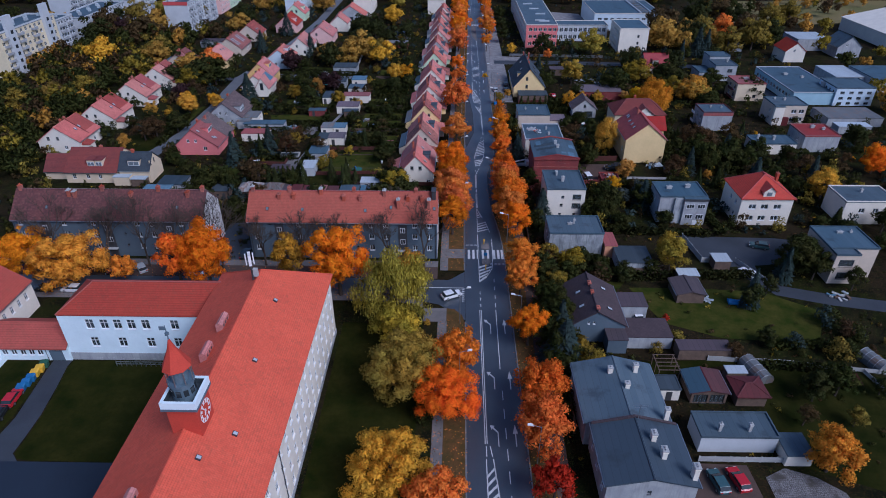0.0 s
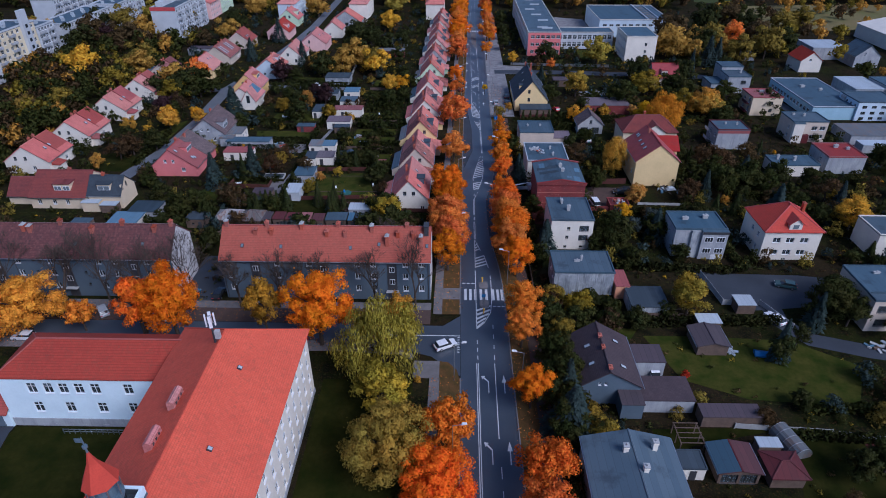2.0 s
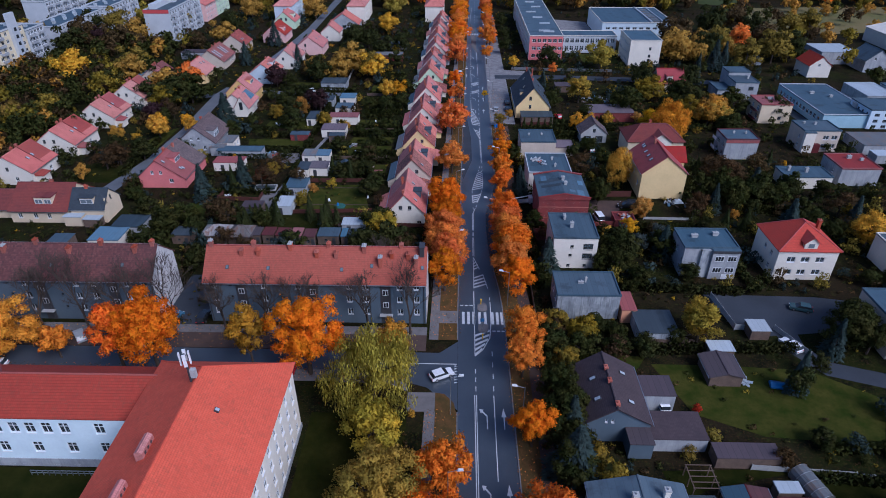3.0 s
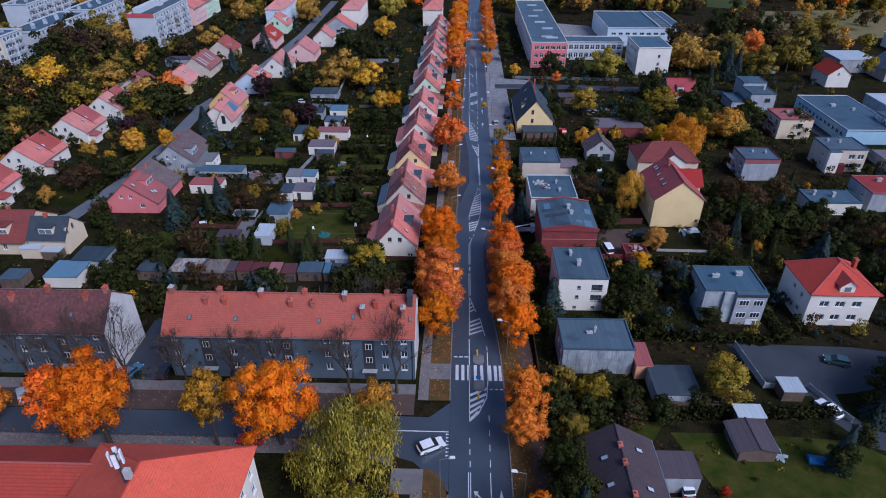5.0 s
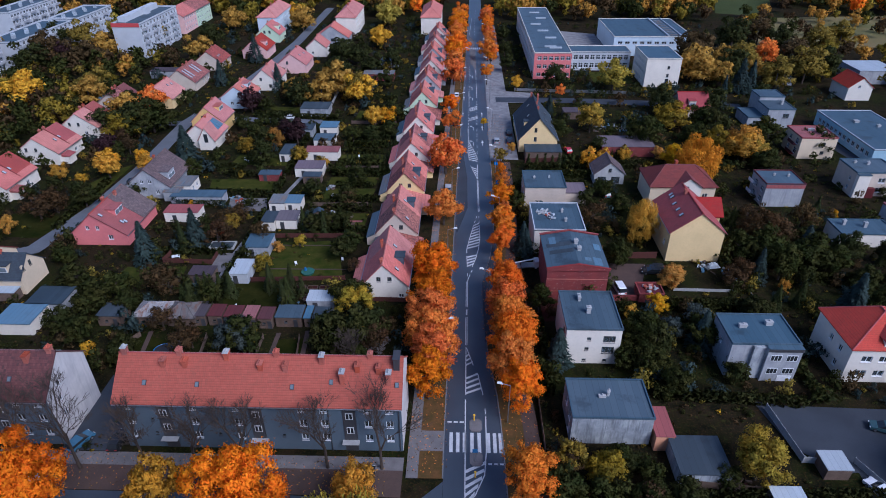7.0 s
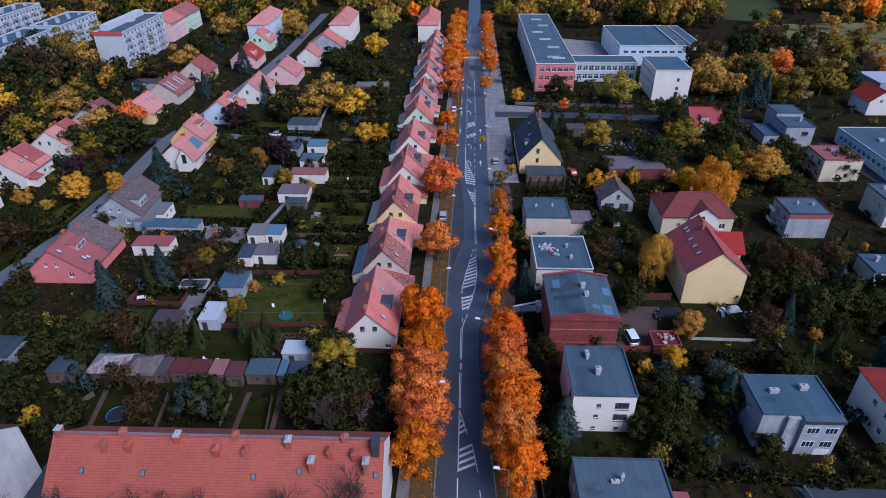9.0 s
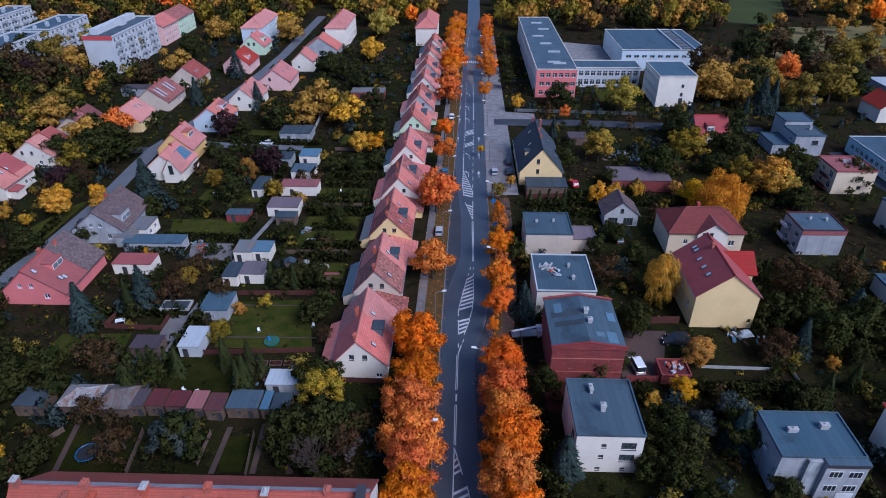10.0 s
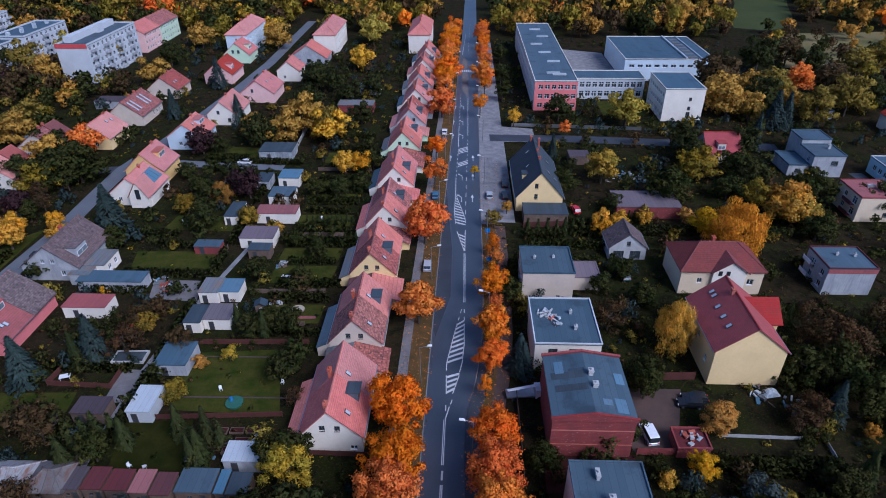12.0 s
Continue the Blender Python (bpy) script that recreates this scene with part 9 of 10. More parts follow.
tree("gold", 49.7, 164.8, 3.4, 3.0)
tree("gold", 73.6, 163.7, 1.4, 1.8)
tree("brown", 63.4, 165.1, 3.2, 3.0)
tree("bluegreen", -36.9, 142.9, 4.8, 3.6)
tree("brown", -46.7, 141.1, 3.4, 3.0)
tree("olive", -14.4, 146.4, 3.2, 3.4)
fill = random.Random(21)
for x0, x1, y0, y1, n in ((66, 112, 150, 202, 34), (90, 130, 100, 135, 14), (-118, -98, 178, 250, 16), (-70, -50, 236, 300, 10), (84, 105, 60, 84, 8), (60, 80, 70, 82, 4), (98, 150, 150, 185, 14)):
    for _ in range(n):
        x, y = fill.uniform(x0, x1), fill.uniform(y0, y1)
        r = fill.uniform(1.6, 3.3)
        kind = fill.choices(("green", "olivey", "brown", "spruce", "gold"), (5, 0, 1.2, 5.0, 0) if x0 == 66 else (5, 2.5, 2, 1.6, 0.8))[0]
        if all(not (a - r - 1 < x < b + r + 1 and c - r - 1 < y < d + r + 1) for a, b, c, d in FOOT):
            tree(kind, x, y, r if kind != "spruce" else r * 0.7, r * 1.15 + 0.5)
for i in range(9):
    y = 171.0 + 5.6 * i
    tree("rust", lerp_line(ROAD_E, y) + 2.4 + 0.5 * (i % 2), y, 1.3 + 0.25 * (i % 3), 3.6 + 0.3 * (i % 2), "thin", 1.5)
for i, (x, y, hh) in enumerate(((-91, 115.5, 15), (-78, 115.0, 15), (-69.5, 115.5, 15), (-61, 115.5, 14), (-52.5, 115.5, 16), (-43, 116.5, 11), (-35, 116.5, 12), (-28, 117, 11), (-15, 116.5, 13), (-6.8, 116.5, 13.5), (-13.5, 137, 9), (-59, 108, 12))):
    bare_tree(x, y, hh * 1.2, 50 + i)

bare_tree(-57.4, 161.4, 6.0, 71, True)
bare_tree(-10.9, 142.6, 6.5, 72, True)
for kind, x, y, r, zc in (("olive", -33.4, 179.0, 1.7, 2.2), ("olivey", -39.4, 169.5, 2.4, 2.2), ("gold", -38.2, 177.2, 1.5, 1.4), ("russet", -54.7, 184.1, 3.4, 2.2), ("olivey", -52.0, 187.0, 2.6, 2.4), ("olive", -16.5, 153.4, 4.2, 3.8), ("gold", -36.2, 225.4, 1.6, 1.6), ("gold", 20.5, 236.5, 1.6, 2.4)):
    tree(kind, x, y, r, zc)
for x, y, hh in ((-31.9, 158.7, 5.0), (-30.9, 157.6, 4.2), (-28.6, 160.2, 4.8), (-48.8, 158.9, 4.4), (-47.9, 160.4, 4.8), (-49.3, 157.2, 4.0), (-46.9, 162.0, 4.2), (-22.2, 176.1, 3.0), (-21.8, 178.4, 2.6)):
    thuja(x, y, hh)


def hedge(x0, y0, x1, y1, h=1.6, w=0.9, kind="green"):
    """A clipped hedge: leaf clusters over the faces of a long block."""
    k = tree_count[0] = tree_count[0] + 1
    L = math.hypot(x1 - x0, y1 - y0)
    hr = np.random.RandomState(k)
    n = int(L * (w + 2 * h) * 11)
    p = np.stack([hr.uniform(0, L, n), hr.uniform(-w / 2, w / 2, n), hr.uniform(0.05, h, n)], 1)
    face = hr.uniform(size=n) * (w + 2 * h)
    p[:, 2] = np.where(face < w, h + hr.normal(size=n) * 0.08, p[:, 2])
    p[:, 1] = np.where(face >= w, np.sign(p[:, 1]) * w / 2 + hr.normal(size=n) * 0.07, p[:, 1])
    u = hr.normal(size=(n, 3))
    u /= np.linalg.norm(u, axis=1)[:, None]
    v = np.cross(u, hr.normal(size=(n, 3)))
    v /= np.linalg.norm(v, axis=1)[:, None]
    s_ = hr.uniform(0.16, 0.34, (n, 1))
    q = np.stack([p - u * s_ - v * s_, p + u * s_ - v * s_ * 0.8, p + v * s_ * 1.2], 1)
    up = np.where((face < w)[:, None], np.array([0, 0, 1.0]), np.stack([np.zeros(n), np.sign(p[:, 1]), np.full(n, 0.3)], 1))
    ob = obj("hedge", leaf_mesh("hedge", (q, unit(up + hr.normal(size=(n, 3)) * 0.35))), LEAF[kind])
    ob.matrix_basis = pose(x0, y0, 0, 0, 0, math.degrees(math.atan2(y1 - y0, x1 - x0)))
    return tagged(ob, "dense dark garden hedge between two plots", "hedge", "garden hedges")


for y in (186.5, 197.5, 203.0, 212.0, 219.5, 228.0, 236.0, 241.0, 248.0, 256.0, 266.0, 277.0, 288.0):
    hedge(-33 + (y % 3), y, -20.0 + (y % 4), y, 1.5 + (y % 2) * 0.5, 0.9)
for y0, y1 in ((157, 175), (178, 196), (200, 216), (219, 236), (240, 258)):
    hedge(-46.5, y0, -46.5, y1, 1.8, 1.0)
for x0, y0, x1, y1, h in ((38, 132.5, 63, 131.0, 1.8), (36, 112, 66, 113, 2.0), (20.5, 100, 20.5, 118, 2.4), (66, 131, 66, 150, 1.6), (47, 157, 66, 156, 2.4), (48, 152, 66, 151, 2.2), (20.5, 132, 20.5, 152, 1.8), (36, 226, 66, 227, 2.4),
                          (36, 231, 48, 231, 1.8), (20, 196, 20, 212, 2.2), (20.5, 213, 40, 213, 2.0), (-66, 176, -50, 176, 1.4), (-70, 200, -58, 199.5, 1.6), (-97, 186, -97, 214, 1.4), (-86, 223, -60, 223, 1.8), (-66, 206, -48, 206, 1.8), (-63, 218, -48, 218, 2.0),
                          (-70, 268, -40, 266, 1.8), (60, 89.5, 76, 90.5, 1.6), (54, 84.5, 70, 83.5, 1.4), (80, 168, 98, 168, 2.0), (70, 196, 84, 196, 2.0), (84, 214, 100, 214, 2.0), (-13, 136, -13, 152, 1.8), (-22, 136, -50, 136, 1.6), (48.8, 157.5, 64.1, 157.9, 2.2), (-68.5, 261.2, -52, 261.2, 1.6), (-70, 269.5, -56, 269, 2.0), (-33, 224.8, -18, 225.0, 1.6), (24, 219.6, 43, 220, 2.2), (24, 223.5, 34, 224, 2.6)):
    hedge(x0, y0, x1, y1, h, 1.1)


# ---- woods, hedges and shrubs ----
def stuff_cloud(name, spots, kind, label, proto):
    """Many small crowns as one mesh. spots: x, y, z, radius, height scale."""
    tris, shade = [], []
    for i, (x, y, z, r, k) in enumerate(spots):
        q, n = proto[i % len(proto)]
        tris.append(q * np.array([r, r, r * k]) + np.array([x, y, z]))
        shade.append(n)
    ob = obj(name, leaf_mesh(name, (np.concatenate(tris), np.concatenate(shade))), LEAF[kind])
    tagged(ob, label, "trees" if "wood" in name else "shrubs", kind="stuff")
    return ob


def is_free(x, y, m=0.6):
    return all(not (a - m < x < b + m and c - m < y < d + m) for a, b, c, d in FOOT)


PROTO_TREE = [leaf_cloud(16 + i, 2300, 0.052, 42) for i in range(4)]
for kind, spots in FAR_TREES.items():
    stuff_cloud("distant_wood_trees", spots, kind, "autumn trees among the farther houses", PROTO_TREE)
tagged(obj("distant_trunks", FAR_TRUNKS.mesh("distant_trunks"), M_BARK), "trunks of the farther trees", "trees", kind="stuff")
rng = random.Random(7)
PROTO_WOOD = [leaf_cloud(60 + i, 370, 0.103, 24) for i in range(5)]
PROTO_WOOD_FAR = [leaf_cloud(65 + i, 190, 0.142, 18) for i in range(5)]
PROTO_BUSH = [leaf_cloud(70 + i, 300, 0.088, 14) for i in range(5)]
PROTO_BUSH_NEAR = [leaf_cloud(95 + i, 560, 0.066, 20) for i in range(5)]
PROTO_BUSH_FAR = [leaf_cloud(90 + i, 120, 0.135, 11) for i in range(5)]
wood = {"olivey": [], "gold": [], "green": [], "brown": [], "orange": []}
for _ in range(1250):
    x, y = rng.uniform(-340, 360), rng.uniform(430, 610)
    if 2 < x < 27 or (150 < x < 345 and 374 < y < 450 and rng.random() < 0.93) or (446 < y < 560 and -10 < x - 163 - 0.38 * (y - 452) < 34) or not is_free(x, y, 3):
        continue
    r = rng.uniform(4.2, 7.5)
    wood[rng.choices(list(wood), (5.5, 2.8, 2.2, 2.0, 0.25))[0]].append((x, y, r * 1.15, r, rng.uniform(0.95, 1.3)))
for _ in range(420):
    x, y = rng.choice((rng.uniform(-330, -135), rng.uniform(150, 380))), rng.uniform(120, 440)
    if not is_free(x, y, 4):
        continue
    r = rng.uniform(3.0, 5.5)
    wood[rng.choices(list(wood), (2.2, 0.6, 6.5, 3.2, 0) if x < 0 else (5, 2.4, 3, 2, 0.3))[0]].append((x, y, r * 1.1, r, rng.uniform(0.9, 1.2)))
for _ in range(420):
    x, y = rng.uniform(-190, -129), rng.uniform(140, 345)
    if not is_free(x, y, 3):
        continue
    r = rng.uniform(2.2, 4.6)
    wood[rng.choices(list(wood), (1.8, 0.4, 6.5, 3.5, 0))[0]].append((x, y, r * 1.05, r, rng.uniform(0.9, 1.2)))
for kind, spots in wood.items():
    stuff_cloud("woodland", [p for p in spots if p[1] < 470], kind, "mixed autumn woodland beyond the houses", PROTO_WOOD)
    stuff_cloud("woodland", [p for p in spots if p[1] >= 470], kind, "mixed autumn woodland at the far edge", PROTO_WOOD_FAR)
bush = {"green": [], "olivey": [], "brown": [], "spruce": [], "yellow": []}
LAWNS = ((-104, -95, 197, 226), (-113, -96, 182, 197), (-72, -52, 269, 280), (60, 77, 312, 328), (34, 84, 58, 86), (54, 93, 116.5, 132), (-58, -46, 137, 146), (-30, -22, 137, 146), (43, 62, 160, 172), (-33.5, -19.5, 190, 196.5), (-33.5, -19.5, 204, 211), (-33.5, -19.5, 213, 218.6), (-33.5, -19.5, 229, 235), (-33.5, -19.5, 242, 255), (-33.5, -19.5, 267.5, 276), (-65, -49, 226.5, 233.5), (-71, -57, 163.5, 170), (75, 92, 176, 187), (36, 50, 160, 176), (-73, -43, 60, 85), (38, 74, 90, 109), (-42, -21, 165, 182), (-47, -32, 153, 165), (-68, -47, 208, 217), (-22, -6, 40, 97), (36, 100, 100, 128), (36, 60, 50, 63), (15, 33, 230, 300), (15, 24, 290, 420), (50, 78, 335, 410), (-90, -44, 20, 62))
for _ in range(6800):
    x, y = rng.uniform(-135, 150), rng.uniform(60, 425)
    if not is_free(x, y) or any(a < x < b and c < y < d for a, b, c, d in LAWNS):
        continue
    if y > 200 and rng.random() < 0.45:
        continue
    r = rng.uniform(0.55, 1.1) + (rng.random() ** 3) * 2.2
    kind = rng.choices(list(bush), (6, 1.5, 2.0, 2.2, 0.06))[0]
    r = min(r, 1.3) if kind == "yellow" else r
    bush[kind].append((x, y, r * 0.75, r, rng.uniform(0.8, 1.5)))
for kind, spots in bush.items():
    stuff_cloud("garden_shrubs", [p for p in spots if p[1] < 130], kind, "dense garden shrubs by the road", PROTO_BUSH_NEAR)
    stuff_cloud("garden_shrubs", [p for p in spots if 130 <= p[1] < 210], kind, "dense garden shrubs and hedges", PROTO_BUSH)
    stuff_cloud("garden_shrubs", [p for p in spots if p[1] >= 210], kind, "dense garden shrubs and hedges farther off", PROTO_BUSH_FAR)

HARD = ((-76, -43, 20, 86), (-22, -6, 40, 97), (54, 93, 116.5, 132), (15, 33, 230, 300), (15, 24, 290, 420), (50, 78, 335, 410), (36, 60, 50, 63), (-90, -44, 20, 62), (36, 50, 160, 176), (-53, -46, 167, 177))
PROTO_TUFT = [leaf_cloud(80 + i, 20, 0.21, 5, 0.6) for i in range(6)]
low = {"green": [], "olivey": [], "brown": [], "yellow": []}
for _ in range(12500):
    x, y = rng.uniform(-110, 115), 62 + 290 * rng.random() ** 1.3
    if not is_free(x, y, 0.3) or any(a < x < b and c < y < d for a, b, c, d in HARD) or (any(a < x < b and c < y < d for a, b, c, d in LAWNS) and rng.random() > 0.2):
        continue
    r = rng.uniform(0.35, 0.85)
    low[rng.choices(list(low), (5, 1.2, 2.2, 0.12))[0]].append((x, y, r * 0.35, r, rng.uniform(0.6, 1.2)))
for kind, spots in low.items():
    stuff_cloud("undergrowth", spots, kind, "low plants, weeds and fallen leaves in the gardens", PROTO_TUFT)


def fallen_leaves(name, kind, spots, label):
    """Loose leaves lying flat, each a small triangle."""
    lr = np.random.RandomState(len(spots))
    p = np.array(spots)
    n = len(p)
    a = lr.uniform(0, 6.28, n)
    s_ = lr.uniform(0.06, 0.15, n)
    tri = np.stack([p + np.stack([s_ * np.cos(a + k), s_ * np.sin(a + k), lr.uniform(0, 0.04, n)], 1) for k in (0.0, 2.2, 4.0)], 1)
    tagged(obj(name, leaf_mesh(name, (tri, np.tile([0.0, 0.0, 1.0], (n, 1)))), LEAF[kind]), label, "leaves", kind="stuff")


litter = {"rust": [], "gold": [], "brown": []}
for _ in range(9000):
    y = 42 + 230 * rng.random() ** 1.2
    if rng.random() < 0.5:
        x = lerp_line(ROAD_W, y) - 5.6 + 6.1 * rng.random() ** 1.2
        if 97 < y < 116:
            continue
    else:
        x = lerp_line(ROAD_E, y) - 0.4 + 6.4 * rng.random()
    litter[rng.choices(list(litter), (3, 1, 6))[0]].append((x, y, 0.165))
for _ in range(3500):
    x, y = rng.uniform(-95, -6), rng.choice((rng.uniform(103.4, 107.0), rng.uniform(111.6, 118.4)))
    litter[rng.choices(list(litter), (1.5, 1.5, 6))[0]].append((x, y, 0.13))
for kind, spots in litter.items():
    fallen_leaves("fallen_leaves", kind, spots, "fallen autumn leaves on verges and footpaths")


# ---- vehicles ----
PAINT = {k: plain(k + "_car_paint", c, 0.25) for k, c in {"white": (0.75, 0.76, 0.78), "black": (0.02, 0.022, 0.026), "blue": (0.06, 0.16, 0.26), "red": (0.45, 0.02, 0.03), "silver": (0.40, 0.42, 0.44), "teal": (0.05, 0.10, 0.11), "yellow": (0.75, 0.45, 0.03), "bin_blue": (0.04, 0.16, 0.36), "green": (0.04, 0.12, 0.08), "sign_blue": (0.02, 0.17, 0.50)}.items()}
M_REDLIGHT = plain("red_tail_light", (0.4, 0.01, 0.01), 0.3)
SIDEWAYS = pose(0, 0, 0, 0, 0, 90)
CAR_MESH = {}


def car_meshes(kind):
    if kind in CAR_MESH:
        return CAR_MESH[kind]
    van = kind == "van"
    top = 1.95 if van else 1.46
    body = Shape().prism([(-2.15, 0.35), (2.1, 0.32), (2.18, 0.62), (2.05, 0.80), (1.15, 0.93), (-2.0, 0.98), (-2.2, 0.8)][::-1], -0.86, 0.86, SIDEWAYS)
    cab = [(1.1, 0.93), (0.35, top - 0.04), (-1.7, top), (-2.02, 0.98)] if not van else [(1.5, 0.93), (0.95, top - 0.06), (-2.1, top), (-2.15, 0.98)]
    glass = Shape().prism(cab[::-1], -0.76, 0.76, SIDEWAYS)
    roof = Shape().prism([(cab[1][0] - 0.1, top - 0.02), (cab[1][0] - 0.1, top + 0.04), (cab[2][0] + 0.1, top + 0.05), (cab[2][0] + 0.05, top)][::-1][::-1], -0.78, 0.78, SIDEWAYS)
    wheel = Shape().tube((-0.12, 0, 0), (0.12, 0, 0), 0.32, 0.32, 14)
    rim = Shape().tube((-0.13, 0, 0), (0.13, 0, 0), 0.19, 0.19, 10)
    lamp = Shape().box(-0.18, 0.18, -0.04, 0.04, -0.07, 0.07)
    meshes = {k: m.mesh(k) for k, m in (("body", body), ("glazing", glass), ("roof_panel", roof), ("wheel", wheel), ("rim", rim), ("headlight", lamp), ("tail_light", lamp))}
    meshes["glazing"].materials.append(M_GLASSDARK)
    meshes["wheel"].materials.append(M_BLACK)
    meshes["rim"].materials.append(M_STEEL)
    meshes["headlight"].materials.append(M_FRAME)
    meshes["tail_light"].materials.append(M_REDLIGHT)
    meshes["body"].materials.append(PAINT["white"])
    meshes["roof_panel"].materials.append(PAINT["white"])
    CAR_MESH[kind] = meshes
    return meshes




def car(x, y, yaw, colour, words, kind="hatchback", group="parked cars"):
    """A vehicle that points along local +y."""
    t = thing("van" if kind == "van" else "car", x, y, yaw, words, "van" if kind == "van" else "car", group, 0.03)
    m = car_meshes(kind)
    for name in ("body", "roof_panel"):
        p = part(name, m[name], None, t)
        p.material_slots[0].link = "OBJECT"
        p.material_slots[0].material = PAINT[colour]
    part("glazing", m["glazing"], None, t)
    for sx in (-0.8, 0.8):
        for sy in (-1.3, 1.35):
            w = part("wheel", m["wheel"], None, t)
            w.location = (sx, sy, 0.32)
            part("rim", m["rim"], None, w)
        h = part("headlight", m["headlight"], None, t)
        h.location = (sx * 0.78, 2.14, 0.66)
        h = part("tail_light", m["tail_light"], None, t)
        h.location = (sx * 0.82, -2.2, 0.8)
    return t


for row in (
    (-82.2, 105.8, 88, "white", "white hatchback parked on the side street"), (-88.6, 105.8, 90, "black", "black car parked on the side street"),
    (-75.4, 70.6, 6, "black", "black car parked on the school path"), (-75.3, 74.0, 4, "red", "dark red car parked on the school path"),
    (-0.4, 104.9, -62, "white", "white hatchback waiting at the give-way line"), (39.3, 59.2, 8, "teal", "dark teal car parked in the yard"), (42.4, 59.6, 10, "red", "red car parked in the yard"),
    (65.6, 114.2, 24, "white", "white car parked on the lane"), (73.0, 126.0, 70, "teal", "dark car parked in the yard"), (-54.8, 120.0, -22, "blue", "blue car parked between the blocks"),
    (-48.9, 120.4, 0, "black", "black car parked by the block"), (16.4, 246.0, 0, "silver", "silver car parked on the forecourt"), (20.6, 246.2, 0, "black", "black car parked on the forecourt"),
    (20.9, 253.4, 0, "black", "black car parked on the forecourt"), (38.6, 238.4, 10, "red", "red car parked beside a shed"), (48.4, 171.4, 85, "black", "black car parked by a wall"),
    (44.7, 208.2, 5, "teal", "dark car before the garage doors"), (1.2, 210.8, 0, "silver", "silver car parked on the verge"), (1.6, 245.8, 0, "blue", "blue car parked on the verge"),
    (2.8, 293.2, 0, "white", "white car parked on the verge"), (3.0, 285.3, 0, "blue", "blue car parked on the verge"), (-57.6, 266.8, 85, "white", "white car parked by the garden fence"),
    (-58.1, 112.8, 60, "white", "white car parked under trees"), (-70.8, 114.0, 40, "silver", "silver car parked under trees"), (-78.6, 113.2, 60, "black", "black car parked under trees"),
    (-29.0, 105.4, 88, "red", "red car under the orange maple"), (-8.6, 114.4, 0, "black", "black car parked by the apartment block"), (-174.4, 365, 0, "blue", "blue car parked behind the slab block"),
    (60, 362, 60, "black", "black car in the school yard"), (66, 352, 30, "silver", "silver car in the school yard"), (70, 345, 120, "black", "dark car in the school yard"),
    (2.9, 262.0, 0, "black", "black car parked on the verge"), (-89.8, 213.0, 5, "black", "dark car on the residential street"),
):
    car(*row)
car(38.7, 163.4, 8, "white", "white van parked beside the workshop", "van")
lorry = thing("platform_lorry", 20.0, 171.6, -85, "white lorry with a folded lifting platform", "lorry")
part("cab", Shape().prism([(-0.95, 0.4), (0.95, 0.4), (0.95, 1.5), (0.8, 2.2), (-0.95, 2.2)], -1.0, 1.0, pose(0, 2.4, 0, 0, 0, 90)), PAINT["white"], lorry)
part("bed", Shape().box(-1.0, 1.0, -3.4, 1.4, 0.7, 1.0), M_STEEL, lorry)
for k in range(3):
    part("boom", Shape().tube((-0.4 + 0.4 * k, -3.2, 1.3 + 0.3 * k), (-0.4 + 0.4 * k, 2.2, 2.4 + 0.2 * k), 0.14, 0.12, 6), PAINT["white"], lorry)
for sx in (-0.9, 0.9):
    for sy in (-2.2, 2.2):
        w = part("wheel", car_meshes("hatchback")["wheel"], None, lorry)
        w.location, w.scale = (sx, sy, 0.42), (1.3, 1.3, 1.3)

# ---- bins, greenhouses, play things ----
def wheelie_bin(x, y, colour, words):
    t = thing("waste_container", x, y, 12, words, "waste container", "waste containers")
    part("body", Shape().prism([(-0.55, 0.12), (0.55, 0.12), (0.68, 1.15), (-0.68, 1.15)], -0.5, 0.5), PAINT[colour], t)
    part("lid", Shape().prism([(-0.72, 1.16), (0.72, 1.16), (0.6, 1.34), (0, 1.4), (-0.6, 1.34)], -0.55, 0.55), PAINT[colour], t)
    for sx in (-0.45, 0.45):
        part("wheel", Shape().tube((sx - 0.05, 0.35, 0.1), (sx + 0.05, 0.35, 0.1), 0.1, 0.1, 8), M_BLACK, t)


for i, (x, y, c) in enumerate(((-75.2, 76.2, "bin_blue"), (-75.0, 77.4, "bin_blue"), (-74.9, 78.6, "bin_blue"), (-74.9, 79.8, "yellow"), (-74.7, 81.0, "yellow"), (-74.6, 82.2, "green"))):
    wheelie_bin(x, y, c, f"{'blue' if 'blue' in c else c} plastic waste container by the lawn")


def greenhouse(x, y, w, L, yaw, words):
    t = thing("greenhouse", x, y, yaw, words, "greenhouse")
    arc = [(w / 2 * math.cos(math.pi * i / 8), 0.4 + 1.7 * math.sin(math.pi * i / 8)) for i in range(9)]
    part("cover", Shape().prism(arc + [(-w / 2, 0), (w / 2, 0)], -L / 2, L / 2), M_FELT_PALE, t)
    for k in range(5):
        yy = -L / 2 + L * k / 4
        s_ = Shape()
        for a, b in zip(arc, arc[1:]):
            s_.tube((a[0] * 1.02, yy, a[1] * 1.02), (b[0] * 1.02, yy, b[1] * 1.02), 0.04, 0.04, 5)
        part("hoop", s_, M_STEEL, t)


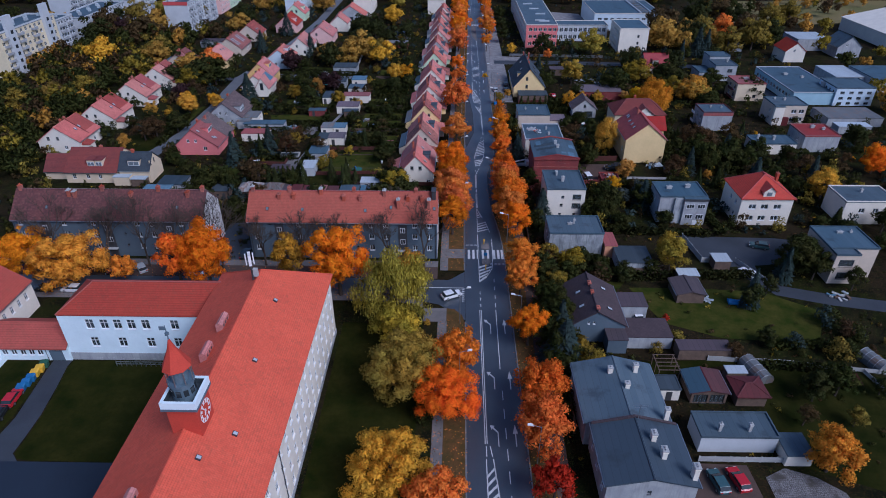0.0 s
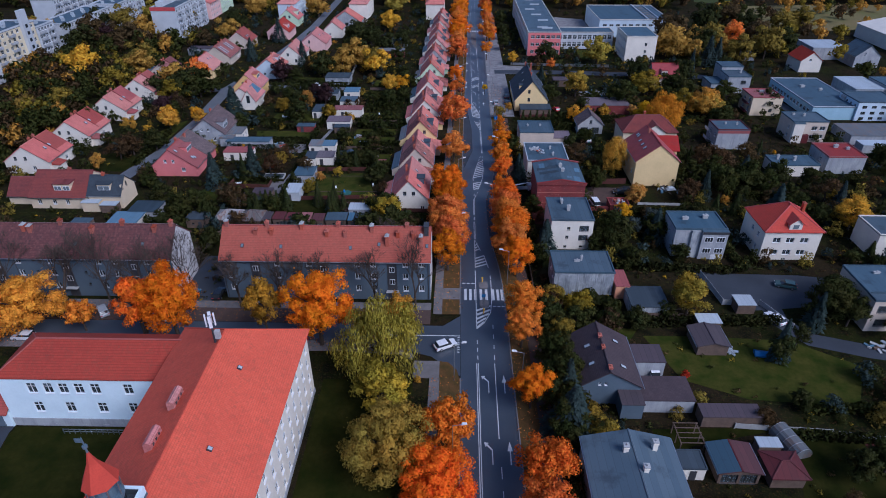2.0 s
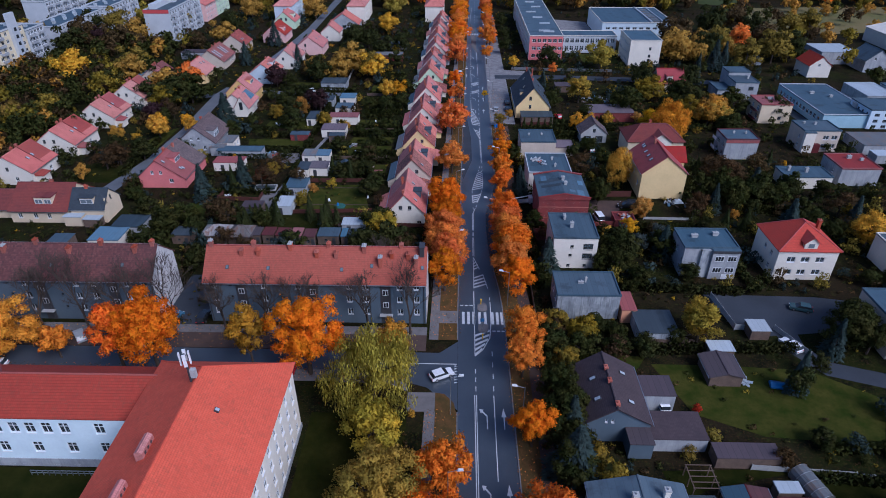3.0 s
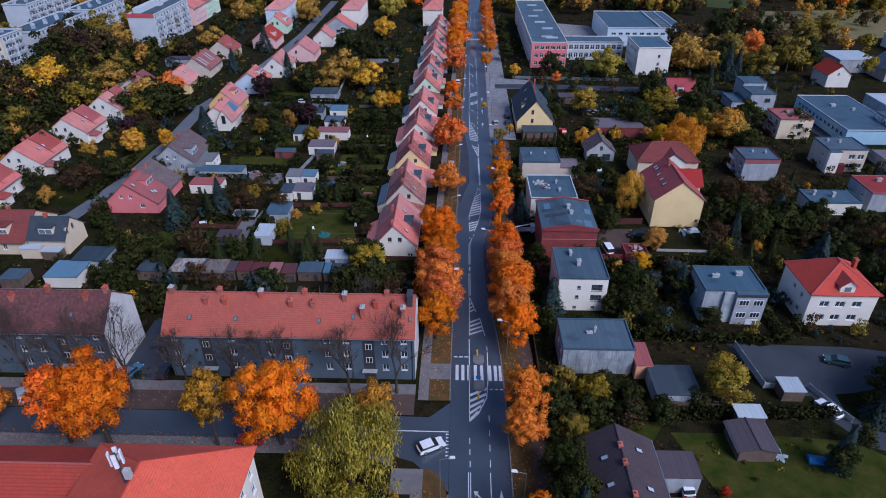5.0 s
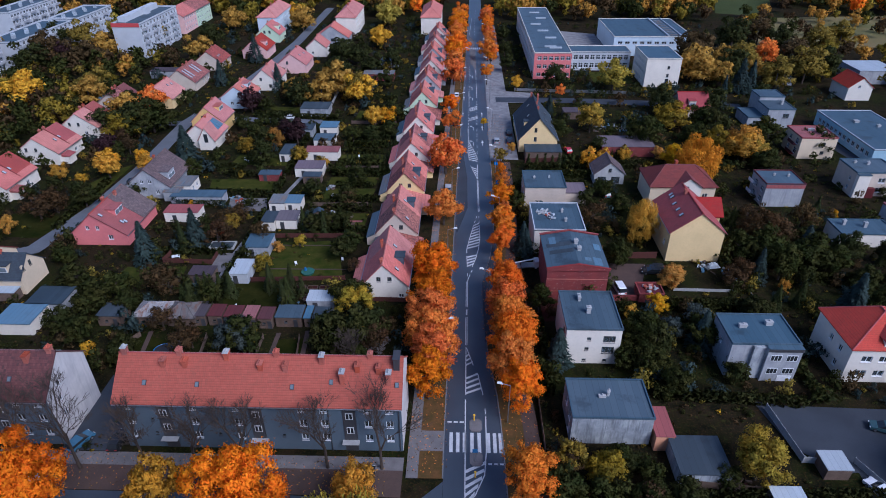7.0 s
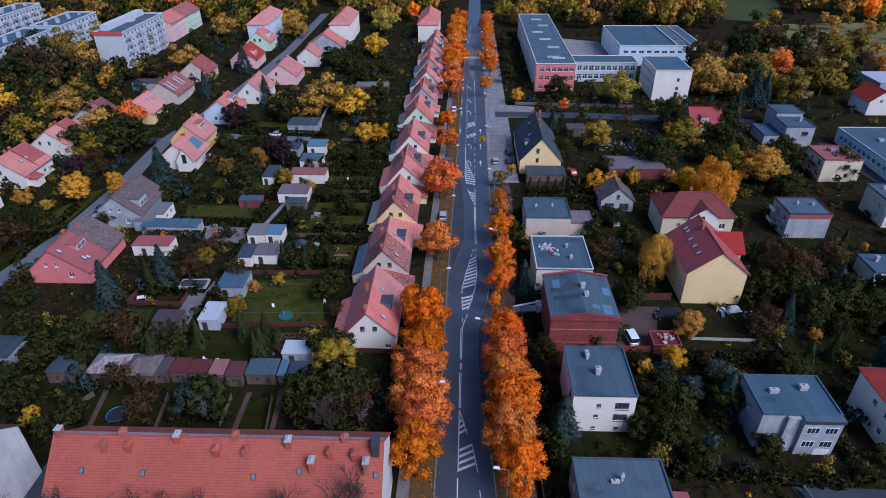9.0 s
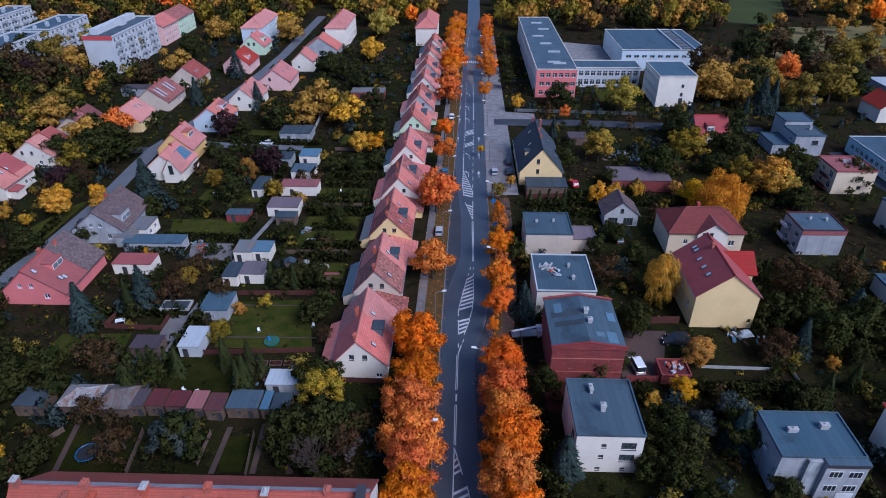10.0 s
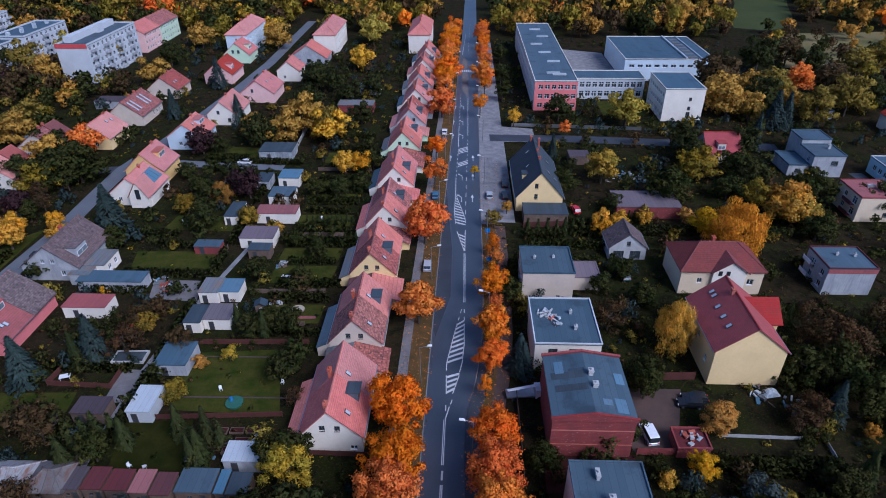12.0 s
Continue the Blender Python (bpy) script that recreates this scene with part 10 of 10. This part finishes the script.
greenhouse(54.4, 82.8, 3.2, 5.6, 15, "arched greenhouse with a pale translucent cover")
greenhouse(77.0, 85.6, 3.0, 4.6, 20, "arched greenhouse with a pale translucent cover")
tr = thing("trampoline", -50.6, 141.4, 0, "round garden trampoline with a dark mat", "trampoline")
part("mat", Shape().tube((0, 0, 0.78), (0, 0, 0.82), 1.55, 1.55, 24), M_BLACK, tr)
ringm = Shape()
for i in range(24):
    a, b = 2 * math.pi * i / 24, 2 * math.pi * (i + 1) / 24
    ringm.tube((1.7 * math.cos(a), 1.7 * math.sin(a), 0.8), (1.7 * math.cos(b), 1.7 * math.sin(b), 0.8), 0.08, 0.08, 5)
part("rim", ringm, PAINT["bin_blue"], tr)
for i in range(6):
    a = 2 * math.pi * i / 6
    part("leg", Shape().tube((1.65 * math.cos(a), 1.65 * math.sin(a), 0), (1.65 * math.cos(a), 1.65 * math.sin(a), 0.8), 0.04, 0.04, 6), M_STEEL, tr)
pool = thing("paddling_pool", -29.3, 168.6, 0, "green plastic paddling pool on the lawn", "pool")
part("shell", Shape().tube((0, 0, 0.02), (0, 0, 0.45), 1.4, 1.5, 18), PAINT["green"], pool)
part("ball", Shape().tube((-0.6, 0.4, 0.45), (-0.6, 0.4, 1.1), 0.35, 0.25, 10), PAINT["bin_blue"], pool)
tarp = thing("covered_boat", 59.8, 103.6, 80, "boat hull covered with blue tarpaulin", "boat")
part("cover", Shape().prism([(-0.8, 0.1), (0.8, 0.1), (0.9, 0.5), (0, 0.95), (-0.9, 0.5)], -2.4, 2.4), PAINT["bin_blue"], tarp)
for y0 in (115.3, 126.4):
    sg = thing("island_bollard", 7.25, y0, 0, "yellow traffic bollard on the island", "bollard", "island bollards")
    part("post", Shape().tube((0, 0, 0.16), (0, 0, 1.2), 0.12, 0.1, 8), PAINT["yellow"], sg)
    part("cap", Shape().tube((0, 0, 1.2), (0, 0, 1.4), 0.2, 0.16, 8), PAINT["yellow"], sg)
sg = thing("crossing_sign", 7.25, 118.3, 0, "blue square pedestrian crossing sign on a post", "traffic sign")
part("post", Shape().tube((0, 0, 0.03), (0, 0, 2.2), 0.05, 0.05, 8), M_STEEL, sg)
part("plate", Shape().box(-0.4, 0.4, -0.06, -0.03, 2.0, 2.8), PAINT["bin_blue"], sg)


def tarp(x, y, w, d, h, colour, words):
    """A sagging sheet thrown over garden things."""
    t = thing("tarpaulin", x, y, 12, words, "tarpaulin")
    s, n = Shape(), 7
    s.v = [(w * (i / (n - 1) - 0.5), d * (j / (n - 1) - 0.5), h * (1 - abs(2 * i / (n - 1) - 1) ** 3) * (1 - abs(2 * j / (n - 1) - 1) ** 3) * (0.85 + 0.15 * math.sin(2.1 * i + 1.3 * j)) + 0.03) for i in range(n) for j in range(n)]
    s.f = [(i * n + j, (i + 1) * n + j, (i + 1) * n + j + 1, i * n + j + 1) for i in range(n - 1) for j in range(n - 1)]
    part("sheet", s, colour, t)


M_TEAL = surface("teal_tarpaulin", (0.06, 0.30, 0.32), (0.05, 0.24, 0.27), 0.8, 5.0, 0.5, 0.3)
tarp(-54.2, 254.3, 4.2, 2.6, 1.6, M_TEAL, "teal tarpaulin over garden things")
tarp(-58.3, 253.9, 3.0, 2.4, 1.5, M_FELT_WHITE, "white tarpaulin over garden things")
tarp(62.0, 173.4, 3.0, 2.0, 1.0, M_FELT_WHITE, "white tarpaulin over a heap of boards")


def garden_table(x, y, yaw, words):
    t = thing("garden_table", x, y, yaw, words, "table", "garden tables")
    part("tabletop", Shape().box(-0.9, 0.9, -0.55, 0.55, 0.7, 0.76), M_FRAME, t)
    for a in (-0.75, 0.75):
        for b in (-0.42, 0.42):
            part("leg", Shape().box(a - 0.04, a + 0.04, b - 0.04, b + 0.04, 0, 0.7), M_FRAME, t)


def garden_chair(x, y, yaw):
    t = thing("garden_chair", x, y, yaw, "white plastic chair standing in a garden", "chair", "garden chairs")
    part("seat", Shape().box(-0.25, 0.25, -0.25, 0.25, 0.42, 0.46), M_FRAME, t)
    part("backrest", Shape().box(-0.25, 0.25, 0.21, 0.25, 0.46, 0.95), M_FRAME, t)
    for a in (-0.22, 0.22):
        for b in (-0.22, 0.2):
            part("leg", Shape().box(a - 0.025, a + 0.025, b - 0.025, b + 0.025, 0, 0.42), M_FRAME, t)


for y in (211.2, 223.7):
    sg = thing("road_sign", lerp_line(ROAD_E, y) + 1.4, y, 0, "blue square road sign on a grey post", "traffic sign", "blue road signs")
    part("post", Shape().tube((0, 0, 0.03), (0, 0, 2.9), 0.05, 0.05, 8), M_STEEL, sg)
    part("plate", Shape().box(-0.55, 0.55, -0.08, -0.05, 1.9, 3.0), PAINT["sign_blue"], sg)
hut = thing("playhouse", -32.0, 194.6, 8, "small dark wooden playhouse on a lawn", "playhouse")
part("walls", Shape().box(-1.1, 1.1, -0.9, 0.9, 0.0, 1.5), M_WOOD, hut)
part("roof", Shape().prism([(-1.35, 1.45), (0, 2.2), (1.35, 1.45), (1.35, 1.53), (0, 2.3), (-1.35, 1.53)][::-1], -1.1, 1.1), M_FELT_DARK, hut)
part("door", Shape().box(-0.3, 0.3, -0.94, -0.904, 0.02, 1.1), M_FRAME, hut)
pit = thing("sandpit", -24.6, 194.7, 0, "round pale sandpit on a lawn", "sandpit")
part("rim", Shape().tube((0, 0, 0.02), (0, 0, 0.22), 1.5, 1.45, 20, False), M_WOOD, pit)
part("sand", Shape().tube((0, 0, 0.02), (0, 0, 0.14), 1.4, 1.4, 20), M_SAND, pit)
sheet("path", [(-29.0, 191.6), (-20.4, 191.8), (-20.4, 192.7), (-29.0, 192.5)], M_FELT_PINK, 0.026, "pinkish paved garden path")
basin = thing("garden_pool", -52.2, 179.4, 2, "rectangular garden pool with a grey cover", "pool")
part("rim", Shape().box(-3.0, 3.0, -1.6, -1.3, 0, 0.5).box(-3.0, 3.0, 1.3, 1.6, 0, 0.5).box(-3.0, -2.7, -1.3, 1.3, 0, 0.5).box(2.7, 3.0, -1.3, 1.3, 0, 0.5), M_STONE, basin)
part("cover", Shape().box(-2.7, 2.7, -1.3, 1.3, 0.05, 0.38), M_FELT_DARK, basin)
for i, (x, y) in enumerate(((-29.6, 162.6), (-27.0, 162.7), (-24.4, 162.8), (-28.4, 160.6), (-25.6, 160.7), (-27.0, 158.9))):
    bed = thing("raised_bed", x, y, 2 * (i % 3), "raised vegetable bed framed with boards", "garden bed", "raised beds")
    part("frame", Shape().box(-1.1, 1.1, -0.6, -0.52, 0, 0.35).box(-1.1, 1.1, 0.52, 0.6, 0, 0.35).box(-1.1, -1.02, -0.52, 0.52, 0, 0.35).box(1.02, 1.1, -0.52, 0.52, 0, 0.35), M_WOOD, bed)
    part("soil", Shape().box(-1.02, 1.02, -0.52, 0.52, 0.02, 0.28), M_REDEARTH, bed)
bal = flat_house("balcony_annex", "grey annex with a pale blue railed balcony", -73.6, 204.6, 4.4, 5.0, 2.7, M_GREY, M_FELT_PALE, {}, parapet=0, category="annex")
rails = Shape()
for i in range(10):
    rails.box(-2.2 + 0.48 * i, -2.15 + 0.48 * i, -2.5, -2.45, 2.86, 3.7)
part("balcony_rail", rails.box(-2.25, 2.25, -2.52, -2.43, 3.7, 3.78).box(2.18, 2.25, -2.43, 2.4, 3.7, 3.78), M_FELT_BLUE, bal, "pale blue metal railing")
car(47.4, 170.2, 85, "black", "black hatchback parked in the yard")
flat_house("brick_shed", "low ruined brick shed with rubble on top", 44.4, 161.4, 5.0, 4.0, 1.9, M_BRICKRED, M_FELT_RED, {}, parapet=0.3, category="shed", trim=M_BRICKRED)
car(37.0, 98.8, 4, "white", "white car parked beside the garden house")
tree("red", 42.5, 97.4, 0.9, 0.9)
for x, y, yaw in ((-61.2, 173.7, 20), (-29.0, 205.5, 5), (-60.5, 229.0, 60)):
    garden_table(x, y, yaw, "white garden table on the grass")
for x, y, yaw in ((-22.4, 173.6, 0), (-41.1, 155.4, 70), (-38.7, 155.3, 200), (-32.7, 171.7, 30), (-27.4, 205.8, 90), (-30.6, 206.0, 250), (-62.0, 229.6, 10), (-30.0, 193.0, 120), (-27.0, 232.5, 40)):
    garden_chair(x, y, yaw)


# ---- fences, rubble and small garden things ----
def fence(x0, y0, x1, y1, h, material, words, step=2.5):
    """Board panels between posts."""
    L = math.hypot(x1 - x0, y1 - y0)
    n = max(1, round(L / step))
    t = thing("garden_fence", x0, y0, math.degrees(math.atan2(y1 - y0, x1 - x0)), words, "fence", "garden fences")
    w = L / n
    boards = max(4, int(w / 0.25))
    prof = []
    for k in range(boards):
        a, b = 0.06 + (w - 0.12) * k / boards, 0.06 + (w - 0.12) * (k + 1) / boards
        prof += [(a + 0.015, -0.03), (b - 0.015, -0.03), (b - 0.01, -0.01), (b + 0.01, -0.01)]
    prof = prof[:-2]
    panel = Shape()
    loop = prof + [(w - 0.06, 0.02), (0.06, 0.02)]
    nn = len(loop)
    panel.v = [(x, y, 0.1) for x, y in loop] + [(x, y, h) for x, y in loop]
    panel.f = [(i, (i + 1) % nn, (i + 1) % nn + nn, i + nn) for i in range(nn)] + [tuple(range(nn))[::-1], tuple(range(nn, 2 * nn))]
    for z in (0.3, h - 0.4):
        part("rail", Shape().box(0, L, 0.024, 0.06, z, z + 0.1), material, t)
    pm = panel.mesh("panel")
    pm.materials.append(material)
    qm = Shape().box(-0.06, 0.06, -0.06, 0.06, 0, h + 0.1).mesh("post")
    qm.materials.append(material)
    for i in range(n + 1):
        part("post", qm, None, t).location = (i * w, 0, 0)
        if i < n:
            part("panel", pm, None, t).location = (i * w, 0, 0)


RED_WOOD, GREY_WOOD = "red-brown wooden board fence round a garden", "weathered grey wooden garden fence"
for x0, y0, x1, y1, h, m, words in (
    (-63.5, 172.0, -52.0, 171.5, 1.3, M_RUSTWOOD, RED_WOOD), (-63.5, 172.0, -62.5, 178.0, 1.3, M_RUSTWOOD, RED_WOOD), (-52.0, 171.5, -52.0, 177.0, 1.3, M_RUSTWOOD, RED_WOOD),
    (-20.5, 166.0, -41.0, 164.8, 1.2, M_RUSTWOOD, RED_WOOD), (-16.5, 158.4, -5.0, 158.2, 1.2, M_RUSTWOOD, RED_WOOD), (-41.5, 183.5, -20, 184.0, 1.3, M_RUSTWOOD, RED_WOOD),
    (-49.4, 150, -49.4, 160, 1.3, M_WOOD, GREY_WOOD), (-33, 140, -33, 146, 1.2, M_WOOD, GREY_WOOD), (-43, 138, -44, 146, 1.2, M_WOOD, GREY_WOOD), (-25, 138, -26, 146, 1.2, M_WOOD, GREY_WOOD), (-62, 138, -57, 146, 1.2, M_WOOD, GREY_WOOD),
    (55.9, 130.0, 57.0, 119.3, 1.5, M_STONE, "pale concrete yard wall"), (64.8, 119.5, 68.2, 111.8, 1.2, M_STONE, "pale concrete yard wall"), (57.0, 119.3, 61.0, 119.0, 1.4, M_STONE, "pale concrete yard wall"),
    (37.8, 63.2, 54.3, 63.2, 1.2, M_STONE, "low pale garden wall before the white house"), (74.0, 83.2, 75.2, 77.0, 0.9, M_STONE, "pale concrete garden wall"),
    (50.4, 163.6, 62.6, 163.3, 0.8, M_STONE, "low pale concrete barrier"), (66.2, 162.6, 66.1, 156.2, 0.8, M_STONE, "low pale concrete barrier"), (36.0, 159.7, 41.8, 159.8, 1.6, M_BRICKRED, "low dark red brick wall"),
    (-44.2, 270, -44.8, 299, 1.6, M_STONE, "long pale concrete garden wall"), (24.3, 229.4, 35.0, 230.4, 1.6, M_RUSTWOOD, RED_WOOD),
    (37.5, 114.5, 50, 113.5, 1.6, M_WOOD, GREY_WOOD), (20, 69, 20, 80, 1.4, M_WOOD, GREY_WOOD), (18.2, 120, 18.2, 135, 1.2, M_WOOD, GREY_WOOD), (18.4, 155, 18.4, 172, 1.4, M_WOOD, GREY_WOOD),
    (50, 176.4, 41, 176.0, 1.8, M_RUSTWOOD, RED_WOOD), (-46.5, 217.5, -47.5, 205.5, 1.3, M_WOOD, GREY_WOOD), (47, 86, 62, 85, 1.2, M_STONE, "pale concrete garden wall"), (62, 85, 84, 82, 1.0, M_STONE, "pale concrete garden wall"),
    (-36, 189, -22, 189.5, 1.2, M_WOOD, GREY_WOOD), (-36, 200, -20, 200.5, 1.2, M_WOOD, GREY_WOOD), (-36, 224, -20, 224, 1.2, M_WOOD, GREY_WOOD), (-34, 262, -18, 262, 1.2, M_WOOD, GREY_WOOD), (26, 300, 70, 297, 1.3, M_STEEL, "grey wire fence before the school"),
):
    fence(x0, y0, x1, y1, h, m, words)


def rubble(x, y, r, seed, words, z=0.0, tones=None):
    """A loose heap of boards, sheets and blocks."""
    rr = random.Random(seed)
    t = thing("rubble_heap", x, y, 0, words, "rubble", "rubble heaps", z)
    tones = tones or (M_FELT_WHITE, M_STONE, M_WOOD, M_FELT_PALE, M_FELT_BLUE)
    for i in range(14):
        a, d = rr.uniform(0, 6.28), r * rr.random() ** 0.6
        w, l, hh = rr.uniform(0.15, 0.7), rr.uniform(0.4, 1.5), rr.uniform(0.08, 0.45)
        b = part("scrap", Shape().box(-w / 2, w / 2, -l / 2, l / 2, 0.0, hh), rr.choice(tones), t)
        b.matrix_basis = pose(d * math.cos(a), d * math.sin(a), 0.02 + 0.25 * max(0, 1 - d / r), rr.uniform(-12, 12), rr.uniform(-12, 12), rr.uniform(0, 180))


for i, (x, y, r, words) in enumerate(((52.5, 258.5, 3.0, "white heap of building rubble"), (56.5, 261.0, 3.0, "white heap of building rubble"), (60, 258, 2.0, "heap of pale sheets and boards"), (-56.5, 203.0, 3.0, "cluttered heap of garden scrap"),
                                      (-61, 205.5, 2.4, "cluttered heap of garden scrap"), (60.5, 172.8, 2.4, "heap of boards and tarpaulin by the house"), (64.5, 170.5, 2.4, "heap of boards and tarpaulin by the house"), (-22, 160, 2.6, "heap of garden boards and pots"),
                                      (-27, 158, 2.2, "heap of garden boards and pots"), (44.5, 163.2, 1.8, "heap of bricks beside the yard"), (82.0, 106.5, 2.2, "pile of blue and white sacks"), (-71, 207, 2.0, "pile of white garden furniture"), (-29, 197, 1.6, "pile of white garden furniture"), (-32, 211, 1.6, "pile of garden pots and boards"))):
    rubble(x, y, r, i, words)
rubble(24.5, 186.6, 1.5, 40, "white rubble lying on a flat roof", 6.36, (M_FELT_WHITE, M_STONE))
rubble(26.0, 184.4, 1.4, 41, "white and dark scrap on a flat roof", 6.36, (M_FELT_WHITE, M_DARKFRAME, M_BRICK))
rubble(44.4, 161.4, 1.5, 43, "broken slabs on the ruined brick shed", 2.06, (M_STONE, M_BRICK, M_FELT_WHITE))
rubble(53.5, 104.6, 1.0, 42, "white boxes standing on the lawn", 0.02, (M_FELT_WHITE,))
def pergola(x, y, w, d, words):
    t = thing("pergola", x, y, 0, words, "pergola")
    for sx in (-w / 2, w / 2):
        for sy in (-d / 2, 0, d / 2):
            part("post", Shape().box(sx - 0.07, sx + 0.07, sy - 0.07, sy + 0.07, 0, 2.2), M_WOOD, t)
        part("beam", Shape().box(sx - 0.06, sx + 0.06, -d / 2 - 0.2, d / 2 + 0.2, 2.2, 2.36), M_WOOD, t)
    for k in range(5):
        yy = -d / 2 + d * k / 4
        part("rafter", Shape().box(-w / 2 - 0.2, w / 2 + 0.2, yy - 0.05, yy + 0.05, 2.36, 2.46), M_WOOD, t)


pergola(38.2, 82.8, 3.6, 4.0, "bare wooden pergola frame in the garden")
flat_house("shed", "old garden shed with torn dark roof", 40.6, 118.0, 7.4, 7.0, 2.8, M_CONC, M_FELT_DARK, {"S": [(2.0, 1.0, 1.0, 0.9, "dark")]}, parapet=0, category="shed")
rubble(-54.5, 202.0, 1.8, 52, "pale heap of stones in the paved yard", 0.02, (M_STONE, M_FELT_WHITE, M_BRICK))
rubble(47.2, 115.6, 2.6, 51, "brown heap of boards and dead branches", 0.0, (M_WOOD, M_RUSTWOOD, M_BARK))
flat_house("carport", "carport with white corrugated roof", 60.6, 118.0, 3.6, 3.4, 2.2, M_WOOD, M_FELT_WHITE, {}, parapet=0, category="carport")
